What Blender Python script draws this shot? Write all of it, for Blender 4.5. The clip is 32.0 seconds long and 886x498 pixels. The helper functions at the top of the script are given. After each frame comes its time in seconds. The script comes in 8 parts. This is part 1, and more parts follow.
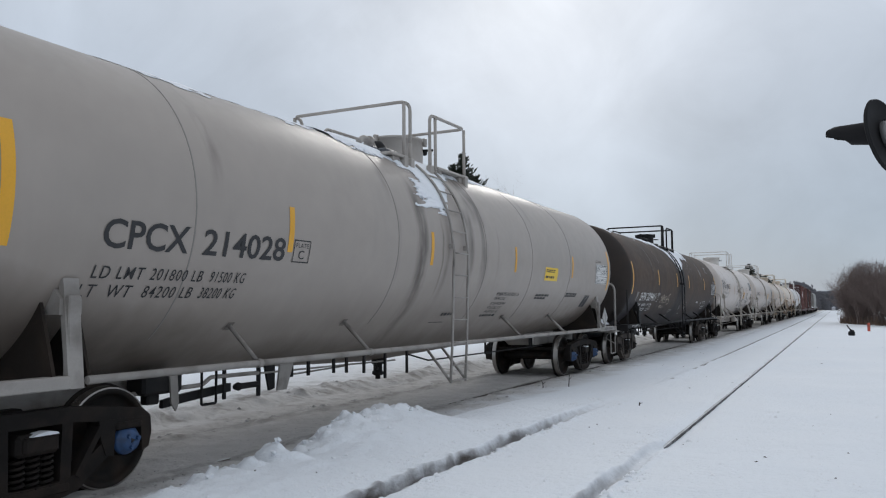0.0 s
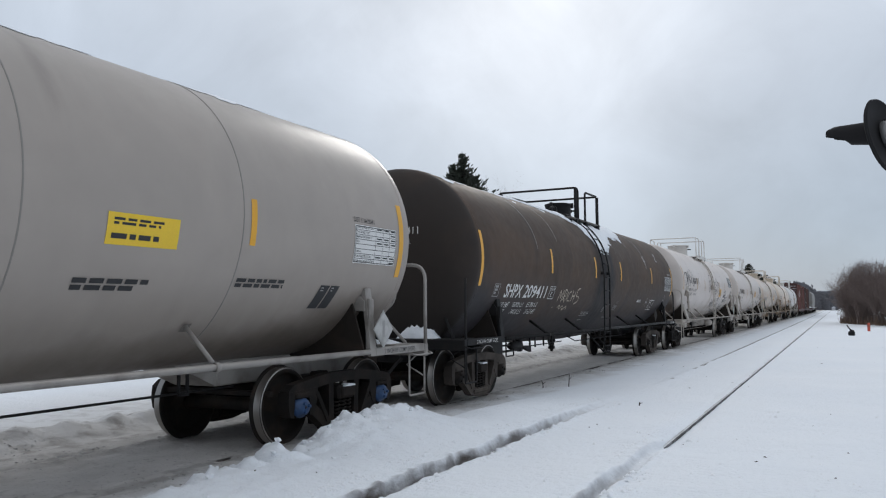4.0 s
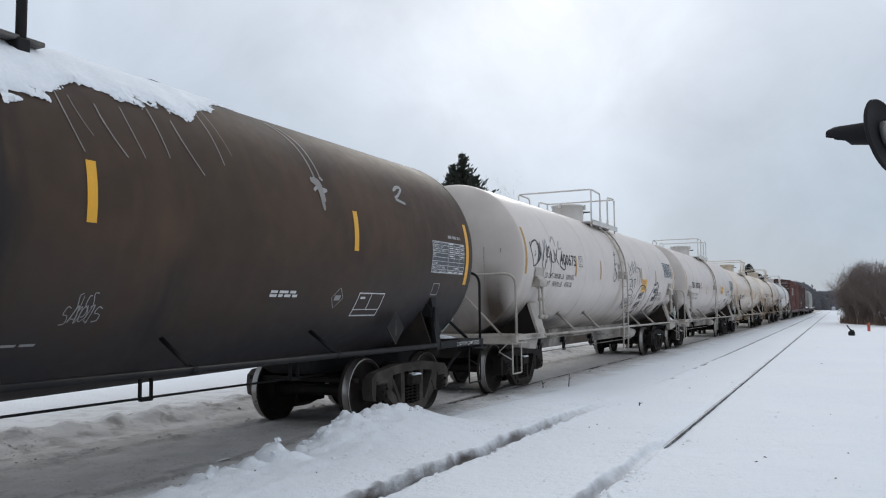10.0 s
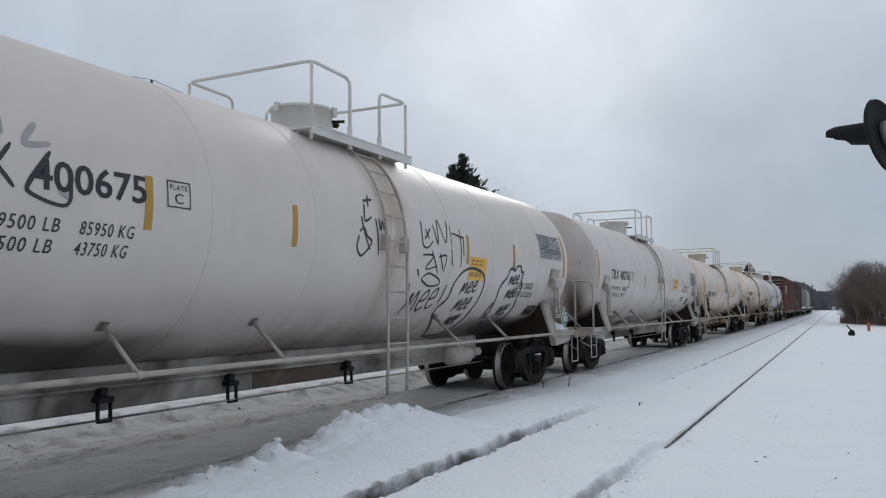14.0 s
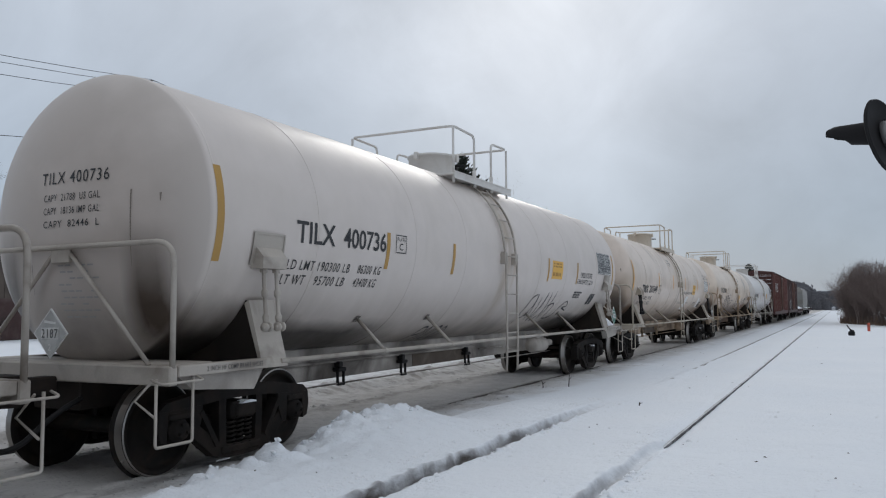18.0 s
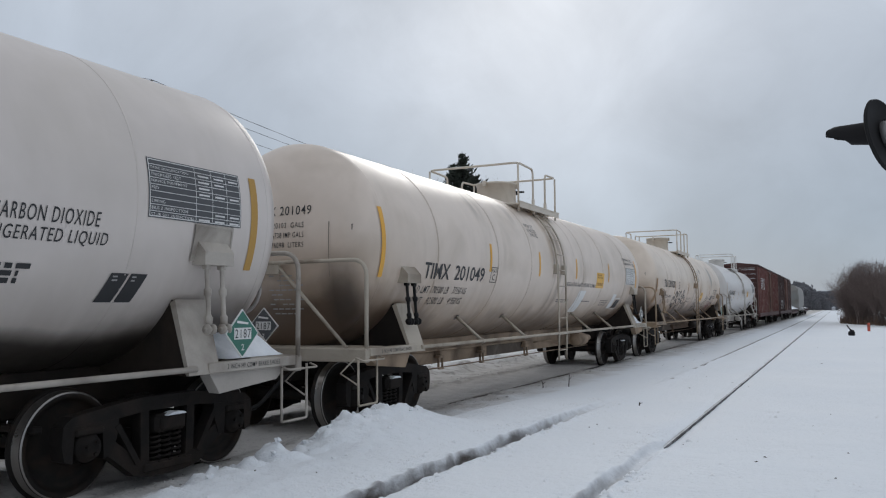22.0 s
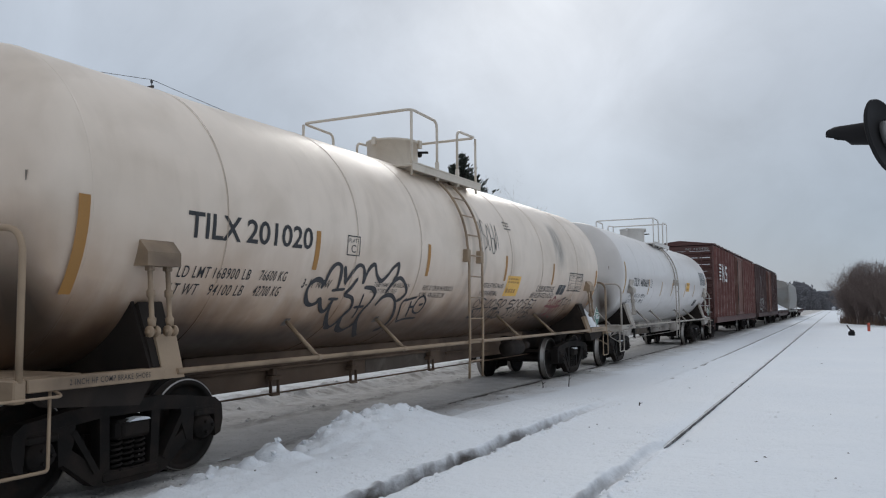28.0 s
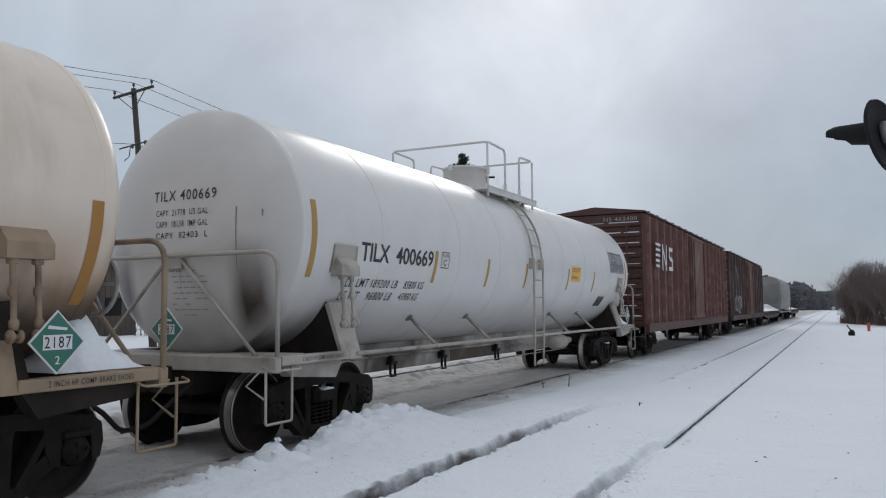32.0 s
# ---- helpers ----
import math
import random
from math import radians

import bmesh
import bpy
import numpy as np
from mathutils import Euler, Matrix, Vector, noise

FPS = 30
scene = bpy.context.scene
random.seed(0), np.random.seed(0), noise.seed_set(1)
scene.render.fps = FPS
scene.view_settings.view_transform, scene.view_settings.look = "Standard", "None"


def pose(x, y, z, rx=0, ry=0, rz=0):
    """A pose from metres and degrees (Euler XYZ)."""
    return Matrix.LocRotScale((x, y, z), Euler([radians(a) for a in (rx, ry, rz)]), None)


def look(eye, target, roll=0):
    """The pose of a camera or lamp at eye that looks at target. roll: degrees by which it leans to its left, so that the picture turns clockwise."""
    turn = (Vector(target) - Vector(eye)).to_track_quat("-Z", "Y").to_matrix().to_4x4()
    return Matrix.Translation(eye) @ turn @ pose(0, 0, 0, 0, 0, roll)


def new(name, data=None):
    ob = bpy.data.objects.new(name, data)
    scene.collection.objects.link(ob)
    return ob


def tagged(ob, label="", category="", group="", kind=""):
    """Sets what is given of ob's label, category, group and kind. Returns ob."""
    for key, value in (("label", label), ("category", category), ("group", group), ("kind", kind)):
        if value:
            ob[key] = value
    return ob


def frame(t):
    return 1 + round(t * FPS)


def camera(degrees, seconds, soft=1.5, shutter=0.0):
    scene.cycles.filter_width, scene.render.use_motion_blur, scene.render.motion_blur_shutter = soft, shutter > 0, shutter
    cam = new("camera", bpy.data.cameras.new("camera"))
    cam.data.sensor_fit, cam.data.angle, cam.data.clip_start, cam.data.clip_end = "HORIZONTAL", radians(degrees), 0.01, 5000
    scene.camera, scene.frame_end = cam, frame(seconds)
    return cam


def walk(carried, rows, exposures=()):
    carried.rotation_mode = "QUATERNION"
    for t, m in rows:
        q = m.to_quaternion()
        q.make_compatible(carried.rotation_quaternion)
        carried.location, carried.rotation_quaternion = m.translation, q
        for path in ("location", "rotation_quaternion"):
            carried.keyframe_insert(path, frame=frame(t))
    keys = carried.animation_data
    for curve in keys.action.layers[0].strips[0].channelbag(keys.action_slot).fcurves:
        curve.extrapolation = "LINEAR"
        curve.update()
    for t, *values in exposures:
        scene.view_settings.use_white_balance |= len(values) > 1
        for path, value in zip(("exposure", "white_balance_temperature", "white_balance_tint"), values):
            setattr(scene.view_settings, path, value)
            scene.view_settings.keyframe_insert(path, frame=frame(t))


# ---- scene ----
cam = camera(58.243, 32.0, soft=1.15)
EYE = (0.0, 0.0, 1.584)
HELD = look(EYE, (-4.45739, 8.92058, 2.32921), roll=-0.468)
walk(cam, [(0.0, HELD), (32.0, HELD)], [(0.0, 0.08), (3.0, 0.12), (6.0, 0.28), (7.5, 0.31), (9.0, 0.27), (11.3, 0.20), (12.2, 0.08), (13.0, -0.02), (19.0, -0.03), (24.0, -0.07), (28.0, -0.02), (32.0, -0.04)])

# plan: x across the tracks, y along them, z = 0 at the top of the rails
XT = -6.712          # middle of the track the train runs on
XS = -2.600          # middle of the empty siding at y = 0
SIDE = -0.0042       # drift of the siding per metre


def travel(t):
    """Metres that the train has gone at t, from where it stands at 16 s."""
    t = t - 16.0
    u = t / 16.0
    return 3.28858 * t + 7.26938 * u ** 2 - 1.99463 * u ** 3 - 1.78495 * u ** 4 + 0.54629 * u ** 5


# ---- world and light: thin overcast, the sun behind cloud beyond the train ----
SUN = Vector((-0.30, 0.86, 0.42)).normalized()
world = bpy.data.worlds.new("overcast")
scene.world = world
world.use_nodes = True
wn, wl = world.node_tree.nodes, world.node_tree.links
wn.clear()


def wnode(kind, **kw):
    n = wn.new(kind)
    for k, v in kw.items():
        n.inputs[k].default_value = v
    return n


def wmath(op, a, b=None, clamp=False):
    n = wn.new("ShaderNodeMath")
    n.operation, n.use_clamp = op, clamp
    for i, v in enumerate((a, b)):
        if v is None:
            continue
        if isinstance(v, (int, float)):
            n.inputs[i].default_value = v
        else:
            wl.new(v, n.inputs[i])
    return n.outputs[0]


def wramp(fac, stops):
    n = wn.new("ShaderNodeValToRGB")
    wl.new(fac, n.inputs[0])
    while len(n.color_ramp.elements) < len(stops):
        n.color_ramp.elements.new(0.5)
    for e, (p, c) in zip(n.color_ramp.elements, stops):
        e.position, e.color = p, (*c, 1)
    return n.outputs[0]


coord = wn.new("ShaderNodeTexCoord")
split = wn.new("ShaderNodeSeparateXYZ")
wl.new(coord.outputs["Generated"], split.inputs[0])
grey = wramp(split.outputs["Z"], [(0.0, (0.35, 0.435, 0.54)), (0.10, (0.415, 0.50, 0.61)), (0.28, (0.58, 0.655, 0.762)),
                                  (0.55, (0.70, 0.755, 0.835)), (1.0, (0.80, 0.85, 0.92))])
near_sun = wn.new("ShaderNodeVectorMath")
near_sun.operation = "DOT_PRODUCT"
near_sun.inputs[1].default_value = SUN
wl.new(coord.outputs["Generated"], near_sun.inputs[0])
clouds = wnode("ShaderNodeTexNoise", Scale=3.0, Detail=6.0, Roughness=0.5, Distortion=0.5)
wl.new(coord.outputs["Generated"], clouds.inputs["Vector"])
puffs = wnode("ShaderNodeTexNoise", Scale=6.0, Detail=7.0, Roughness=0.6, Distortion=0.9)
wl.new(coord.outputs["Generated"], puffs.inputs["Vector"])
wide = wmath("POWER", wmath("MAXIMUM", near_sun.outputs["Value"], 0.0), 9.0)
tight = wmath("POWER", wmath("MAXIMUM", near_sun.outputs["Value"], 0.0), 48.0)
thin = wmath("MULTIPLY_ADD", clouds.outputs["Fac"], 4.0)
thin.node.inputs[2].default_value = -1.45
glow = wmath("ADD", wmath("MULTIPLY", wide, 0.05), wmath("MULTIPLY", wmath("MULTIPLY", tight, wmath("MAXIMUM", thin, 0.1)), 0.22))
broken = wmath("MULTIPLY_ADD", clouds.outputs["Fac"], 0.50)
broken.node.inputs[2].default_value = 0.755
fine = wmath("MULTIPLY_ADD", puffs.outputs["Fac"], 0.34)
fine.node.inputs[2].default_value = 0.83
veil = wn.new("ShaderNodeVectorMath")
veil.operation = "SCALE"
wl.new(grey, veil.inputs[0])
wl.new(wmath("MULTIPLY", broken, fine), veil.inputs["Scale"])
lit = wn.new("ShaderNodeVectorMath")
lit.operation = "ADD"
wl.new(veil.outputs[0], lit.inputs[0])
wl.new(glow, lit.inputs[1])
sky = wn.new("ShaderNodeTexSky")
sky.sky_type, sky.sun_disc = "NISHITA", False
sky.sun_elevation, sky.sun_rotation = math.asin(SUN.z), math.atan2(SUN.x, SUN.y)
clear_sky = wnode("ShaderNodeBackground", Strength=0.05)
wl.new(sky.outputs[0], clear_sky.inputs["Color"])
cloud_sky = wnode("ShaderNodeBackground", Strength=0.9)
wl.new(lit.outputs[0], cloud_sky.inputs["Color"])
both = wnode("ShaderNodeMixShader", Fac=0.9)
wl.new(clear_sky.outputs[0], both.inputs[1])
wl.new(cloud_sky.outputs[0], both.inputs[2])
wl.new(both.outputs[0], wn.new("ShaderNodeOutputWorld").inputs[0])

lamp = bpy.data.lights.new("sun", "SUN")
lamp.energy, lamp.angle, lamp.color = 0.5, radians(16), (1.0, 0.97, 0.92)
new("sun", lamp).matrix_basis = look((0, 0, 60), Vector((0, 0, 60)) - SUN)


# ---- materials ----
def material(name, base, rough=0.6, metal=0.0, vary=0.12, scale=3.0, stain=None, stain_amount=0.3, stain_scale=0.8,
             streak=False, bump=0.15, bump_scale=60.0, coat=0.0, spray=None, spec=0.5, grime_shading=None, smears=(), smear_tone=(0.1, 0.08, 0.06), heads=None, soot=None):
    """Paint, snow or metal: fine grain, broad stains, optional streaks that run down, and wheel spray on tank heads."""
    m = bpy.data.materials.new(name)
    m.use_nodes = True
    nt = m.node_tree
    n, l = nt.nodes, nt.links
    b = n["Principled BSDF"]
    tc = n.new("ShaderNodeTexCoord")

    def noise_of(sc, detail=4.0, stretch=None, distort=0.0):
        t = n.new("ShaderNodeTexNoise")
        t.inputs["Scale"].default_value, t.inputs["Detail"].default_value, t.inputs["Distortion"].default_value = sc, detail, distort
        if stretch:
            mp = n.new("ShaderNodeMapping")
            mp.inputs["Scale"].default_value = stretch
            l.new(tc.outputs["Object"], mp.inputs[0])
            l.new(mp.outputs[0], t.inputs["Vector"])
        else:
            l.new(tc.outputs["Object"], t.inputs["Vector"])
        return t.outputs["Fac"]

    def ramp(fac, a, c):
        r = n.new("ShaderNodeMapRange")
        r.inputs["From Min"].default_value, r.inputs["From Max"].default_value = a, c
        l.new(fac, r.inputs["Value"])
        return r.outputs["Result"]

    def mix(fac, a, c, kind="MIX"):
        x = n.new("ShaderNodeMixRGB")
        x.blend_type = kind
        for i, v in enumerate((fac, a, c)):
            if isinstance(v, (int, float)):
                x.inputs[i].default_value = v
            elif isinstance(v, tuple):
                x.inputs[i].default_value = (*v, 1)
            else:
                l.new(v, x.inputs[i])
        return x.outputs[0]

    def times(a, k):
        x = n.new("ShaderNodeMath")
        x.operation = "MULTIPLY"
        for i, v in enumerate((a, k)):
            if isinstance(v, (int, float)):
                x.inputs[i].default_value = v
            else:
                l.new(v, x.inputs[i])
        return x.outputs[0]

    lo, hi = tuple(c * (1 - vary) for c in base), tuple(min(1, c * (1 + vary)) for c in base)
    col = mix(noise_of(scale, 6.0), lo, hi)
    grain = noise_of(bump_scale, 3.0)
    col = mix(ramp(grain, 0.3, 0.75), col, mix(1.0, col, (0.93, 0.93, 0.93), "MULTIPLY"))
    if stain:
        f = times(ramp(noise_of(stain_scale, 7.0, distort=0.6), 0.46, 0.72), stain_amount)
        if streak:
            run = ramp(noise_of(5.0, 5.0, stretch=(0.25, 1.0, 0.22)), 0.5, 0.78)
            f2 = times(times(run, ramp(noise_of(0.7, 3.0), 0.4, 0.65)), stain_amount)
            col = mix(f2, col, stain)
        col = mix(f, col, stain)
    if spray or grime_shading or smears or heads:
        sep = n.new("ShaderNodeSeparateXYZ")
        l.new(tc.outputs["Object"], sep.inputs[0])

    def calc(op, a, c=0.0, e=0.0):
        x = n.new("ShaderNodeMath")
        x.operation = op
        for i, v in enumerate((a, c, e)):
            if isinstance(v, (int, float)):
                x.inputs[i].default_value = v
            else:
                l.new(v, x.inputs[i])
        return x.outputs[0]

    if grime_shading:
        # road dirt thrown up over the lower flank: a thin tan film, heavier near the trucks; the dark belly is dirt
        # with underside shade painted in
        level, amount, tone, belly, *rise = grime_shading
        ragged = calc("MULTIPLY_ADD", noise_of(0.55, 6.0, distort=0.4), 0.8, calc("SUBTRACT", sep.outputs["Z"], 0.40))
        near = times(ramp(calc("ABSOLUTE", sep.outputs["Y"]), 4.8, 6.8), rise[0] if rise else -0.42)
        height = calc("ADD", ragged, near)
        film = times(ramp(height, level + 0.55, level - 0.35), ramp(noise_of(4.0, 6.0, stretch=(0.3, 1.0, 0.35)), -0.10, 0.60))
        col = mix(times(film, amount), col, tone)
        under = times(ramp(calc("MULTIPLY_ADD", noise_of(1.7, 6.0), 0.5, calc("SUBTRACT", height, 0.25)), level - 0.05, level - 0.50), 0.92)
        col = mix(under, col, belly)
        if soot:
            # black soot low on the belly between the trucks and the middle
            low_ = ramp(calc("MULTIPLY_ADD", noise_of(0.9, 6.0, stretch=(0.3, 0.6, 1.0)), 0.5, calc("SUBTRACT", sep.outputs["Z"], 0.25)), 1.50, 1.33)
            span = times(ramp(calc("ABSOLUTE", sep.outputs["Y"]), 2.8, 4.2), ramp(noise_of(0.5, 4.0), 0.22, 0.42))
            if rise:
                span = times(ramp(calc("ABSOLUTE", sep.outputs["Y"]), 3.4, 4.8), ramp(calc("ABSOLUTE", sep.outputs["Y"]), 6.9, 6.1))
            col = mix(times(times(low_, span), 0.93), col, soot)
    # tank heads take a darker tone: their weaker light and grime, put into paint
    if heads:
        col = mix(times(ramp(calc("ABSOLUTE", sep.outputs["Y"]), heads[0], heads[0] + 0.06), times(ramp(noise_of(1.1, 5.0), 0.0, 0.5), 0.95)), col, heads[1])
    if spray:
        # wheel spray: two upright brown bands on each tank head, ragged, fading upward
        off = calc("ABSOLUTE", calc("SUBTRACT", calc("ABSOLUTE", sep.outputs["X"]), 0.96))
        up = ramp(calc("MULTIPLY_ADD", noise_of(1.3, 5.0), 0.6, sep.outputs["Z"]), 2.75, 1.95)
        ends = ramp(calc("ABSOLUTE", sep.outputs["Y"]), spray - 0.22, spray + 0.10)
        f3 = times(times(times(ramp(off, 0.29, 0.10), up), ends), ramp(noise_of(2.6, 6.0, stretch=(1.0, 1.0, 0.4)), -0.1, 0.45))
        col = mix(times(f3, 1.0), col, (0.060, 0.041, 0.029))
    for y0, wide_, z0, z1, much, *own in smears:
        # a single run-down stain with soft, streaky edges
        dy = calc("ABSOLUTE", calc("SUBTRACT", calc("MULTIPLY_ADD", noise_of(2.4, 4.0, stretch=(0.3, 1.0, 0.5)), 0.16, calc("SUBTRACT", sep.outputs["Y"], 0.08)), y0))
        body = times(ramp(dy, wide_, wide_ * 0.15), ramp(noise_of(7.0, 5.0, stretch=(0.3, 1.0, 0.25)), 0.28, 0.6))
        ends = times(ramp(sep.outputs["Z"], z0, z0 + 0.45 * (z1 - z0)), ramp(sep.outputs["Z"], z1, z1 - 0.2 * (z1 - z0)))
        col = mix(times(times(body, ends), much), col, own[0] if own else smear_tone)
    l.new(col, b.inputs["Base Color"])
    rr = n.new("ShaderNodeMapRange")
    rr.inputs["To Min"].default_value, rr.inputs["To Max"].default_value = max(0.05, rough - 0.1), min(1.0, rough + 0.12)
    l.new(noise_of(scale * 2.3, 5.0), rr.inputs["Value"])
    l.new(rr.outputs[0], b.inputs["Roughness"])
    b.inputs["Metallic"].default_value = metal
    b.inputs["Specular IOR Level"].default_value = spec
    b.inputs["Coat Weight"].default_value = coat
    b.inputs["Coat Roughness"].default_value = 0.25
    if bump:
        bp = n.new("ShaderNodeBump")
        bp.inputs["Strength"].default_value, bp.inputs["Distance"].default_value = bump, 0.01
        l.new(grain, bp.inputs["Height"])
        l.new(bp.outputs[0], b.inputs["Normal"])
    return m


RUST = (0.10, 0.055, 0.032)
GRIME = (0.11, 0.095, 0.08)
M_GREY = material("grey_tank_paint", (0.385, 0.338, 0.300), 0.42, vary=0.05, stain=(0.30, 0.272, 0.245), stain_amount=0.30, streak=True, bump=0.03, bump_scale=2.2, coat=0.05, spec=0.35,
                  grime_shading=(1.45, 0.55, (0.21, 0.175, 0.145), (0.125, 0.102, 0.084)), smear_tone=(0.10, 0.083, 0.07),
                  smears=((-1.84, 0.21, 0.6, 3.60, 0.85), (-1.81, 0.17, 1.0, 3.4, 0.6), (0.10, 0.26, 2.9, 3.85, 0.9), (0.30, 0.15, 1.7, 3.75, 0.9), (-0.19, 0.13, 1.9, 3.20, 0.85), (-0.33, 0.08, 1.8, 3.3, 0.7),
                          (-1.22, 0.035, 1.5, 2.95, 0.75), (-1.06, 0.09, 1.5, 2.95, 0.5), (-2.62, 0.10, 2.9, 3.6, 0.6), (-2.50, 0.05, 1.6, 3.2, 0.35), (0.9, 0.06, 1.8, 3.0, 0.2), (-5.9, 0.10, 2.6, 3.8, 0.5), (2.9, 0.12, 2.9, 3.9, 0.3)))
# lower-flank dirt tones also hold a bluish snow sheen, painted in
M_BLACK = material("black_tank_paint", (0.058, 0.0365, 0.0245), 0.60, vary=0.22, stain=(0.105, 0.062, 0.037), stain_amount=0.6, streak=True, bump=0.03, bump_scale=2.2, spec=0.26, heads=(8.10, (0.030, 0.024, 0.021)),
                   grime_shading=(1.62, 0.75, (0.052, 0.045, 0.046), (0.036, 0.0335, 0.036)), smear_tone=(0.011, 0.0115, 0.0145),
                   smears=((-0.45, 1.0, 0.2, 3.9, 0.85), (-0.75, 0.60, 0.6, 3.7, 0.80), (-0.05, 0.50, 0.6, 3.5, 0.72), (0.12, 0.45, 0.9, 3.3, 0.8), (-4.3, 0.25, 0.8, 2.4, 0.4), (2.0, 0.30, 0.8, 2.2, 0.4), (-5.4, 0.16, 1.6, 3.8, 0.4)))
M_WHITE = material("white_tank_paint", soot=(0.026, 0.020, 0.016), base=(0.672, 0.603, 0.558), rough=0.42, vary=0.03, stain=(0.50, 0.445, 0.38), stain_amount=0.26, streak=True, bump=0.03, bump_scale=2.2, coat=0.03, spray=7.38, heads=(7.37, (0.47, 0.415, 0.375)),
                   grime_shading=(1.48, 0.65, (0.31, 0.265, 0.22), (0.075, 0.058, 0.046)), smear_tone=(0.36, 0.275, 0.18), smears=((0.0, 0.34, 0.9, 3.9, 0.6), (-0.06, 0.14, 1.2, 3.4, 0.5), (0.34, 0.10, 1.7, 3.95, 0.85, (0.42, 0.285, 0.14))))
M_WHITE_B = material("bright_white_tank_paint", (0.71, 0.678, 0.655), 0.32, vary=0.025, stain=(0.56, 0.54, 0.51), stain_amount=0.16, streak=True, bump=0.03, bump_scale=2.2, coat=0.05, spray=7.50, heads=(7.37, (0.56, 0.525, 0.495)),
                     grime_shading=(1.30, 0.5, (0.36, 0.335, 0.31), (0.15, 0.135, 0.12)), smear_tone=(0.42, 0.39, 0.35), smears=((0.1, 0.12, 1.2, 3.4, 0.5),))
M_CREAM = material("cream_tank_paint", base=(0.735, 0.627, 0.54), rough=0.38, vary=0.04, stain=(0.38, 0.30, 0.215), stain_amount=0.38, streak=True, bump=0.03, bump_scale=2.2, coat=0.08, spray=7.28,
                   grime_shading=(1.66, 0.8, (0.37, 0.255, 0.16), (0.10, 0.062, 0.040)), smear_tone=(0.17, 0.115, 0.07), smears=((-3.85, 0.26, 2.95, 3.62, 0.55, (0.27, 0.22, 0.175)), (-2.18, 0.20, 3.1, 3.58, 0.5, (0.27, 0.22, 0.175)), (0.0, 0.16, 1.0, 3.7, 0.8), (-0.36, 0.12, 1.1, 3.3, 0.7), (0.38, 0.10, 1.2, 3.3, 0.5), (-0.46, 0.20, 2.3, 4.0, 0.85, (0.40, 0.28, 0.165)), (0.10, 0.07, 2.2, 3.95, 0.8, (0.33, 0.23, 0.13)), (1.06, 0.07, 2.6, 3.9, 0.85, (0.30, 0.19, 0.10))))
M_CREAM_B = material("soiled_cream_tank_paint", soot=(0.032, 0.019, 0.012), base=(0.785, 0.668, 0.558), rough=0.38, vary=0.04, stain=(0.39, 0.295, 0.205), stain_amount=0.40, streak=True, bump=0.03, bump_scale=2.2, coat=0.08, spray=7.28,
                     grime_shading=(1.84, 0.88, (0.38, 0.215, 0.110), (0.070, 0.036, 0.020), -0.12), smear_tone=(0.16, 0.135, 0.11), smears=((4.50, 0.42, 2.25, 3.40, 0.9), (4.35, 0.16, 2.5, 3.3, 0.6), (0.0, 0.14, 1.0, 3.7, 0.5), (0.5, 0.10, 1.2, 3.6, 0.4)))
M_CREAM_G = material("pale_cream_frame_paint", (0.46, 0.40, 0.325), 0.55, vary=0.12, stain=(0.15, 0.105, 0.07), stain_amount=0.8, stain_scale=1.5, bump=0.1)
M_GREY_F = material("grey_frame_paint", (0.33, 0.305, 0.28), 0.55, vary=0.12, stain=(0.095, 0.08, 0.067), stain_amount=0.7, stain_scale=2.5, bump=0.1)
M_WHITE_F = material("white_frame_paint", (0.45, 0.405, 0.355), 0.55, vary=0.1, stain=(0.14, 0.11, 0.085), stain_amount=0.85, stain_scale=1.6, bump=0.1)
M_CREAM_F = material("cream_frame_paint", (0.34, 0.245, 0.16), 0.55, vary=0.14, stain=(0.10, 0.066, 0.043), stain_amount=0.95, stain_scale=1.5, bump=0.1)
M_BLACK_F = material("black_frame_paint", (0.0125, 0.0120, 0.0125), 0.6, vary=0.2, stain=(0.030, 0.025, 0.022), stain_amount=0.5, stain_scale=2.5, bump=0.1, spec=0.2)
M_SILL_W = material("dirty_white_sill", (0.44, 0.40, 0.36), 0.7, vary=0.2, stain=(0.055, 0.044, 0.036), stain_amount=0.9, stain_scale=0.9, bump=0.15, spec=0.3)
M_SILL_C = material("dirty_brown_sill", (0.155, 0.102, 0.068), 0.7, vary=0.25, stain=(0.060, 0.038, 0.025), stain_amount=0.95, stain_scale=0.7, bump=0.15, spec=0.3)
M_RECESS = material("rusted_sill_panel", (0.115, 0.092, 0.075), 0.85, vary=0.3, stain=(0.24, 0.20, 0.165), stain_amount=0.6, stain_scale=2.5, bump=0.2, spec=0.2)
# brace pads: the shadow smear at the tank joint is put into the tone
M_PAD = material("soiled_shaded_brace_pad", (0.21, 0.185, 0.165), 0.75, vary=0.25, stain=(0.08, 0.068, 0.058), stain_amount=0.6, stain_scale=6.0, bump=0.1)
M_TOP_W = material("white_platform_paint", (0.66, 0.635, 0.60), 0.5, vary=0.08, stain=(0.36, 0.31, 0.26), stain_amount=0.4, stain_scale=2.0, bump=0.08)
M_TOP_C = material("cream_platform_paint", (0.62, 0.55, 0.46), 0.5, vary=0.1, stain=(0.33, 0.25, 0.17), stain_amount=0.5, stain_scale=2.0, bump=0.08)
M_TOP_G = material("grey_platform_paint", (0.40, 0.365, 0.33), 0.5, vary=0.1, stain=(0.22, 0.19, 0.165), stain_amount=0.4, stain_scale=2.0, bump=0.08)
M_SEAM = material("dirty_jacket_seam", (0.25, 0.23, 0.21), 0.6, vary=0.15, bump=0.1)
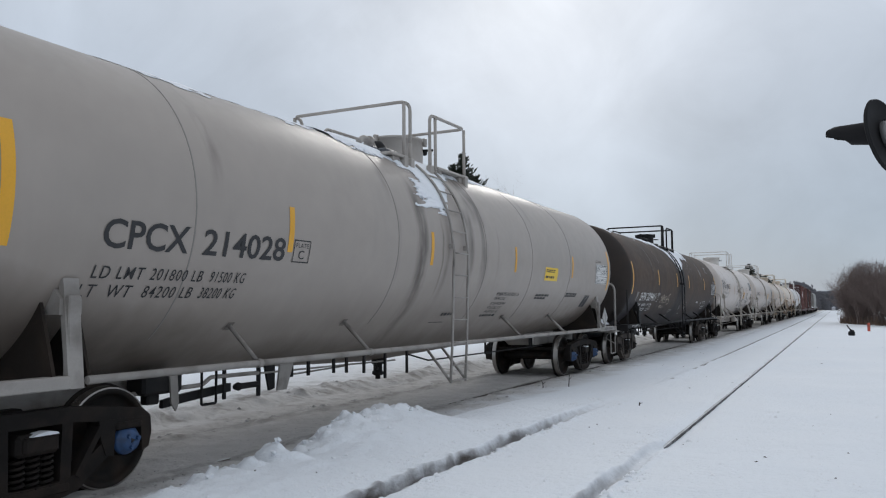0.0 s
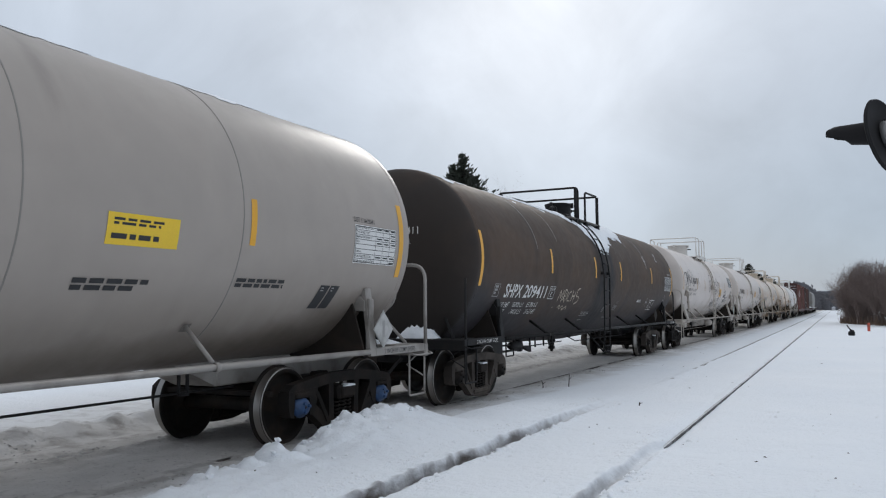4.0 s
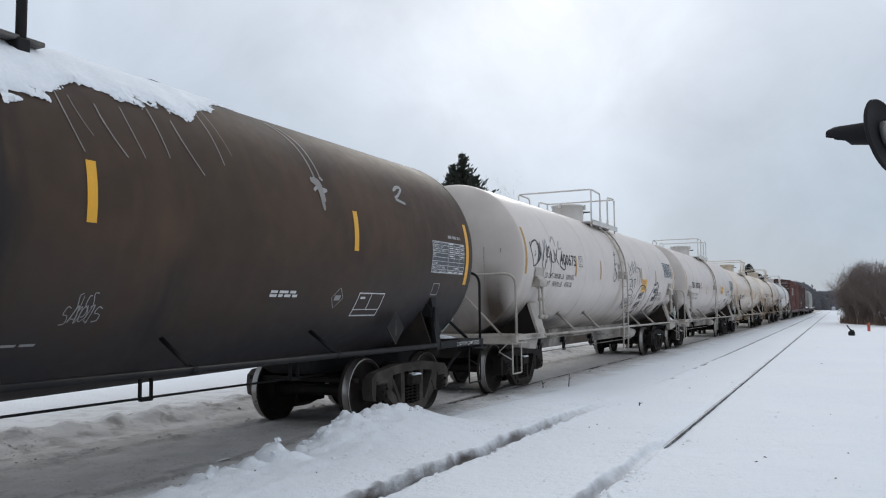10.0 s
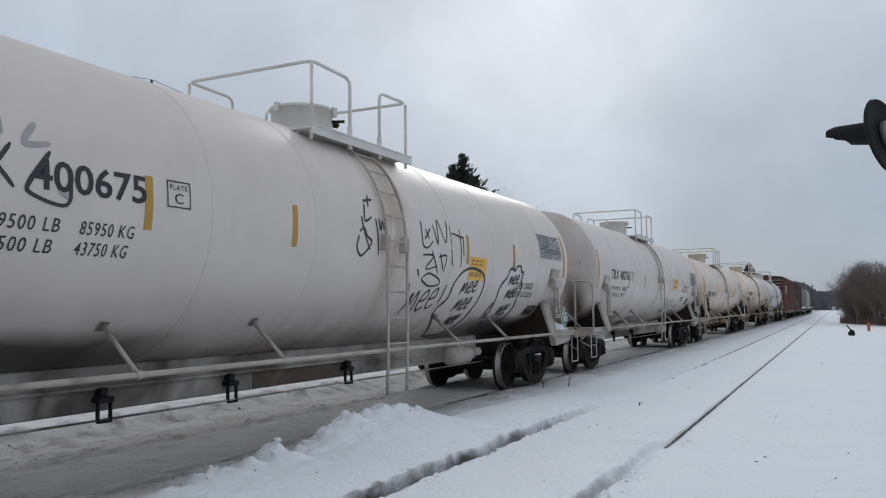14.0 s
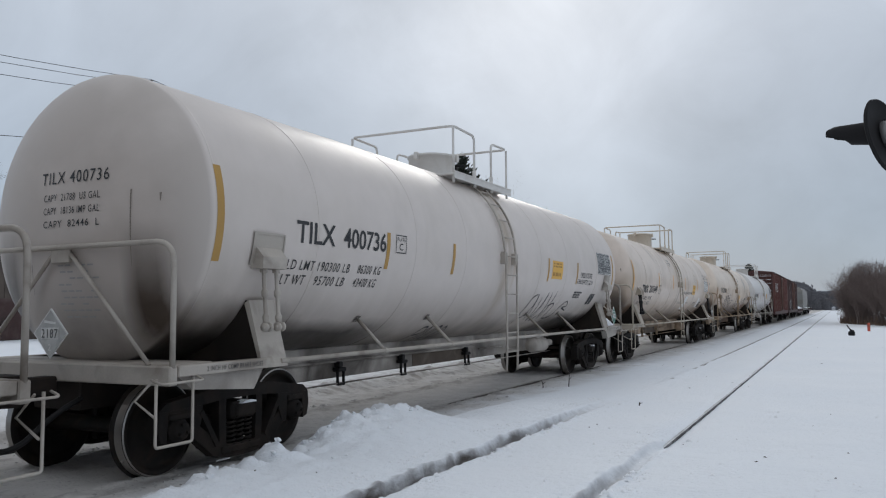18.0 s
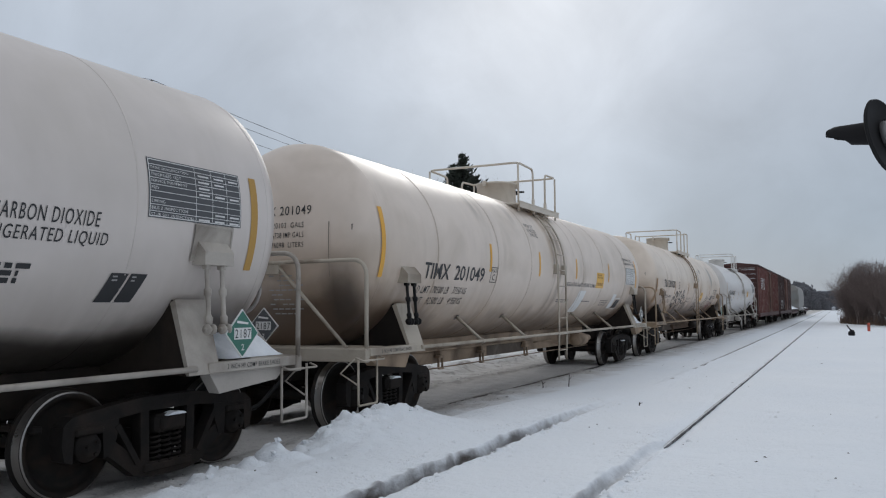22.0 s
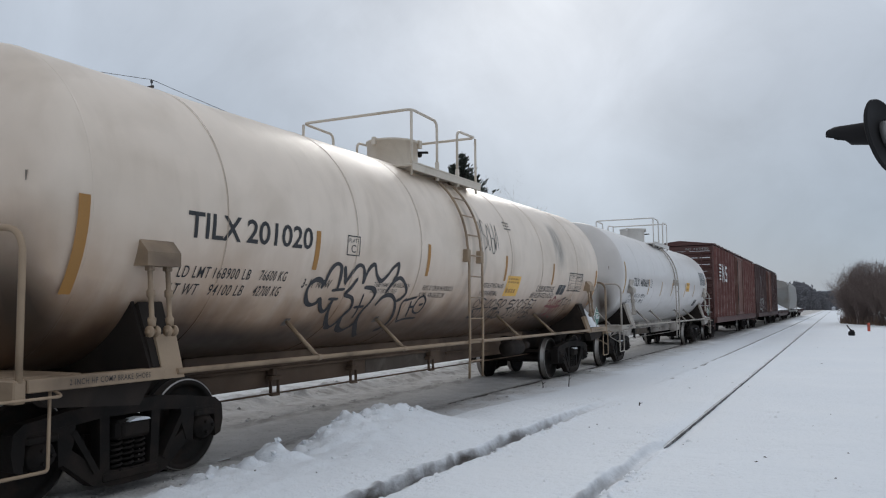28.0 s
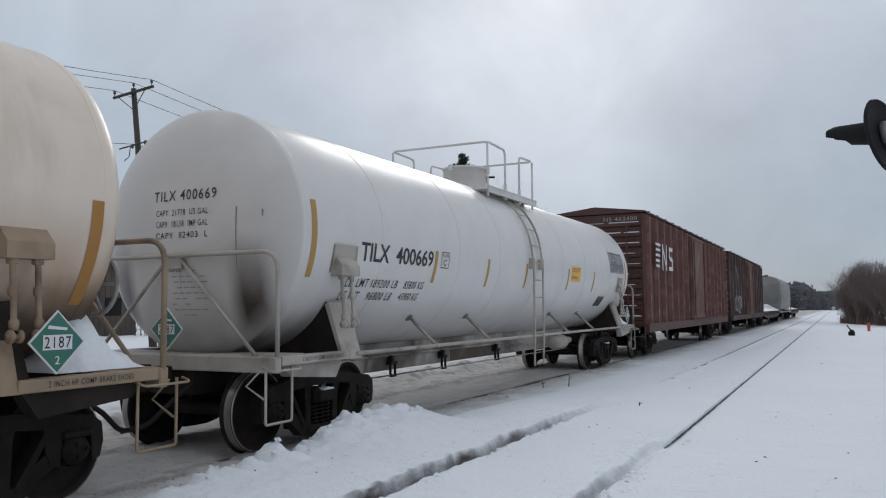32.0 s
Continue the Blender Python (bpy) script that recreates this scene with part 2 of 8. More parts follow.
M_SEAM_C = material("cream_jacket_seam", (0.42, 0.33, 0.25), 0.6, vary=0.2, stain=(0.12, 0.085, 0.06), stain_amount=0.6, stain_scale=1.4, bump=0.1)
M_TRUCK = material("truck_casting", (0.0155, 0.0132, 0.012), 0.78, vary=0.3, stain=(0.042, 0.030, 0.023), stain_amount=0.6, stain_scale=3.0, bump=0.3, bump_scale=35.0, spec=0.18)
M_TRUCKD = material("dusty_truck_casting", (0.058, 0.049, 0.043), 0.85, vary=0.3, stain=(0.135, 0.112, 0.095), stain_amount=0.7, stain_scale=3.0, bump=0.3, bump_scale=35.0, spec=0.18)
M_SILL_M = material("streaked_cream_sill", (0.36, 0.265, 0.185), 0.7, vary=0.2, stain=(0.10, 0.068, 0.045), stain_amount=0.9, stain_scale=1.3, bump=0.15, spec=0.3)
M_WHEEL = material("wheel_steel", (0.014, 0.0115, 0.010), 0.7, vary=0.25, stain=(0.045, 0.028, 0.018), stain_amount=0.6, stain_scale=4.0, bump=0.15, spec=0.25)
M_TREAD = material("polished_tread", (0.33, 0.31, 0.29), 0.3, metal=0.9, vary=0.1, bump=0.03)
M_RAILTOP = material("rail_steel", (0.10, 0.085, 0.075), 0.45, metal=0.6, vary=0.2, stain=RUST, stain_amount=0.5, stain_scale=1.5, bump=0.1)
M_RAILSIDE = material("rusty_rail", (0.066, 0.060, 0.060), 0.8, vary=0.25, stain=(0.45, 0.455, 0.47), stain_amount=0.5, stain_scale=2.1, bump=0.2)
M_RAILDUST = material("snow_dusted_rail_head", (0.56, 0.57, 0.59), 0.85, vary=0.08, stain=(0.22, 0.20, 0.19), stain_amount=0.6, stain_scale=1.6, bump=0.2)
M_SNOWCAP = material("packed_snow", (0.86, 0.88, 0.91), 0.85, vary=0.03, scale=5.0, bump=0.5, bump_scale=28.0)
M_YELLOW = material("reflective_yellow", (0.80, 0.40, 0.025), 0.35, vary=0.06, stain=(0.45, 0.25, 0.05), stain_amount=0.2, bump=0.02)
M_OCHRE = material("dulled_reflective_yellow", (0.47, 0.265, 0.055), 0.45, vary=0.08, stain=(0.3, 0.2, 0.08), stain_amount=0.3, bump=0.02)
M_SIGNY = material("yellow_sign_paint", (0.86, 0.57, 0.03), 0.4, vary=0.04, bump=0.02)
M_SIGNINK = material("faded_sign_print", (0.42, 0.21, 0.03), 0.5, vary=0.15, bump=0.02)
M_POST = material("worn_maroon_post", (0.135, 0.044, 0.035), 0.6, vary=0.25, stain=(0.27, 0.17, 0.14), stain_amount=0.45, stain_scale=3.0, bump=0.1)
M_SIGNO = material("amber_sign_paint", (0.80, 0.45, 0.06), 0.4, vary=0.05, bump=0.02)
M_INK = material("black_lettering", (0.022, 0.022, 0.024), 0.5, vary=0.15, bump=0.02)
M_SPRAY = material("black_spray_paint", (0.035, 0.034, 0.038), 0.55, vary=0.3, scale=9.0, bump=0.02)
M_SPRAYG = material("faint_grey_spray_paint", (0.36, 0.35, 0.34), 0.55, vary=0.2, scale=9.0, bump=0.02)
M_SPRAYD = material("dull_dark_spray_paint", (0.13, 0.12, 0.115), 0.6, vary=0.3, scale=9.0, bump=0.02)
# near-black steel for webs, sill ends and gear beneath the tanks
M_SADDLE = material("near_black_soiled_steel", (0.024, 0.019, 0.016), 0.8, vary=0.3, stain=(0.06, 0.042, 0.03), stain_amount=0.5, stain_scale=2.0, bump=0.1, spec=0.2)
M_SPRAYR = material("faded_red_spray_paint", (0.24, 0.075, 0.07), 0.55, vary=0.3, scale=9.0, bump=0.02)
M_SPRAYT = material("tan_spray_paint", (0.44, 0.37, 0.29), 0.55, vary=0.3, scale=9.0, bump=0.02)
M_DRIP = material("rusty_drip", (0.22, 0.185, 0.155), 0.7, vary=0.3, bump=0.02)
M_CHALK = material("white_lettering", (0.72, 0.71, 0.69), 0.5, vary=0.12, stain=(0.2, 0.19, 0.18), stain_amount=0.3, stain_scale=6.0, bump=0.02)
M_FROST = material("dull_frost_line", (0.27, 0.25, 0.235), 0.7, vary=0.25, bump=0.05)
M_CLOD = material("dirty_snow_clod", (0.46, 0.45, 0.44), 0.9, vary=0.2, scale=6.0, stain=(0.13, 0.115, 0.10), stain_amount=0.8, stain_scale=9.0, bump=0.5, bump_scale=30.0)
M_CHALKDIM = material("worn_white_lettering", (0.33, 0.32, 0.31), 0.55, vary=0.2, bump=0.02)
M_PANEL = material("white_panel", (0.74, 0.73, 0.71), 0.45, vary=0.05, bump=0.02)
M_OCHRE_D = material("browned_reflective_yellow", (0.40, 0.19, 0.038), 0.5, vary=0.1, stain=(0.25, 0.13, 0.04), stain_amount=0.4, bump=0.02)
M_PLANK = material("weathered_plank", (0.125, 0.115, 0.105), 0.8, vary=0.25, scale=9.0, stain=(0.05, 0.045, 0.04), stain_amount=0.6, stain_scale=3.0, bump=0.3)
M_DARKPANEL = material("dark_panel", (0.075, 0.077, 0.082), 0.45, vary=0.15, bump=0.02)
M_GREEN = material("green_placard", (0.035, 0.16, 0.115), 0.4, vary=0.15, bump=0.02)
M_STEELPL = material("bare_aluminium_placard", (0.50, 0.49, 0.47), 0.4, metal=0.5, vary=0.12, stain=GRIME, stain_amount=0.4, stain_scale=6.0, bump=0.05)
M_BLUE = material("blue_bearing_cap", (0.035, 0.085, 0.20), 0.5, vary=0.15, stain=(0.03, 0.03, 0.035), stain_amount=0.6, stain_scale=9.0, bump=0.05)
M_MAROON = material("maroon_boxcar_paint", (0.080, 0.026, 0.021), 0.55, vary=0.22, stain=(0.085, 0.045, 0.035), stain_amount=0.55, streak=True, bump=0.1)
M_MAROON_D = material("brown_boxcar_paint", (0.052, 0.022, 0.019), 0.6, vary=0.22, stain=(0.15, 0.11, 0.10), stain_amount=0.5, streak=True, bump=0.1)
M_DOOR = material("weathered_door_paint", (0.140, 0.062, 0.047), 0.65, vary=0.2, stain=(0.27, 0.19, 0.15), stain_amount=0.6, streak=True, bump=0.1)
M_SCUFF = material("white_scuffed_rib", (0.40, 0.33, 0.31), 0.7, vary=0.25, bump=0.1)
M_HOPPER = material("grey_hopper_paint", (0.27, 0.265, 0.25), 0.55, vary=0.1, stain=(0.2, 0.16, 0.13), stain_amount=0.5, streak=True, bump=0.05)
M_WOODPOLE = material("weathered_pole_wood", (0.062, 0.052, 0.045), 0.85, vary=0.25, bump=0.4, bump_scale=25.0)
M_WIRE = material("wire", (0.055, 0.055, 0.06), 0.5, vary=0.1, bump=0)
M_BARK = material("dark_bark", (0.050, 0.038, 0.033), 0.9, vary=0.3, bump=0.4, bump_scale=25.0)
M_BARK_F = material("grey_bark", (0.13, 0.105, 0.095), 0.9, vary=0.3, bump=0.2, bump_scale=25.0)
M_TWIGS = material("brown_twigs", (0.20, 0.155, 0.140), 0.9, vary=0.3, scale=1.0, bump=0)
M_NEEDLE = material("dark_spruce_needles", (0.036, 0.042, 0.030), 0.8, vary=0.35, scale=1.5, bump=0)
M_WOODS = material("far_woods", (0.15, 0.148, 0.158), 0.9, vary=0.35, scale=0.25, bump=0)
# distance haze is put into the hill's blue-grey base colour
M_HILL = material("haze_tinted_hill", (0.16, 0.19, 0.23), 0.95, vary=0.1, scale=0.02, bump=0)
M_BRUSH = material("brown_brush_stems", (0.20, 0.155, 0.138), 0.9, vary=0.3, bump=0.2, bump_scale=25.0)
M_GRASS = material("dead_grass", (0.17, 0.118, 0.088), 0.9, vary=0.3, scale=2.0, bump=0)
M_SIGNAL = material("black_signal_enamel", (0.022, 0.021, 0.022), 0.75, vary=0.2, bump=0.05, spec=0.15)
M_SIGNALG = material("cast_aluminium_housing", (0.27, 0.265, 0.26), 0.5, metal=0.3, vary=0.2, bump=0.1)
M_ORANGE = material("orange_marker", (0.50, 0.085, 0.05), 0.55, vary=0.12, bump=0.03)
M_BOARDS = material("weathered_boards", (0.085, 0.068, 0.058), 0.85, vary=0.3, scale=1.2, stain=(0.14, 0.11, 0.09), stain_amount=0.5, streak=True, bump=0.3)
M_HOUSEW = material("pale_siding", (0.42, 0.42, 0.43), 0.7, vary=0.08, bump=0.05)


def snow_ground():
    """Snow: clean and soft away from the running track, grey and trodden with cinders along it."""
    m = bpy.data.materials.new("snow_ground")
    m.use_nodes = True
    n, l = m.node_tree.nodes, m.node_tree.links
    b = n["Principled BSDF"]
    geo = n.new("ShaderNodeNewGeometry")
    sep = n.new("ShaderNodeSeparateXYZ")
    l.new(geo.outputs["Position"], sep.inputs[0])

    def noise_of(sc, detail=5.0, distort=0.0, stretch=None):
        t = n.new("ShaderNodeTexNoise")
        t.inputs["Scale"].default_value, t.inputs["Detail"].default_value, t.inputs["Distortion"].default_value = sc, detail, distort
        if stretch:
            mp = n.new("ShaderNodeMapping")
            mp.inputs["Scale"].default_value = stretch
            l.new(geo.outputs["Position"], mp.inputs[0])
            l.new(mp.outputs[0], t.inputs["Vector"])
        else:
            l.new(geo.outputs["Position"], t.inputs["Vector"])
        return t.outputs["Fac"]

    def rng(v, a, c, x=0.0, y=1.0):
        r = n.new("ShaderNodeMapRange")
        for k, q in zip(("From Min", "From Max", "To Min", "To Max"), (a, c, x, y)):
            r.inputs[k].default_value = q
        l.new(v, r.inputs["Value"])
        return r.outputs["Result"]

    def math_of(op, a, c):
        x = n.new("ShaderNodeMath")
        x.operation = op
        for i, v in enumerate((a, c)):
            if isinstance(v, (int, float)):
                x.inputs[i].default_value = v
            else:
                l.new(v, x.inputs[i])
        return x.outputs[0]

    def mix(fac, a, c):
        x = n.new("ShaderNodeMixRGB")
        for i, v in enumerate((fac, a, c)):
            if isinstance(v, tuple):
                x.inputs[i].default_value = (*v, 1)
            else:
                l.new(v, x.inputs[i])
        return x.outputs[0]

    broad, mid, fine = noise_of(0.35), noise_of(2.2, 6.0, 0.4), noise_of(16.0, 5.0)
    col = mix(broad, (0.75, 0.79, 0.84), (0.83, 0.85, 0.875))
    col = mix(rng(fine, 0.58, 0.80, 0.0, 0.35), col, (0.66, 0.68, 0.71))
    col = mix(rng(noise_of(40.0, 5.0), 0.62, 0.76, 0.0, 0.4), col, (0.52, 0.53, 0.55))
    # trodden, cindery band along the running track, with a ragged edge
    d = math_of("ABSOLUTE", math_of("ADD", sep.outputs["X"], 6.95), 0.0)
    edge = math_of("ADD", d, rng(noise_of(1.3, 8.0, 0.3), 0.3, 0.7, -0.35, 0.35))
    band = rng(edge, 2.15, 1.10)
    dirt = mix(rng(mid, 0.3, 0.7), (0.385, 0.355, 0.325), (0.56, 0.53, 0.50))
    streaks = noise_of(5.0, 9.0, 0.8, (1.2, 0.8, 1.0))
    dirt = mix(rng(streaks, 0.56, 0.70, 0.0, 0.5), dirt, (0.23, 0.205, 0.18))
    dirt = mix(rng(noise_of(22.0, 6.0, 0.4), 0.60, 0.68, 0.0, 0.8), dirt, (0.11, 0.10, 0.09))
    col = mix(rng(band, 0.0, 1.0, 0.0, 0.85), col, dirt)
    # wheel-side lines of cinder along both rails
    for rail_x, much in ((7.52, 0.85), (5.86, 0.5)):
        gap = math_of("ABSOLUTE", math_of("ADD", math_of("ADD", sep.outputs["X"], rail_x), rng(noise_of(1.1, 6.0), 0.3, 0.7, -0.10, 0.10)), 0.0)
        ragged = math_of("MULTIPLY", rng(gap, 0.19, 0.04), rng(noise_of(6.0, 8.0, 0.8, (1.0, 0.45, 1.0)), 0.37, 0.53, 0.0, much))
        col = mix(ragged, col, (0.085, 0.075, 0.066))
    # scattered cinders on the verge beyond the track
    far_edge = math_of("ABSOLUTE", math_of("ADD", sep.outputs["X"], 9.1), 0.0)
    verge = math_of("MULTIPLY", rng(far_edge, 2.6, 0.3), rng(noise_of(3.3, 8.0, 0.7), 0.47, 0.68, 0.0, 0.7))
    col = mix(rng(far_edge, 4.5, 0.6, 0.0, 0.72), col, (0.47, 0.445, 0.42))
    col = mix(verge, col, (0.17, 0.148, 0.128))
    # siding trenches near at hand: walls painted grey for shade and grime, cinders bared below
    off = math_of("ADD", math_of("ADD", sep.outputs["X"], 2.600), math_of("MULTIPLY", sep.outputs["Y"], 0.0042))
    for rail_x, until in ((-0.7525, 13.0), (0.7525, 9.6)):
        q = math_of("ADD", math_of("SUBTRACT", off, rail_x), rng(noise_of(2.0, 4.0), 0.3, 0.7, -0.03, 0.03))
        wall = math_of("MULTIPLY", rng(q, -0.085, -0.050), rng(q, 0.11, 0.06))
        shaded_grime = math_of("MULTIPLY", wall, rng(noise_of(5.0, 6.0, 0.5), 0.40, 0.58, 0.45, 1.0))
        col = mix(math_of("MULTIPLY", shaded_grime, rng(sep.outputs["Y"], until, until - 4.0, 0.0, 0.85)), col, (0.36, 0.355, 0.36))
        deep = math_of("MULTIPLY", rng(q, -0.050, -0.022), rng(q, 0.10, 0.055))
        bare = math_of("MULTIPLY", deep, rng(noise_of(4.0, 6.0, 0.5, (1.0, 0.35, 1.0)), 0.36, 0.54, 0.35, 1.0))
        col = mix(math_of("MULTIPLY", bare, rng(sep.outputs["Y"], until - 1.5, until - 5.0)), col, (0.075, 0.062, 0.053))
    l.new(col, b.inputs["Base Color"])
    b.inputs["Roughness"].default_value = 0.8
    b.inputs["Subsurface Weight"].default_value = 0.0
    bp = n.new("ShaderNodeBump")
    bp.inputs["Strength"].default_value, bp.inputs["Distance"].default_value = 0.7, 0.035
    grit = noise_of(48.0, 4.0)
    hgt = math_of("ADD", math_of("ADD", math_of("MULTIPLY", fine, 0.7), mid), math_of("MULTIPLY", grit, 0.3))
    l.new(hgt, bp.inputs["Height"])
    l.new(bp.outputs[0], b.inputs["Normal"])
    return m


M_SNOW = snow_ground()


# ---- mesh helpers ----
class Form:
    """Gathers vertices and faces of one part."""

    def __init__(self):
        self.v, self.f, self.s, self.mi = [], [], [], []
        self.smooth, self.slot = False, 0

    def face(self, idx):
        self.f.append(tuple(idx))
        self.s.append(self.smooth)
        self.mi.append(self.slot)

    def add(self, verts, faces, smooth=False):
        o = len(self.v)
        self.v.extend([tuple(p) for p in verts])
        keep, self.smooth = self.smooth, smooth
        for q in faces:
            self.face([i + o for i in q])
        self.smooth = keep
        return self

    def box(self, x0, x1, y0, y1, z0, z1, c=0.0):
        """A block; c chamfers its edges."""
        lo, hi = (min(x0, x1), min(y0, y1), min(z0, z1)), (max(x0, x1), max(y0, y1), max(z0, z1))
        if not c:
            p = [(x, y, z) for x in (lo[0], hi[0]) for y in (lo[1], hi[1]) for z in (lo[2], hi[2])]
            return self.add(p, [(0, 1, 3, 2), (4, 6, 7, 5), (0, 4, 5, 1), (2, 3, 7, 6), (0, 2, 6, 4), (1, 5, 7, 3)])
        c = min(c, *[0.45 * (hi[i] - lo[i]) for i in range(3)])
        v, idx = [], {}
        for sx in (0, 1):
            for sy in (0, 1):
                for sz in (0, 1):
                    s = (sx, sy, sz)
                    for a in range(3):
                        q = [hi[i] if s[i] else lo[i] for i in range(3)]
                        for i in range(3):
                            if i != a:
                                q[i] += -c if s[i] else c
                        idx[s, a] = len(v)
                        v.append(tuple(q))
        faces = []
        for a in range(3):
            b, d = (a + 1) % 3, (a + 2) % 3
            for side in (0, 1):
                ring = []
                for sb, sd in ((0, 0), (1, 0), (1, 1), (0, 1)):
                    s = [0, 0, 0]
                    s[a], s[b], s[d] = side, sb, sd
                    ring.append(idx[tuple(s), a])
                faces.append(ring if side else ring[::-1])
            for sb in (0, 1):
                for sd in (0, 1):
                    s0, s1 = [0, 0, 0], [0, 0, 0]
                    s0[b] = s1[b] = sb
                    s0[d] = s1[d] = sd
                    s1[a] = 1
                    q = [idx[tuple(s0), b], idx[tuple(s1), b], idx[tuple(s1), d], idx[tuple(s0), d]]
                    faces.append(q if sb != sd else q[::-1])
        for sx in (0, 1):
            for sy in (0, 1):
                for sz in (0, 1):
                    q = [idx[(sx, sy, sz), a] for a in range(3)]
                    faces.append(q if (sx + sy + sz) % 2 else q[::-1])
        return self.add(v, faces)

    def prism(self, poly, axis, a0, a1):
        """A flat outline pulled along an axis: for 'x' the outline is (y, z), for 'y' (x, z), for 'z' (x, y)."""
        def at(p, a):
            return {"x": (a, p[0], p[1]), "y": (p[0], a, p[1]), "z": (p[0], p[1], a)}[axis]
        n = len(poly)
        v = [at(p, a0) for p in poly] + [at(p, a1) for p in poly]
        return self.add(v, [tuple(range(n))[::-1], tuple(range(n, 2 * n))] + [(i, (i + 1) % n, n + (i + 1) % n, n + i) for i in range(n)])

    def band(self, line, width, axis, a0, a1):
        """A bar of even width along a bent line in a plane, pulled along an axis."""
        pts = [Vector((p[0], p[1])) for p in line]
        left, right = [], []
        for i, p in enumerate(pts):
            d0 = (p - pts[i - 1]).normalized() if i else (pts[1] - p).normalized()
            d1 = (pts[i + 1] - p).normalized() if i < len(pts) - 1 else d0
            t = (d0 + d1).normalized()
            nn = Vector((-t.y, t.x)) * (width / 2 / max(0.4, t.dot(d0)))
            left.append(p + nn)
            right.append(p - nn)
        return self.prism([tuple(p) for p in right] + [tuple(p) for p in left[::-1]], axis, a0, a1)

    def tube(self, line, r, n=8, caps=True, ends=None):
        pts = [Vector(p) for p in line]
        rad = r if isinstance(r, (list, tuple)) else [r] * len(pts)
        up = Vector((0.0, 0.0, 1.0))
        first = (pts[1] - pts[0]).normalized()
        if abs(first.z) > 0.9:
            up = Vector((1.0, 0.0, 0.0))
        u = first.cross(up).normalized()
        v, faces = [], []
        for i, p in enumerate(pts):
            if i == 0:
                t = first
            elif i == len(pts) - 1:
                t = (p - pts[i - 1]).normalized()
            else:
                t = ((p - pts[i - 1]).normalized() + (pts[i + 1] - p).normalized()).normalized()
            u = (u - t * u.dot(t)).normalized()
            w = t.cross(u)
            for k in range(n):
                a = 2 * math.pi * k / n
                v.append(p + (u * math.cos(a) + w * math.sin(a)) * rad[i])
        for i in range(len(pts) - 1):
            for k in range(n):
                a, b = i * n + k, i * n + (k + 1) % n
                faces.append((a, b, b + n, a + n))
        o = len(self.v)
        self.add(v, faces, True)
        if caps:
            self.face([o + k for k in range(n)][::-1])
            self.face([o + (len(pts) - 1) * n + k for k in range(n)])
        return self

    def lathe(self, profile, axis, centre=(0, 0, 0), n=32, smooth=True, bright=()):
        """Turns (radius, along) round an axis through the centre; the rows named bright take the second material."""
        cx, cy, cz = centre
        v, faces = [], []
        rows = []
        for r, a in profile:
            if r < 1e-6:
                rows.append([len(v)])
                v.append({"x": (cx + a, cy, cz), "y": (cx, cy + a, cz), "z": (cx, cy, cz + a)}[axis])
                continue
            row = []
            for k in range(n):
                q = 2 * math.pi * k / n
                c, s = r * math.cos(q), r * math.sin(q)
                row.append(len(v))
                v.append({"x": (cx + a, cy + c, cz + s), "y": (cx + s, cy + a, cz + c), "z": (cx + c, cy + s, cz + a)}[axis])
            rows.append(row)
        for p, q in zip(rows, rows[1:]):
            for k in range(n):
                k1 = (k + 1) % n
                if len(p) == 1 and len(q) == 1:
                    continue
                if len(p) == 1:
                    faces.append((p[0], q[k1], q[k]))
                elif len(q) == 1:
                    faces.append((p[k], p[k1], q[0]))
                else:
                    faces.append((p[k], p[k1], q[k1], q[k]))
        self.add(v, faces, smooth)
        for i in bright:
            first = len(self.f) - len(faces) + i * n
            for j in range(first, first + n):
                self.mi[j] = 1
        return self

    def mesh(self, name, *mats):
        me = bpy.data.meshes.new(name)
        me.from_pydata(self.v, [], self.f)
        me.polygons.foreach_set("use_smooth", self.s)
        if any(self.mi):
            me.polygons.foreach_set("material_index", self.mi)
        for m in mats:
            me.materials.append(m)
        me.update()
        return me


def part(name, form, mat, parent, label="", loc=None):
    """One mesh object under a thing or part. form: a Form or a mesh that is shared."""
    me = form if isinstance(form, bpy.types.Mesh) else form.mesh(name, mat)
    ob = new(name, me)
    ob.parent = parent
    if loc is not None:
        ob.location = loc
    if label:
        ob["label"] = label
    if name in ("lettering", "graffiti", "stencil", "melt_streak", "frost_streak", "rust_streak", "soot_streak", "paint_scuff", "snow_patch", "snow_dusting", "snow_load"):
        ob["kind"] = "stuff"
    return ob


def thing(name, label, category, group="", kind="", loc=(0, 0, 0)):
    ob = new(name)
    ob.empty_display_size = 0.2
    ob.location = loc
    return tagged(ob, label, category, group, kind)


def rounded(line, r, n=5):
    """A polyline with its inner corners rounded."""
    pts = [Vector(p) for p in line]
    out = [pts[0]]
    for i in range(1, len(pts) - 1):
        p, a, b = pts[i], pts[i - 1], pts[i + 1]
        k = min(r, 0.49 * (a - p).length, 0.49 * (b - p).length)
        s, e = p + (a - p).normalized() * k, p + (b - p).normalized() * k
        for j in range(n + 1):
            t = j / n
            out.append(s * (1 - t) ** 2 + p * 2 * t * (1 - t) + e * t ** 2)
    out.append(pts[-1])
    return [tuple(q) for q in out]


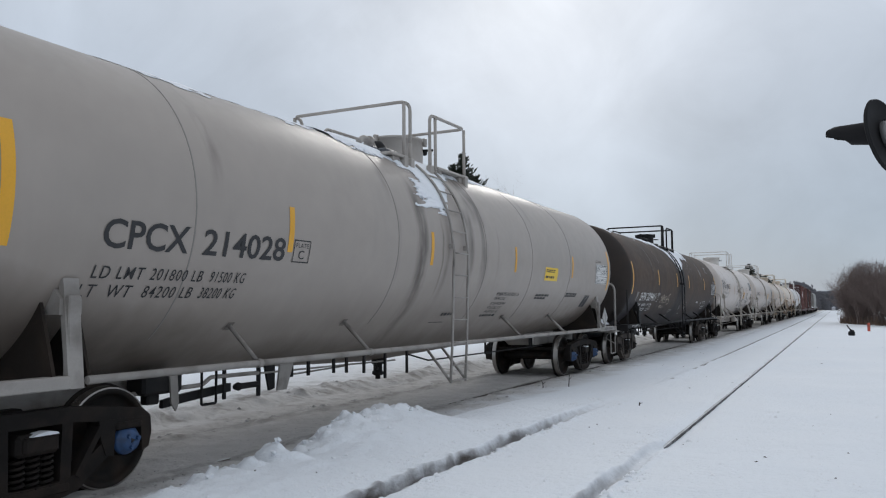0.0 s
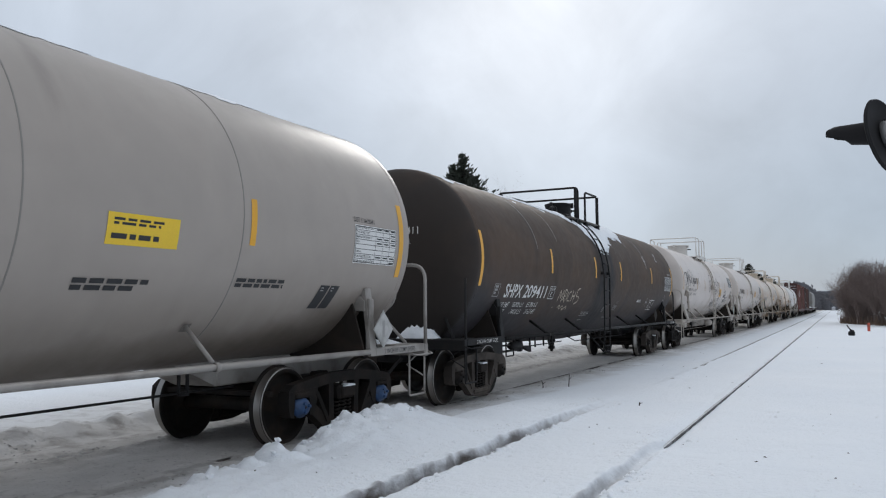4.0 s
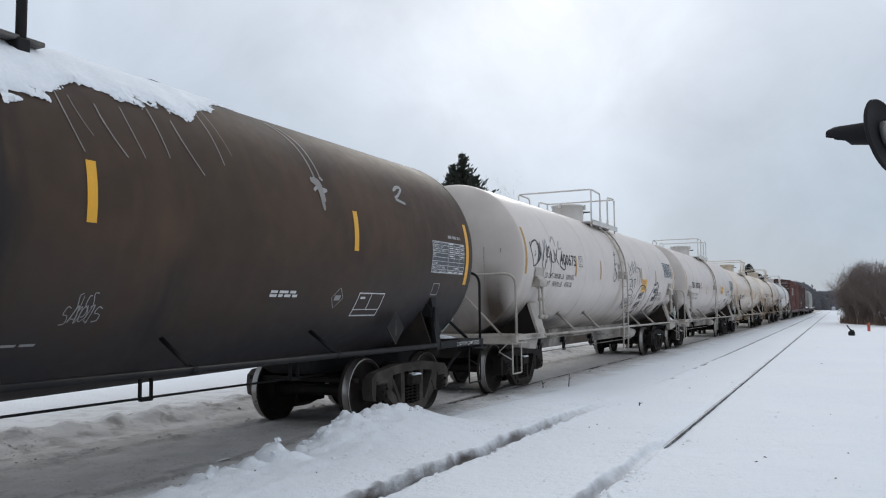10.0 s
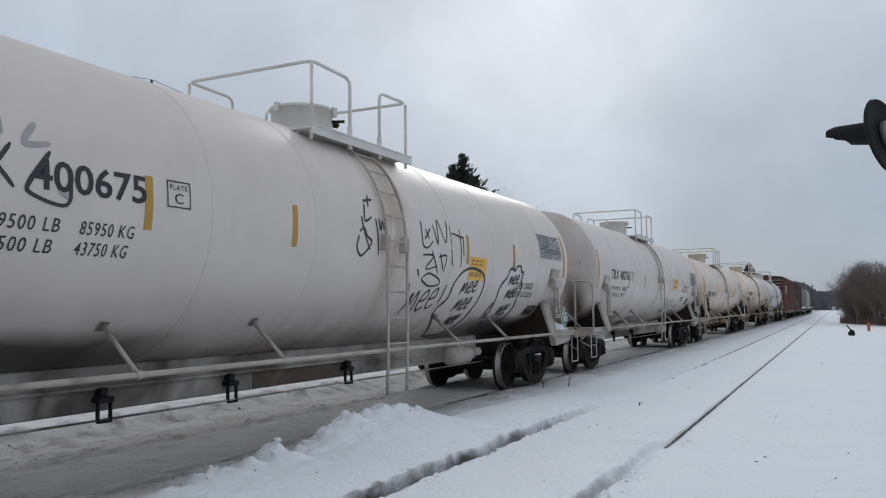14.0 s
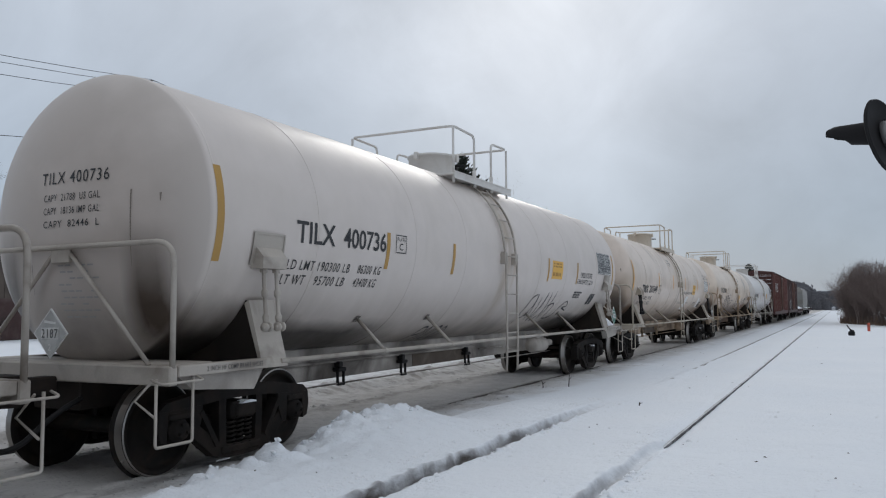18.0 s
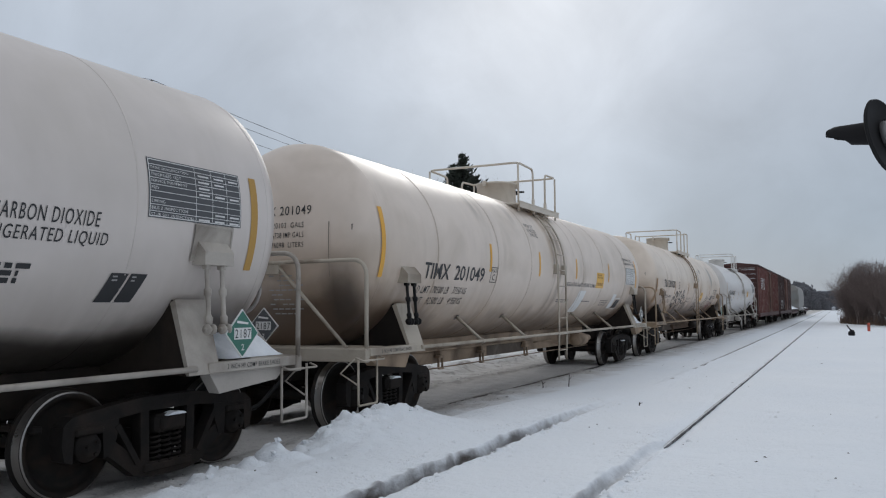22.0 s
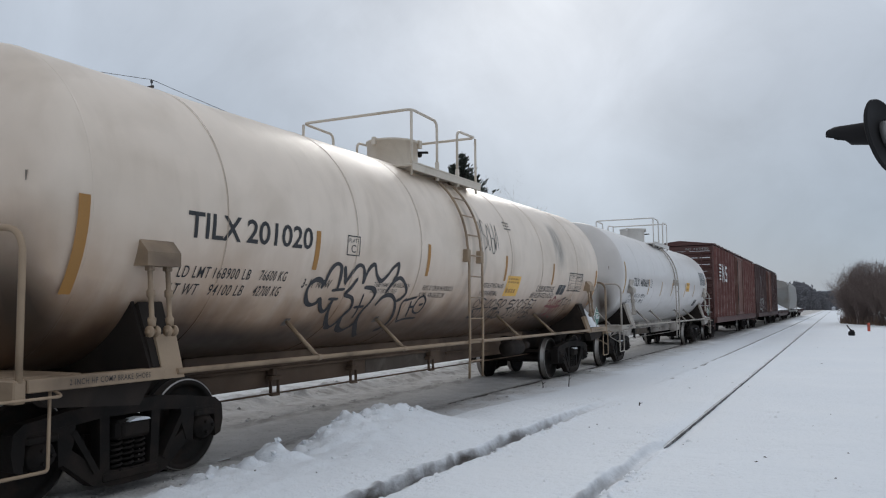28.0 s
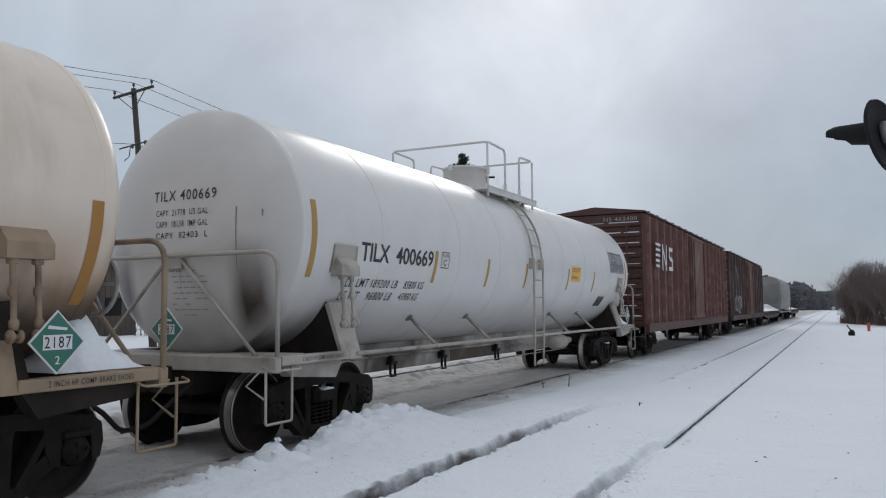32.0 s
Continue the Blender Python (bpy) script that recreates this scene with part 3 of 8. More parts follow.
def spline(pts, n=6):
    """A smooth line through points of a plane."""
    p = [Vector((*q, 0)) for q in pts]
    out = []
    for i in range(len(p) - 1):
        a, b, c, d = p[max(0, i - 1)], p[i], p[i + 1], p[min(len(p) - 1, i + 2)]
        for j in range(n):
            t = j / n
            q = 0.5 * ((2 * b) + (c - a) * t + (2 * a - 5 * b + 4 * c - d) * t * t + (3 * b - a - 3 * c + d) * t ** 3)
            out.append((q.x, q.y))
    out.append((p[-1].x, p[-1].y))
    return out


LETTERS = {}


def letters(s, bold=False):
    """Flat outline of a line of writing in the built-in font: vertices scaled to one unit of height, faces, width."""
    key = (s, bold)
    if key not in LETTERS:
        cu = bpy.data.curves.new("writing", "FONT")
        cu.body, cu.resolution_u, cu.offset, cu.space_character = s, 3, 0.015 if bold else 0.002, 1.0 if bold else 1.16
        ob = bpy.data.objects.new("writing", cu)
        me = ob.to_mesh()
        v = [(p.co.x, p.co.y) for p in me.vertices]
        f = [tuple(q.vertices) for q in me.polygons]
        ob.to_mesh_clear()
        bpy.data.objects.remove(ob)
        bpy.data.curves.remove(cu)
        x0, x1 = min(p[0] for p in v), max(p[0] for p in v)
        y0, y1 = min(p[1] for p in v), max(p[1] for p in v)
        LETTERS[key] = ([((a - x0) / (x1 - x0), (b - y0) / (y1 - y0)) for a, b in v], f, (x1 - x0) / (y1 - y0))
    return LETTERS[key]


class Skin:
    """The near flank of a tank: a cylinder of radius r about z = zc. Lays paint, panels and letters on it."""

    def __init__(self, r, zc):
        self.r, self.zc = r, zc

    def on(self, y, z, off):
        """z is the height at which the eye sees the spot on the flank."""
        a = math.asin(max(-0.97, min(0.97, (z - self.zc) / self.r)))
        return ((self.r + off) * math.cos(a), y, self.zc + (self.r + off) * math.sin(a))

    def patch(self, form, y0, y1, z0, z1, off=0.004, lean=0.0, ny=1):
        nz = max(1, int(abs(z1 - z0) / 0.06))
        v = [self.on(y0 + (y1 - y0) * j / ny + lean * i / nz, z0 + (z1 - z0) * i / nz, off) for i in range(nz + 1) for j in range(ny + 1)]
        w = ny + 1
        return form.add(v, [(i * w + j, i * w + j + 1, (i + 1) * w + j + 1, (i + 1) * w + j) for i in range(nz) for j in range(ny)], True)

    def border(self, form, y0, y1, z0, z1, t=0.015, off=0.006):
        self.patch(form, y0, y1, z0, z0 + t, off)
        self.patch(form, y0, y1, z1 - t, z1, off)
        self.patch(form, y0, y0 + t, z0 + t, z1 - t, off)
        self.patch(form, y1 - t, y1, z0 + t, z1 - t, off)
        return form

    def stencil(self, form, s, y0, y1, z0, z1, off=0.005, lean=0.0):
        hgt = z1 - z0
        v, f, _ = letters(s, hgt > 0.15)
        if hgt > 0.09:
            bm = bmesh.new()
            vs = [bm.verts.new((a, b, 0)) for a, b in v]
            for q in f:
                try:
                    bm.faces.new([vs[i] for i in q])
                except ValueError:
                    pass
            cuts = int(hgt / 0.05) + 1
            for c in range(1, cuts):
                bmesh.ops.bisect_plane(bm, geom=bm.verts[:] + bm.edges[:] + bm.faces[:], plane_co=(0, c / cuts, 0), plane_no=(0, 1, 0))
            bm.verts.index_update()
            v = [(p.co.x, p.co.y) for p in bm.verts]
            f = [tuple(p.index for p in q.verts) for q in bm.faces]
            bm.free()
        return form.add([self.on(y0 + a * (y1 - y0) + lean * b * hgt, z0 + b * hgt, off) for a, b in v], f)

    def stroke(self, form, pts, width, off=0.004, smooth=True):
        line = spline(pts) if smooth else pts
        n = len(line)
        v, f = [], []
        for i, (y, z) in enumerate(line):
            a, b = line[max(0, i - 1)], line[min(n - 1, i + 1)]
            d = Vector((b[0] - a[0], b[1] - a[1]))
            d = d.normalized() if d.length > 1e-6 else Vector((1, 0))
            w = width / 2 * (0.86 + 0.14 * math.sin(i * 0.31 + len(line))) * (0.5 if i in (0, n - 1) else 1)
            v += [self.on(y - d.y * w, z + d.x * w, off + 0.00004 * i), self.on(y + d.y * w, z - d.x * w, off + 0.00004 * i)]
        f = [(2 * i, 2 * i + 1, 2 * i + 3, 2 * i + 2) for i in range(n - 1)]
        return form.add(v, f, True)


class Flat(Skin):
    """An upright face at a set x, to letter in the same way."""

    def __init__(self, x):
        self.x = x

    def on(self, y, z, off):
        return (self.x + off, y, z)


def smooth(a, b, x):
    t = max(0.0, min(1.0, (x - a) / (b - a)))
    return t * t * (3 - 2 * t)


# ---- ground: one sheet of snow ----
def siding(y):
    return XS + SIDE * y


def hump(v, c, w):
    return math.exp(-((v - c) / w) ** 2)


def ground_z(x, y):
    d = x - XT
    far = smooth(40, 120, abs(y))
    n1 = noise.noise((x * 0.35, y * 0.22, 0.3)) * 0.05
    n2 = noise.noise((x * 1.3, y * 0.9, 4.1)) * 0.02
    z = -0.055 + (n1 + n2) * (1 - far)
    # deeper snow in the foreground over the siding
    fore = 1 - smooth(9.5, 15.0, y)
    sx = siding(y)
    z += fore * (0.20 * smooth(-5.25, -4.6, x) * (1 - smooth(-0.2, 2.2, x)) + 0.06 * hump(x, -4.1, 0.6))
    z -= fore * (0.050 * smooth(sx - 0.80, sx - 0.70, x) + (0.045 + 0.055 * smooth(8.3, 9.4, y)) * smooth(sx + 0.70, sx + 0.80, x)) * (1 - smooth(0.5, 2.0, x))
    z += 0.042 * smooth(9.5, 13.0, y) * (1 - smooth(20, 36, y)) * smooth(-5.6, -4.8, x)
    # ploughed running track
    flat = 1 - smooth(1.30, 1.75, abs(d + 0.05))
    z = z * (1 - flat) + flat * (0.0 + 0.024 * noise.noise((x * 2.2, y * 0.8, 9.0)) + 0.020 * noise.noise((x * 7, y * 5, 2.0)) + 0.010 * noise.noise((x * 15, y * 12, 4.0)))
    for rail in (-0.7525, 0.7525):
        z -= flat * ((0.016 * smooth(9.0, 13.0, y) - 0.03 * (1 - smooth(9.0, 13.0, y)) + 0.02 * noise.noise((y * 0.7, 2.0, 5.0))) if rail > 0 else -0.034 + 0.03 * noise.noise((y * 1.3, 4.0, 5.0))) * hump(d, rail, 0.07) + flat * 0.010 * hump(d, rail + (0.085 if rail < 0 else -0.085), 0.05)
    # verge beyond the track, thrown up by the plough
    ridge = hump(d, -2.35, 0.55) * (0.17 + 0.10 * noise.noise((x * 1.1, y * 0.55, 1.0)))
    lumps = max(0.0, noise.noise((x * 3.1, y * 2.6, 7.0))) * 0.13 + max(0.0, noise.noise((x * 7.0, y * 6.0, 3.0))) * 0.05
    z += ridge + hump(d, -2.3, 0.7) * lumps
    z += 0.12 * smooth(-2.6, -6.0, d) * (1 - far)
    # thrown-up bank between the tracks, close to the eye
    run = (1 - smooth(8.35, 9.35, y)) * smooth(3.0, 4.6, y)
    crest = -4.98 - 0.06 * noise.noise((y * 0.9, 0.0, 5.0))
    slope = hump(x, crest, 0.26 if x < crest else 0.80)
    top = 0.05 + 0.20 * smooth(6.4, 7.4, y) + 0.05 * noise.noise((y * 1.7, 1.0, 0.0)) - 0.04 * hump(y, 6.45, 0.25)
    z += run * slope * top
    grow = 0.5 + 0.5 * smooth(6.3, 7.3, y)
    chunk = abs(noise.noise((x * 5.0, y * 5.0, 2.2))) * 0.15 + abs(noise.noise((x * 11.0, y * 11.0, 6.2))) * 0.07
    spire = max(0.0, noise.noise((x * 2.5, y * 3.3, 7.7)) - 0.02) * 0.17 + max(0.0, noise.noise((x * 6.0, y * 7.0, 1.7)) - 0.05) * 0.16
    z += run * grow * hump(x, crest + 0.05, 0.17) * spire
    for at, wide, high in ((5.15, 0.13, 0.06), (5.38, 0.10, 0.10), (5.67, 0.085, 0.11), (6.06, 0.13, 0.17), (6.97, 0.16, 0.04), (8.03, 0.11, 0.09), (8.22, 0.08, 0.05)):
        z += run * high * hump(y, at + 0.03 * noise.noise((x * 6, y * 6, 8.8)), wide) * hump(x, crest + 0.03, 0.14 if x < crest + 0.03 else 0.30) * (1 + 0.7 * noise.noise((x * 8, y * 8, 5.8)))
    z += run * hump(x, crest + 0.15, 0.55) * (0.028 * abs(noise.noise((x * 17.0, y * 17.0, 3.3))) + 0.012 * noise.noise((x * 31.0, y * 31.0, 5.3)))
    z += run * grow * hump(x, crest + 0.04, 0.28) * chunk + run * hump(x, crest + 0.5, 0.6) * 0.03 * noise.noise((x * 6.0, y * 6.0, 1.2))
    # soft dimples all over the near snow
    z -= fore * 0.022 * max(0.0, noise.noise((x * 3.2, y * 3.0, 12.0)) - 0.12) + fore * 0.03 * max(0.0, noise.noise((x * 9.0, y * 9.0, 14.0)) - 0.38)
    # trenches over the buried siding rails: sloped beyond, a sharp crumbled lip on the near side
    if 1.5 < y < 19:
        for rail in (-0.7525, 0.7525):
            q = x - (siding(y) + rail) + 0.026 * noise.noise((y * 2.0, rail, 0.0)) + 0.010 * noise.noise((y * 4.6, rail, 3.0))
            reach = (1 - 0.72 * smooth(9.2, 12.5, y)) * (1 - smooth(12.5, 18.0, y)) if rail < 0 else 1 - smooth(8.2, 9.5, y)
            wall = 0.050 + 0.030 * smooth(5.5, 7.5, y) + 0.03 * noise.noise((y * 1.7, rail, 7.0)) + 0.006 * noise.noise((x * 12, y * 13.0, 7.0))
            inside = smooth(-wall, -0.01, q) * (1 - smooth(0.05, 0.075, q + 0.022 * noise.noise((y * 13.0, rail, 2.0))))
            bottom = 0.012 + 0.030 * smooth(7.5, 10.0, y) + 0.012 * abs(noise.noise((x * 9, y * 6, 2.0))) + 0.02 * max(0.0, noise.noise((x * 4, y * 3, 1.0)))
            if z > bottom:
                z += (bottom - z) * inside * reach
            z += reach * 0.060 * hump(q, 0.125, 0.045) * max(0.0, noise.noise((x * 11, y * 8.0, 8.0)) + 0.06)
            z += reach * 0.040 * hump(q, -wall - 0.03, 0.05) * max(0.0, noise.noise((x * 8, y * 6, 6.0)) + 0.02)
    # rails stay clear of the snow farther on
    if y >= 9:
        for rail in (-0.7525, 0.7525):
            q = x - siding(y) - rail
            if rail > 0:
                low = -0.036 + 0.010 * smooth(12, 17, y) + 0.010 * noise.noise((y * 2.0, 6.0, 1.0)) if q > 0 else 0.004 + 0.004 * noise.noise((y * 2.4, 8.0, 1.0))
                z += (low - z) * smooth(9.0, 9.7, y) * hump(q, 0.03, 0.15)
            else:
                low = 0.004 - 0.022 * smooth(19, 36, y) + 0.026 * noise.noise((y * 0.9, 3.0, rail)) * (1 - 0.7 * smooth(20, 30, y)) + 0.010 * noise.noise((y * 3.0, 1.0, rail))
                z += (low - z) * smooth(15.0, 18.0, y) * hump(q, 0.02, 0.15)
    return z


def lines(stops):
    out = [stops[0][0]]
    for (a, step), (b, _) in zip(stops, stops[1:]):
        n = max(1, round((b - a) / step))
        out += [a + (b - a) * (i + 1) / n for i in range(n)]
    return out


def build_ground():
    xs = lines([(-2600, 650), (-1300, 300), (-400, 90), (-130, 25), (-55, 8), (-23, 2.5), (-13, 0.5), (-10.2, 0.085), (-7.6, 0.06), (-5.75, 0.032),
                (-4.2, 0.04), (-3.70, 0.016), (-3.20, 0.06), (-2.12, 0.016), (-1.68, 0.09), (1.0, 0.45), (4, 1.5), (10, 6), (40, 30), (160, 120), (1000, 800), (2600, 0)])
    ys = lines([(-400, 90), (-130, 30), (-40, 8), (-8, 2), (2, 0.16), (4.0, 0.04), (10.8, 0.055), (14.5, 0.12), (22, 0.4), (40, 1.5), (90, 6), (240, 40), (800, 300), (3400, 0)])
    f = Form()
    nx = len(xs)
    f.v = [(x, y, ground_z(x, y)) for y in ys for x in xs]
    f.f = [(j * nx + i, j * nx + i + 1, (j + 1) * nx + i + 1, (j + 1) * nx + i) for j in range(len(ys) - 1) for i in range(nx - 1)]
    f.s, f.mi = [True] * len(f.f), [0] * len(f.f)
    ob = new("ground", f.mesh("ground", M_SNOW))
    tagged(ob, "white snow cover, trodden and cindery grey along the running track", "snow", kind="structure")


build_ground()


def rail_line(x_at, y0, y1, bright):
    """A rail: foot, web and head, laid along the track."""
    prof = [(-0.07, -0.17), (0.07, -0.17), (0.07, -0.155), (0.012, -0.14), (0.012, -0.045), (0.036, -0.035), (0.036, -0.006), (0.03, 0.0),
            (-0.03, 0.0), (-0.036, -0.006), (-0.036, -0.035), (-0.012, -0.045), (-0.012, -0.14), (-0.07, -0.155)]
    f = Form()
    n = len(prof)
    f.v = [(x_at(y) + a, y, b) for y in (y0, y1) for a, b in prof]
    for i in range(n):
        f.slot = 1 if i == 7 else 0
        f.face((i, (i + 1) % n, n + (i + 1) % n, n + i))
    f.slot = 0
    f.face(list(range(n))[::-1])
    f.face(list(range(n, 2 * n)))
    return f


for nm, x_mid, shiny, lab in (("running_track", lambda y: XT, True, "steel rails of the running track, polished on top"),
                              ("siding_track", siding, False, "rusty siding rails half buried in snow")):
    tr = thing(nm, lab, "railway track", kind="structure")
    for s in (-0.7525, 0.7525):
        me = rail_line(lambda y, s=s, x_mid=x_mid: x_mid(y) + s, -120, 900, shiny).mesh("rail", M_RAILTOP if shiny else M_RAILSIDE, M_TREAD if shiny else M_RAILDUST)
        part("rail", me, None, tr)


# ---- shared truck pieces ----
AXLE = 0.889
WR = 0.457


def wheel_mesh():
    """Flanged wheel: hub, dished plate, rim and tread, bright where it runs on the rail."""
    prof = [(0.10, -0.09), (0.10, 0.10), (0.135, 0.10), (0.15, 0.03), (0.19, 0.0), (0.34, -0.015), (0.385, 0.02), (0.392, 0.052), (0.434, 0.056), (0.449, 0.05),
            (0.453, 0.044), (0.457, -0.045), (0.474, -0.06), (0.483, -0.075), (0.478, -0.088), (0.40, -0.092), (0.385, -0.06), (0.34, -0.04), (0.18, -0.05), (0.15, -0.09), (0.10, -0.09)]
    return Form().lathe(prof, "x", n=48, bright=(8, 10)).mesh("wheel", M_WHEEL, M_TREAD)


def axle_mesh():
    f = Form().lathe([(0.0, -0.93), (0.09, -0.93), (0.09, -0.66), (0.105, -0.64), (0.08, -0.4), (0.08, 0.4), (0.105, 0.64), (0.09, 0.66), (0.09, 0.93), (0.0, 0.93)], "x", n=18)
    return f.mesh("axle", M_WHEEL)


def cap_mesh(mat):
    f = Form().lathe([(0.128, -0.14), (0.128, -0.02), (0.118, 0.0), (0.095, 0.012), (0.09, 0.045), (0.045, 0.05), (0.0, 0.05)], "x", n=24)
    for k in range(3):
        a = 2 * math.pi * k / 3 + 0.3
        f.lathe([(0.02, 0.04), (0.02, 0.075), (0.0, 0.075)], "x", (0, 0.058 * math.cos(a), 0.058 * math.sin(a)), 6, False)
    if mat is M_BLUE:
        f.slot = 1
        f.lathe([(0.0, 0.056), (0.026, 0.056), (0.026, 0.03)], "x", n=3)
        return f.mesh("bearing_cap", mat, M_INK)
    return f.mesh("bearing_cap", mat)


def side_frame_mesh(mat=M_TRUCK):
    """Cast truck side frame: arched top, pedestals, tension members, columns."""
    f = Form()
    x0, x1 = 0.93, 1.06
    f.band([(-1.10, 0.60), (-1.02, 0.66), (-0.62, 0.715), (-0.3, 0.745), (0.3, 0.745), (0.62, 0.715), (1.02, 0.66), (1.10, 0.60)], 0.125, "x", x0, x1)
    for s in (-1, 1):
        ped = [(-1.135, 0.64), (-1.15, 0.50), (-1.12, 0.37), (-1.045, 0.34), (-1.03, 0.56), (-0.75, 0.56), (-0.735, 0.34), (-0.655, 0.36), (-0.60, 0.50), (-0.58, 0.66)]
        f.prism([(s * a, b) for a, b in (ped if s > 0 else ped[::-1])], "x", x0 - 0.02, x1 + 0.005)
        f.band([(s * 0.70, 0.44), (s * 0.56, 0.34), (s * 0.36, 0.185), (s * 0.20, 0.155), (0.0, 0.15)], 0.135, "x", x0 + 0.005, x1 - 0.005)
        f.band([(s * 0.27, 0.17), (s * 0.285, 0.72)], 0.10, "x", x0 + 0.01, x1 - 0.01)
        f.band([(s * 0.60, 0.60), (s * 0.47, 0.40), (s * 0.37, 0.24)], 0.055, "x", x0 + 0.02, x1 + 0.012)
        f.box(0.90, 1.09, s * 0.889 - 0.14, s * 0.889 + 0.14, 0.555, 0.62, 0.015)
        f.lathe([(0.14, -0.115), (0.14, 0.02)], "x", (1.02, s * 0.889, 0.457), 20)
    f.box(0.90, 1.075, -0.30, 0.30, 0.135, 0.205, 0.012)
    return f.mesh("side_frame", mat)


def bolster_mesh():
    f = Form()
    f.box(-1.10, 1.10, -0.19, 0.19, 0.47, 0.64, 0.03)
    f.box(-0.55, 0.55, -0.22, 0.22, 0.60, 0.74, 0.03)
    for s in (-1, 1):
        f.box(s * 1.02, s * 1.13, -0.15, 0.15, 0.49, 0.62, 0.02)
        f.box(s * 0.60, s * 0.74, -0.12, 0.12, 0.64, 0.80, 0.02)
    return f.mesh("bolster", M_TRUCK)


def spring_mesh():
    pts = [(0.052 * math.cos(a), 0.052 * math.sin(a), 0.255 * a / (2 * math.pi * 5.5)) for a in [2 * math.pi * k / 9 for k in range(50)]]
    return Form().tube(pts, 0.014, 5).mesh("spring", M_TRUCK)


def beam_mesh():
    f = Form()
    f.band([(-0.80, 0.0), (0.0, 0.09), (0.80, 0.0)], 0.05, "z", -0.03, 0.03)
    f.box(-0.80, 0.80, -0.03, 0.02, -0.035, 0.035, 0.01)
    for s in (-1, 1):
        f.prism([(-0.09, -0.18), (-0.05, -0.19), (-0.02, 0.0), (-0.05, 0.17), (-0.09, 0.16)], "x", s * 0.72, s * 0.80)
    return f.mesh("brake_beam", M_TRUCK)


WHEEL, AXLE_ME, FRAME_ME, BOLSTER, SPRING, BEAM = wheel_mesh(), axle_mesh(), side_frame_mesh(), bolster_mesh(), spring_mesh(), beam_mesh()
FRAME_DUSTY = side_frame_mesh(M_TRUCKD)
PLANK = Form().box(-0.05, 0.05, -0.26, 0.26, 0.0, 0.34, 0.02).mesh("spring_plank", M_TRUCK)
BOLSTER_SNOW = Form().prism([(-0.12, 0.0), (0.12, 0.0), (0.10, 0.018), (0.02, 0.03), (-0.06, 0.022)], "x", -0.05, 0.055).mesh("snow_patch", M_SNOWCAP)
CAP_DARK, CAP_BLUE = cap_mesh(M_TRUCK), cap_mesh(M_BLUE)
TRAIN, WHEELSETS = [], []


def truck(car, yc, blue=False, dusty=False):
    """A two-axle truck under a car: each casting, spring and wheelset is a part of the car."""
    for s in (-1, 1):
        sf = part("side_frame", FRAME_DUSTY if dusty else FRAME_ME, None, car, "dark cast-steel truck side frame", (0, yc, 0))
        if s < 0:
            sf.rotation_euler = (0, 0, math.pi)
        for k in (-1, 0, 1):
            part("spring", SPRING, None, car, "", (s * 1.0, yc + 0.125 * k, 0.205))
        for k in (-0.5, 0.5):
            part("spring", SPRING, None, car, "", (s * 0.875, yc + 0.125 * k, 0.205))
        part("spring_plank", PLANK, None, car, "", (s * 0.75, yc, 0.17))
    part("bolster", BOLSTER, None, car, "", (0, yc, 0))
    part("snow_patch", BOLSTER_SNOW, None, car, "packed snow on the bolster end", (1.075, yc + 0.03, 0.622))
    for s in (-1, 1):
        bb = part("brake_beam", BEAM, None, car, "", (0, yc + s * 0.36, 0.36))
        if s < 0:
            bb.rotation_euler = (0, 0, math.pi)
        ws = part("wheelset", AXLE_ME, None, car, "steel wheelset with worn bright treads", (0, yc + s * AXLE, WR))
        for q in (-1, 1):
            w = part("wheel", WHEEL, None, ws, "", (q * 0.765, 0, 0))
            c = part("bearing_cap", CAP_BLUE if blue else CAP_DARK, None, ws, "blue bearing end cap" if blue else "", (q * 1.065, 0, 0))
            if q < 0:
                w.rotation_euler = c.rotation_euler = (0, 0, math.pi)
        WHEELSETS.append((ws, yc + s * AXLE))


def coupler(car, y, s, mat):
    f = Form()
    f.box(-0.09, 0.09, y, y + s * 0.42, 0.80, 0.98, 0.02)
    f.prism([(-0.17, y + s * 0.38), (0.15, y + s * 0.38), (0.17, y + s * 0.52), (0.06, y + s * 0.66), (-0.04, y + s * 0.64), (-0.17, y + s * 0.70)][::s], "z", 0.74, 1.02)
    part("coupler", f, M_TRUCK, car, "dark knuckle coupler")
    g = Form().tube(rounded([(0.35, y - s * 0.05, 0.78), (0.36, y + s * 0.25, 0.66), (0.30, y + s * 0.55, 0.40), (0.20, y + s * 0.80, 0.38)], 0.2), 0.026, 7)
    part("air_hose", g, M_BLACK_F, car, "black rubber air hose")


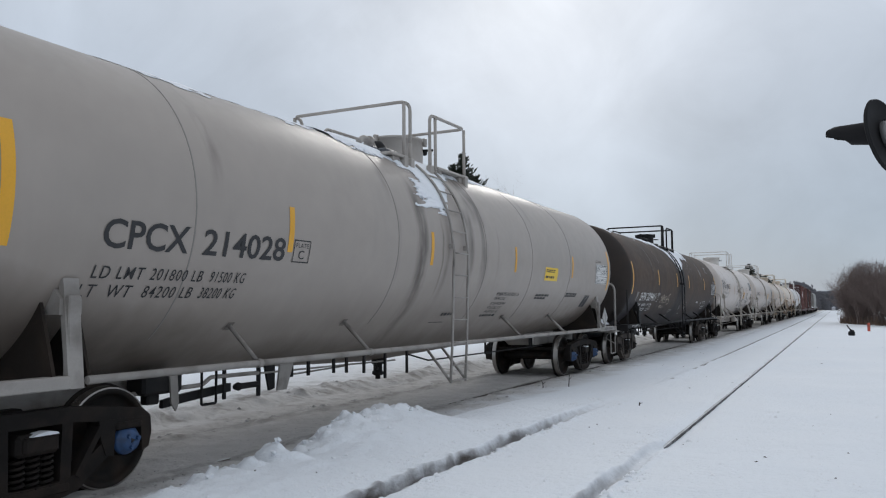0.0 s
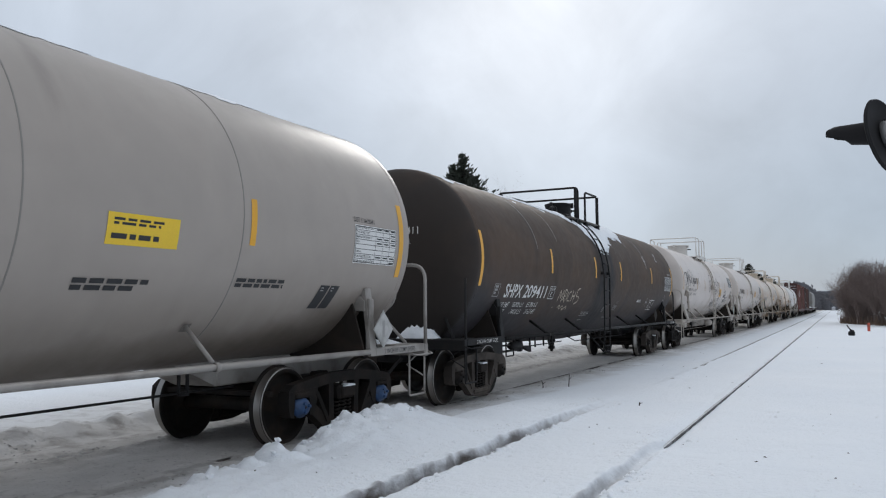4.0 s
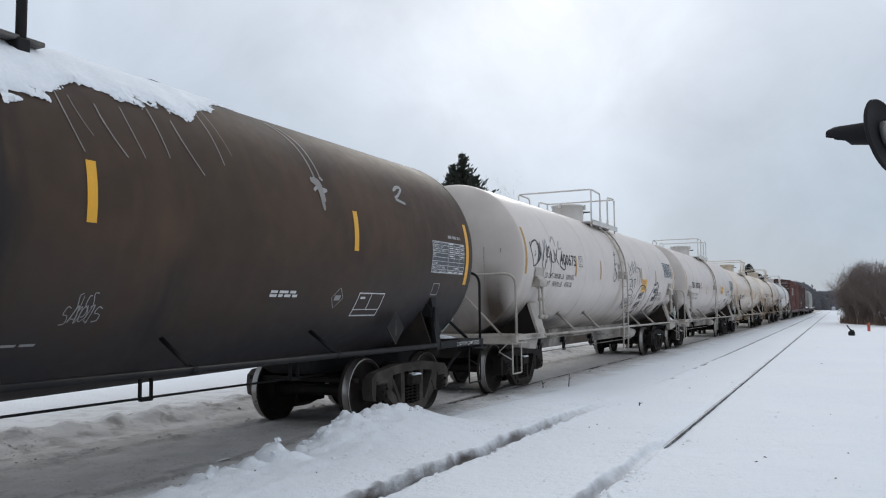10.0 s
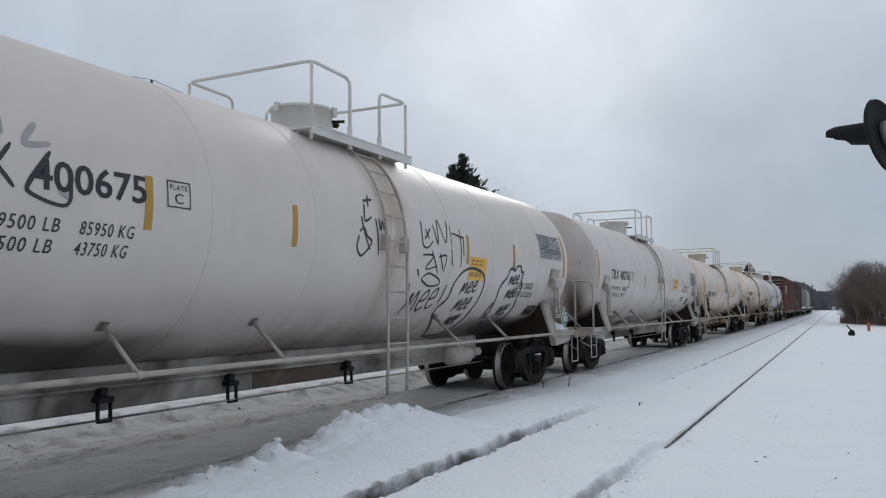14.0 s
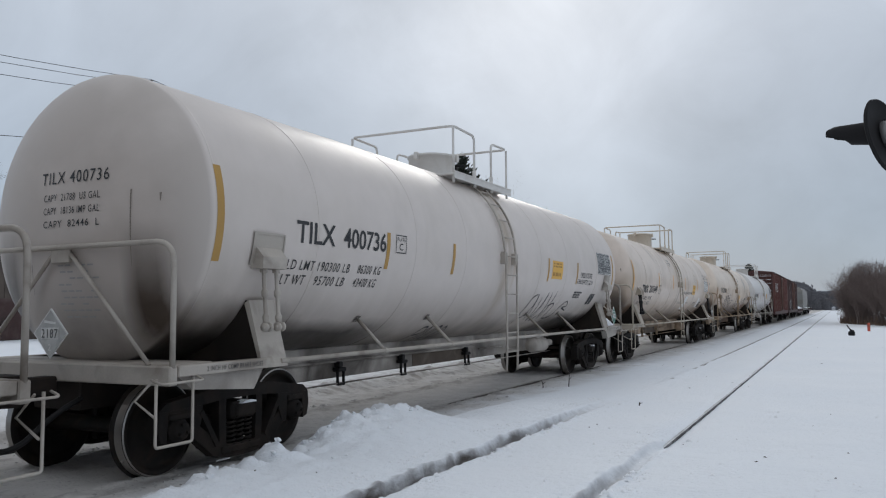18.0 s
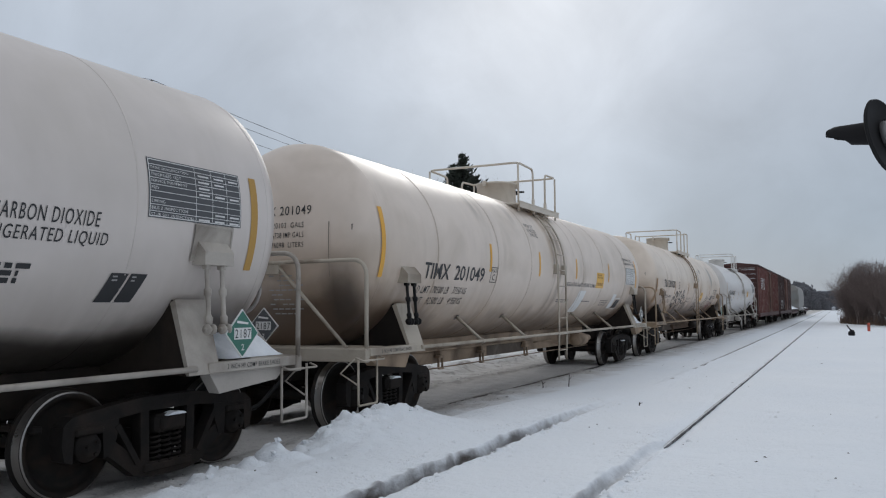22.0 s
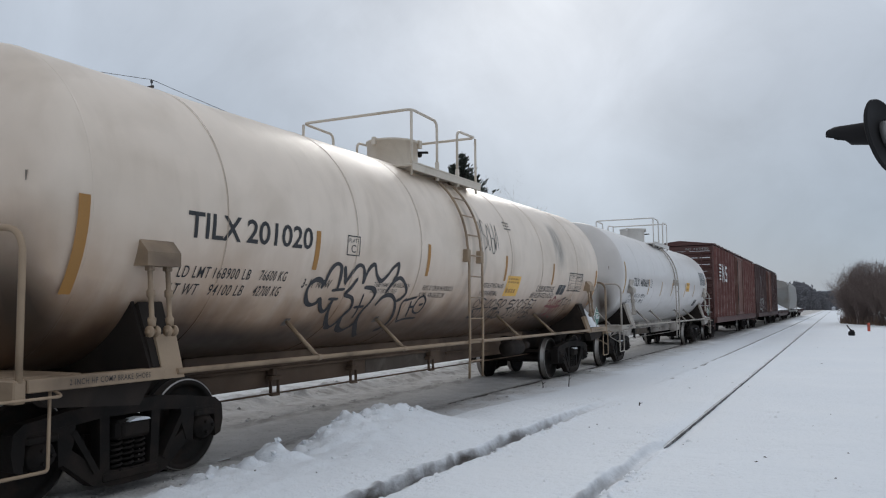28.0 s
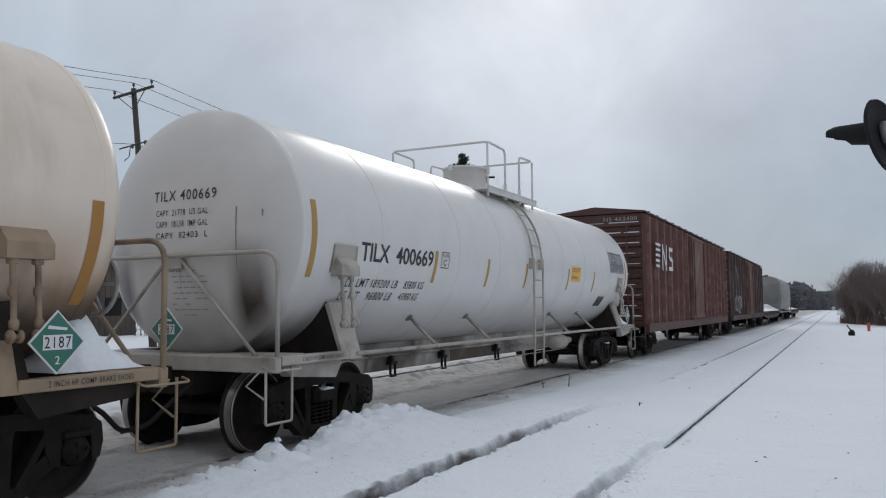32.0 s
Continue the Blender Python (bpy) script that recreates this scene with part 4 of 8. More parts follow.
def diamond(car, name, centre, axis, mat, digits, half=0.235, label=""):
    """A diamond-shaped hazard plate facing along an axis ('x' or '-y' or 'y')."""
    f = Form()
    cx, cy, cz = centre
    d = {"x": ((0, 1), (1, 0)), "-y": ((1, 0), (0, -1)), "y": ((-1, 0), (0, 1))}[axis]
    (ux, uy), (nx, ny) = d

    def at(u, v, o):
        return (cx + ux * u + nx * o, cy + uy * u + ny * o, cz + v)

    def rhomb(h, o):
        f.add([at(-h, 0, o), at(0, -h, o), at(h, 0, o), at(0, h, o)], [(0, 1, 2, 3)])
    f.slot = 0
    f.add([at(u, v, o) for o in (-0.012, 0.0) for u, v in ((-half, 0), (0, -half), (half, 0), (0, half))],
          [(3, 2, 1, 0), (0, 1, 5, 4), (1, 2, 6, 5), (2, 3, 7, 6), (3, 0, 4, 7), (4, 5, 6, 7)])
    f.slot = 1
    rhomb(half * 0.93, 0.003)
    if digits:
        f.slot = 2
        f.add([at(u, v, 0.006) for u, v in ((-half * 0.52, -0.055), (half * 0.52, -0.055), (half * 0.52, 0.055), (-half * 0.52, 0.055))], [(0, 1, 2, 3)])
        f.add([at(u, v, 0.006) for u, v in ((-0.085, 0.10), (0.075, 0.085), (0.08, 0.105), (-0.08, 0.125))], [(0, 1, 2, 3)])
        v, q, _ = letters("2")
        f.add([at(-0.02 + a * 0.04, -half * 0.68 + b * 0.06, 0.006) for a, b in v], q)
        f.slot = 3
        v, q, _ = letters(digits)
        f.add([at(-half * 0.47 + a * half * 0.94, -0.042 + b * 0.084, 0.009) for a, b in v], q)
    else:
        f.slot = 2
        f.add([at(u, v, 0.006) for u, v in ((-0.03, -0.10), (0.02, -0.10), (0.03, 0.11), (-0.02, 0.11))], [(0, 1, 2, 3)])
    return part(name, f.mesh(name, M_PANEL if digits else M_TRUCKD if mat == M_BLACK_F else M_STEELPL, mat, M_PANEL if digits else M_TRUCKD if mat == M_BLACK_F else M_CHALKDIM, M_INK), None, car, label)


def snow_on_tank(car, r, zc, y0, y1, mask, name="snow_patch", thick=0.05, lo=-20, hi=95, cell=0.03):
    """Snow lying on the top of a tank where mask(y, degrees down from the top) is above zero."""
    ny = max(2, int((y1 - y0) / cell))
    na = int((hi - lo) * 0.03 / cell)
    f = Form()
    idx = {}

    def put(i, j):
        if (i, j) not in idx:
            y, d = y0 + (y1 - y0) * i / ny, lo + (hi - lo) * j / na
            m = mask(y, d)
            if m < 0.12:
                gy, gd = (mask(y + 0.01, d) - m) / 0.01, (mask(y, d + 0.4) - m) / 0.4
                n2 = gy * gy * 0.0009 + gd * gd + 1e-6
                y -= max(-0.03, min(0.03, m * gy * 0.0009 / n2))
                d -= max(-1.0, min(1.0, m * gd / n2))
            a = radians(d)
            o = 0.004 + thick * max(0.0, min(1.0, m * 2.5)) * (0.7 + 0.5 * noise.noise((y * 4, a * 6, 1.0)))
            idx[i, j] = len(f.v)
            f.v.append(((r + o) * math.sin(a), y, zc + (r + o) * math.cos(a)))
        return idx[i, j]
    for i in range(ny):
        for j in range(na):
            y, a = y0 + (y1 - y0) * (i + 0.5) / ny, lo + (hi - lo) * (j + 0.5) / na
            if mask(y, a) > 0:
                f.smooth = True
                f.face((put(i, j), put(i, j + 1), put(i + 1, j + 1), put(i + 1, j)))
    if f.f:
        part(name, f, M_SNOWCAP, car, "crusted white snow")


def heap(car, x0, x1, y0, y1, z, h, seed):
    """A heap of snow on an end platform."""
    f = Form()
    n = 20
    for i in range(n + 1):
        for j in range(n + 1):
            u, v = i / n, j / n
            e = max(0.0, (1 - (2 * u - 1) ** 2) * (1 - (2 * v - 1) ** 2)) ** 0.7
            q = e * h * max(0.10, 0.75 + 1.1 * noise.noise((u * 2.8 + seed, v * 2.8, seed * 3.1)) + 0.55 * abs(noise.noise((u * 7, v * 7, seed))) + 0.2 * noise.noise((u * 15, v * 15, seed)))
            f.v.append((x0 + (x1 - x0) * u + 0.05 * noise.noise((u * 6, v * 6, seed + 5)), y0 + (y1 - y0) * v + 0.05 * noise.noise((u * 6, v * 6, seed + 9)), z + (q if e > 0 else 0.0)))
    f.smooth = True
    w = n + 1
    for i in range(n):
        for j in range(n):
            f.face((i * w + j, (i + 1) * w + j, (i + 1) * w + j + 1, i * w + j + 1))
    part("snow_load", f, M_SNOWCAP, car, "heaped white snow")


# ---- tank cars ----
def rigging(car, black, fpaint):
    """Air-brake gear that hangs below the leading half of the two long cars."""
    def strap(y, z0, z1, wide_=0.045, mat=M_BLACK_F):
        part("pipe_hanger", Form().box(0.535, 0.565, y - wide_ / 2, y + wide_ / 2, z0, z1, 0.005), mat, car)

    def hoop(y0, y1, z):
        part("pipe_hanger", Form().tube(rounded([(0.58, y0, 0.98), (0.58, y0, z), (0.58, y1, z), (0.58, y1, 0.98)], 0.02, 3), 0.015, 6), M_BLACK_F, car)

    if black:
        f = Form().box(0.42, 0.66, -5.67, -5.06, 0.62, 0.96, 0.03).box(0.50, 0.70, -5.95, -5.71, 0.76, 0.97, 0.03)
        part("control_valve", f, M_BLACK_F, car, "black brake control valve")
        part("brake_pipe", Form().tube([(0.55, -5.1, 0.82), (0.55, -4.2, 0.82)], 0.02, 6).tube([(0.50, -3.3, 0.74), (0.50, -0.9, 0.76)], 0.013, 6), M_BLACK_F, car)
        part("brake_lever", Form().box(0.53, 0.58, -5.12, -3.95, 0.68, 0.725, 0.01), M_BLACK_F, car)
        hoop(-4.71, -4.30, 0.60)
        part("brake_cylinder", Form().lathe([(0.0, -0.32), (0.07, -0.30), (0.085, -0.22), (0.085, 0.24), (0.0, 0.26)], "y", (0.55, -4.12, 0.80), 14).box(0.50, 0.60, -3.95, -3.80, 0.66, 0.98, 0.02), M_BLACK_F, car, "black brake cylinder")
        part("dirt_shoe", Form().prism([(-3.80, 0.78), (-3.26, 0.76), (-3.24, 0.62), (-3.45, 0.66)], "x", 0.50, 0.58), M_BLACK_F, car)
        for y in (-3.25, -2.91, -2.35, -1.96, -1.76):
            strap(y, 0.71, 0.98)
        return
    f = Form().box(0.42, 0.68, -5.97, -5.45, 0.76, 0.98, 0.03).box(0.50, 0.62, -5.86, -5.70, 0.66, 0.78, 0.02)
    part("control_valve", f, M_BLACK_F, car, "dark brake control valve")
    part("pipe_bracket", Form().prism([(-5.66, 0.98), (-5.56, 0.98), (-5.53, 0.66), (-5.57, 0.58), (-5.63, 0.66)], "x", 0.68, 0.70), fpaint, car)
    part("brake_pipe", Form().tube(rounded([(0.56, -6.2, 0.78), (0.56, -5.06, 0.79), (0.56, -4.94, 0.86), (0.56, -4.15, 0.85)], 0.04), 0.024, 7), M_GREY_F, car, "grey air-brake pipe")
    part("brake_pipe", Form().tube([(0.53, -4.15, 0.84), (0.53, -0.9, 0.80)], 0.013, 6).tube([(0.50, -3.6, 0.77), (0.50, -2.2, 0.80)], 0.012, 6), M_GREY_F, car)
    part("brake_lever", Form().prism([(-5.60, 0.60), (-5.30, 0.63), (-4.60, 0.68), (-4.60, 0.77), (-5.30, 0.72), (-5.60, 0.68)], "x", 0.50, 0.55), M_BLACK_F, car)
    hoop(-5.09, -4.87, 0.58)
    strap(-4.71, 0.60, 0.98)
    part("slack_adjuster", Form().lathe([(0.0, -0.22), (0.03, -0.22), (0.05, -0.16), (0.035, -0.12), (0.035, 0.18), (0.0, 0.2)], "y", (0.55, -4.32, 0.72), 12), M_BLACK_F, car, "dark slack adjuster")
    strap(-4.13, 0.58, 0.98, 0.055)
    part("pipe_bracket", Form().prism([(-4.00, 0.98), (-3.80, 0.98), (-3.80, 0.64), (-3.90, 0.62)], "x", 0.50, 0.53), M_BLACK_F, car)
    part("pipe_bracket", Form().prism([(-3.74, 0.98), (-3.46, 0.98), (-3.62, 0.61), (-3.80, 0.61)], "x", 0.545, 0.57), fpaint, car)
    for y, z in ((-3.5, 0.75), (-3.15, 0.74), (-2.58, 0.73), (-2.27, 0.71), (-1.82, 0.67), (-1.23, 0.55), (-0.56, 0.58)):
        strap(y, z, 0.98, 0.05)


def tank_car(label, at_y, r, zc, half, depth, post, tr, paint, fpaint, seam, sill=True, ladder=0.0, rail=(-1.2, -0.35, 0.4, 1.15), rail_z=4.64,
             drum=(-0.05, 0.43, 4.45), seams=(), braces=(), hangers=(), blue=False, black=False, tube_r=0.026, dish=0.78, sillpaint=None, sag=None):
    car = thing("tank_car", label, "tank car", "tank cars in the train", loc=(XT, at_y, 0))
    TRAIN.append((car, at_y))
    k = Skin(r, zc)
    # shell with dished heads
    prof = []
    for i in range(13):
        a = math.pi / 2 * i / 12
        prof.append((r * math.sin(a) ** dish, -half - depth * math.cos(a) ** dish))
    prof[0] = (0.0, -half - depth)
    prof += [(r, -half + 2 * half * i / 16) for i in range(1, 16)] + [(b, -a) for b, a in prof[::-1]]
    body = Form().lathe(prof, "y", (0, 0, zc), 88)
    if sag:
        mid, drop, reach = sag
        body.v = [(x, y, z - drop * max(0.0, 1 - abs(y - mid) / reach) * max(0.0, (zc - z) / r - 0.74) / 0.26) for x, y, z in body.v]
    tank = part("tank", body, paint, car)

    def head_y(x, z):
        q = min(0.999, math.hypot(x, z - zc) / r) ** (1 / dish)
        return half + depth * math.sqrt(max(0.0, 1 - q * q)) ** dish

    for y in seams:
        f = Form().lathe([(r - 0.002, -0.009), (r + 0.005, -0.006), (r + 0.005, 0.006), (r - 0.002, 0.009)], "y", (0, y, zc), 72)
        part("jacket_seam", f, paint if sill else seam, tank)
        if seam is M_SEAM_C:
            f = Form()
            k.stroke(f, [(y, zc + r * math.sin(radians(a))) for a in range(-26, 82, 6)], 0.011, 0.007)
            part("seam_line", f, seam, tank, "thin dirty line along the jacket seam")
    for s in (-1, 1):
        f = Form().lathe([(r - 0.002, -0.012), (r + 0.003, -0.007), (r + 0.003, 0.007), (r - 0.002, 0.012)], "y", (0, s * (half - 0.03), zc), 72)
        part("jacket_seam", f, paint, tank)
    # saddles, anchor boxes and links
    for s in (-1, 1):
        y = s * tr
        arc = [(r * 0.995 * math.cos(radians(a)), zc + r * 0.995 * math.sin(radians(a))) for a in range(-34, -147, -8)]
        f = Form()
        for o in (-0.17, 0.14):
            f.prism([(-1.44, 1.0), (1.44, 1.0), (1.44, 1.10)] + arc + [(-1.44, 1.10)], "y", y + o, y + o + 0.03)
        short = fpaint is M_CREAM_F
        hp = (0.12 if short else 0.20) if sill else 0.07
        yp = s * (tr - 0.06) if short else y
        for q in (-1, 1):
            if sill:
                up = 0.55 if short else 1.0
                xt, zt = 1.455 + (r * 0.835 - 1.455) * up, 1.0 + (zc - r * 0.58 - 1.0) * up
                line = [(q * 1.455, 1.0), (q * 1.495, 1.0), (q * (xt + 0.06), zt + 0.03), (q * xt, zt)][::q]
            else:
                line = [(q * 1.455, 1.0), (q * 1.495, 1.0), (q * (r * 0.91), zc - r * 0.44), (q * (r * 0.875), zc - r * 0.46)][::q]
            g = Form().prism(line, "y", yp - hp, yp + hp)
            if short:
                # dark plate added to close the bright gap between the saddle webs
                back = [(q * 1.43, 1.105), (q * 1.45, 1.105), (q * (r * 0.86), zc - r * 0.565), (q * (r * 0.83), zc - r * 0.58)][::q]
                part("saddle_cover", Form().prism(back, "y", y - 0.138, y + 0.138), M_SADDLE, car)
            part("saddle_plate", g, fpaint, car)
        part("saddle", f, M_SADDLE, car, "near-black saddle web")
        if sill:
            y = s * (tr + 0.10)
        for q in (-1, 1):
            f = Form()
            zt = zc - (0.42 if sill else 0.86)
            hw = 0.19 if sill else 0.10
            xo = math.sqrt(r * r - (zc - zt) ** 2)
            f.prism([(q * (xo - 0.06), zt - 0.10), (q * (xo + 0.13), zt - 0.10), (q * (xo + 0.13), zt + 0.02), (q * (xo + 0.02), zt + 0.14), (q * (xo - 0.04), zt + 0.14)][::q], "y", y - hw, y + hw)
            if sill and fpaint not in (M_CREAM_F, M_CREAM_G) and q > 0:
                pad = k.patch(Form(), y - 0.25, y + 0.25, zt - 0.06, zt + 0.27, 0.012)
                k.border(pad, y - 0.25, y + 0.25, zt - 0.06, zt + 0.27, 0.02, 0.02)
                part("anchor_pad", pad, fpaint, car)
            if black or not sill:
                f.box(q * 1.40, q * 1.46, y - 0.055, y + 0.055, 1.05, zt + 0.05, 0.01)
            part("anchor_box", f, fpaint, car)
            if sill:
                f = Form()
                for o in (-0.10, 0.10):
                    a0, a1 = Vector((q * (xo + 0.06), y + o, zt - 0.08)), Vector((q * (xo + 0.10), y + o, 1.45))
                    shape = ((0.0, 0.036), (0.08, 0.036), (0.10, 0.022), (0.40, 0.022), (0.43, 0.036), (0.52, 0.036), (0.55, 0.022), (0.84, 0.022), (0.88, 0.038), (1.0, 0.03))
                    f.tube([tuple(a0.lerp(a1, u)) for u, _ in shape], [w for _, w in shape], 8)
                    for e in (-0.035, 0.035):
                        f.lathe([(0.0, -0.012), (0.048, -0.012), (0.048, 0.012), (0.0, 0.012)], "y", (q * (xo + 0.11), y + o + e, 1.41), 12)
                    f.lathe([(0.0, -0.06), (0.02, -0.06), (0.02, 0.06), (0.0, 0.06)], "y", (q * (xo + 0.11), y + o, 1.41), 8)
                    f.box(q * (xo + 0.03), q * (xo + 0.09), y + o - 0.035, y + o + 0.035, zt - 0.14, zt - 0.07, 0.008)
                part("anchor_link", f, M_BLACK_F if blue == "links" else fpaint, car)
    # centre sill, end sills, platforms, side channels
    f = Form()
    if sill:
        f.box(-0.33, 0.33, -tr + 1.35, tr - 1.35, 0.63, 1.07, 0.015)
        for e in (-1, 1):
            part("sill_end", Form().box(-0.325, 0.325, e * (tr - 1.345), e * post, 0.66, 1.065, 0.015), M_SADDLE, car, "near-black end of the centre sill")
    else:
        for s in (-1, 1):
            f.box(-0.33, 0.33, s * post, s * (tr - 1.5), 0.72, 1.02, 0.015)
            f.prism([(s * (tr - 1.5), 0.72), (s * (tr - 1.5), 1.10), (s * (tr - 2.4), 1.10)][::s], "x", -0.32, 0.32)
            part("stub_sill", f, fpaint, car)
            f = Form()
    if sill:
        part("centre_sill", f, sillpaint or fpaint, car)
    for s in (-1, 1):
        f = Form().box(-1.5, 1.5, s * post - 0.05, s * post + 0.05, 0.93, 1.10, 0.012)
        part("end_sill", f, fpaint, car)
        f = Form().box(-1.36, 1.36, s * (post - 0.06), s * (post - 0.62), 1.075, 1.105, 0.006)
        part("end_platform", f, fpaint, car)
        for q in (-1, 1):
            f = Form().box(q * 1.44, q * 1.50, s * (post - 0.06), s * (tr + 0.05), 1.0, 1.10, 0.008)
            f.box(q * 1.36, q * 1.44, s * (post - 0.06), s * (tr + 0.05), 1.08, 1.097)
            part("side_channel", f, fpaint, car)
        if sill:
            for q in (-1, 1):
                f = Form().prism([(s * (tr + 0.12), 0.998), (s * (post - 0.12), 0.998), (s * (post - 0.30), 0.87), (s * (tr + 0.26), 0.80)][::s], "x", q * 1.30, q * 1.43)
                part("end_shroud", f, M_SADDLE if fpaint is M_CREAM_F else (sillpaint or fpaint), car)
        # end railing with its stays
        if not black:
            line = rounded([(1.48, s * post, 1.08), (1.48, s * post, 2.20), (-1.48, s * post, 2.20), (-1.48, s * post, 1.08)], 0.22, 6)
            f = Form().tube(line, tube_r, 8)
            part("end_railing", f, fpaint, car)
            for q in (-1, 1):
                f = Form().tube([(q * 1.18, s * (post - 0.02), 1.10), (q * 0.10, s * (post - 0.02), 2.16)], 0.022, 6)
                part("railing_stay", f, fpaint, car)
            part("stay_bracket", Form().box(-0.13, 0.13, s * (post - 0.035), s * (post + 0.005), 2.05, 2.22, 0.005), fpaint, car)
        else:
            for q in (-1, 1):
                line = rounded([(q * 1.46, s * post, 1.08), (q * 1.46, s * post, 2.15), (q * 0.9, s * post, 2.2), (q * 0.75, s * (post - 0.5), 2.15)], 0.2, 6)
                f = Form().tube(line if s > 0 else [(q * 1.47, s * (post - 0.05), 0.45), (q * 1.47, s * (post - 0.05), 2.05)], 0.022, 8)
                part("end_railing", f, fpaint, car)
            for q in (-1, 1):
                part("railing_stay", Form().tube([(q * 1.25, s * (post - 0.05), 1.10), (q * 0.75, s * (post - 0.55), 1.75)], 0.025, 6), fpaint, car)
        for q in (-1, 1):
            y = s * (post + (0.17 if sill else -0.02))
            f = Form()
            f.tube(rounded([(q * 1.47, y, 1.0), (q * 1.47, y, 0.42), (q * 1.47, y - s * 0.43, 0.42), (q * 1.47, y - s * 0.43, 1.0)], 0.03, 3), 0.014, 6)
            f.tube([(q * 1.40, y - s * 0.02, 0.98), (q * 1.20, y - s * 0.02, 0.80), (q * 1.46, y - s * 0.02, 0.66)], 0.012, 5)
            part("corner_step", f, fpaint, car)
            f = Form().tube(rounded([(q * 1.47, y + s * 0.06, 1.00), (q * 1.58, y + s * 0.06, 0.965), (q * 1.58, y - s * 0.46, 0.965), (q * 1.47, y - s * 0.46, 1.00)], 0.05, 4), 0.011, 6)
            part("grab_iron", f, fpaint, car)
        coupler(car, s * (post + 0.05), s, fpaint)
    # hand brake on the trailing end
    f = Form()
    ring = [(0.82 + 0.27 * math.cos(2 * math.pi * i / 24), post - 0.16, 1.82 + 0.27 * math.sin(2 * math.pi * i / 24)) for i in range(25)]
    f.tube(ring, 0.02, 6)
    for i in range(5):
        a = 2 * math.pi * i / 5
        f.tube([(0.82, post - 0.20, 1.82), (0.82 + 0.26 * math.cos(a), post - 0.16, 1.82 + 0.26 * math.sin(a))], 0.016, 5)
    part("brake_wheel", f, M_GREY_F if not black else M_BLACK_F, car)
    f = Form().box(0.77, 0.87, post - 0.30, post - 0.22, 1.10, 1.95, 0.02)
    part("brake_stand", f, sillpaint or M_BLACK_F, car)
    # side tube and its braces
    for q in (-1, 1):
        f = Form()
        f.tube([(q * 1.485, -tr + 0.1, 1.055), (q * 1.485, tr - 0.1, 1.055)], 0.026 if sill else 0.034, 8)
        for y in braces:
            f.lathe([(0.036 if sill else 0.045, -0.03), (0.036 if sill else 0.045, 0.03)], "y", (q * 1.485, y, 1.055), 8)
        part("side_tube", f, fpaint, car)
        for y in braces:
            a = radians(-45)
            f = Form()
            p, e = Vector((q * 1.475, y, 1.06)), Vector((q * r * math.cos(a), y, zc + r * math.sin(a)))
            f.tube([p, e], 0.027, 4)
            if q > 0 and not black:
                part("brace_pad", k.patch(Form(), y - 0.055, y + 0.045, e.z - 0.045, e.z + 0.035, 0.010), M_PAD, car)
            part("tube_brace", f, fpaint if sill else (M_BLACK_F if black else fpaint), car)
    # ladder over the flank, its foot raked a little on the two long cars
    def lean(z):
        return 0.0 if sill else -0.13 * max(0.0, min(1.0, (zc - z) / 2.0))

    for q in ((1,) if not sill else (1, -1)):
        path = [(q * (r + 0.05) * math.cos(radians(a)), zc + (r + 0.05) * math.sin(radians(a))) for a in range(52, 3, -4)]
        path += [(q * (r + 0.075), zc - 0.1), (q * (r + 0.075), 1.06), (q * (r + 0.06), 0.5)]
        for o in (-0.25, 0.25):
            spread = [(p[0], ladder + o + lean(p[1]), p[1]) for p in path]
            part("ladder_rail", Form().tube(spread, 0.02, 6), fpaint, car)
        total = [0.0]
        for a, b in zip(path, path[1:]):
            total.append(total[-1] + math.dist(a, b))
        dist = 0.12 if sill else 0.24
        while dist < total[-1] - 0.02:
            i = max(j for j in range(len(path)) if total[j] <= dist)
            t = (dist - total[i]) / (total[i + 1] - total[i])
            x, z = path[i][0] + t * (path[i + 1][0] - path[i][0]), path[i][1] + t * (path[i + 1][1] - path[i][1])
            part("rung", Form().tube([(x, ladder - 0.26 + lean(z), z), (x, ladder + 0.26 + lean(z), z)], 0.012, 6), fpaint, car)
            dist += 0.33
        for o in (-0.25, 0.25):
            part("ladder_bracket", Form().box(q * (r - 0.03), q * (r + 0.08), ladder + o - (0.06 if sill else 0.025), ladder + o + (0.06 if sill else 0.025), zc - (0.18 if sill else 0.05), zc + 0.02, 0.008), fpaint, car)
    if not sill:
        for o in (-0.25, 0.25):
            part("ladder_stay", Form().tube([(1.18, ladder + o - 0.09, 1.0), (1.59, ladder + o - 0.12, 0.53)], 0.02, 6), fpaint, car)
        part("rung", Form().tube([(r + 0.06, ladder - 0.38, 0.53), (r + 0.06, ladder + 0.14, 0.53)], 0.014, 6), fpaint, car)
    # top platform, railing, manway
    tpaint = {M_WHITE_F: M_TOP_W, M_CREAM_F: M_TOP_C, M_CREAM_G: M_TOP_C, M_GREY_F: M_TOP_G}.get(fpaint, fpaint)
    ya, yb, yc2, yd = rail
    zp = zc + math.sqrt(r * r - 0.98 ** 2) + 0.16
    for q in (-1, 1):
        if sill:
            f = Form()
            f.box(q * 0.66, q * 1.06, ya - 0.08, yd + 0.08, zp, zp + 0.035, 0.006)
            f.box(q * 1.045, q * 1.062, ya - 0.08, yd + 0.08, zp - 0.06, zp + 0.065, 0.004)
            f.box(q * 1.062, q * 1.072, ya - 0.08, yd + 0.08, zp + 0.045, zp + 0.065)
            for y in (ya, (ya + yd) / 2, yd):
                f.box(q * 0.72, q * 0.80, y - 0.04, y + 0.04, zp - 0.18 + 0.05, zp, 0.005)
            part("walkway", f, tpaint, car)
            continue
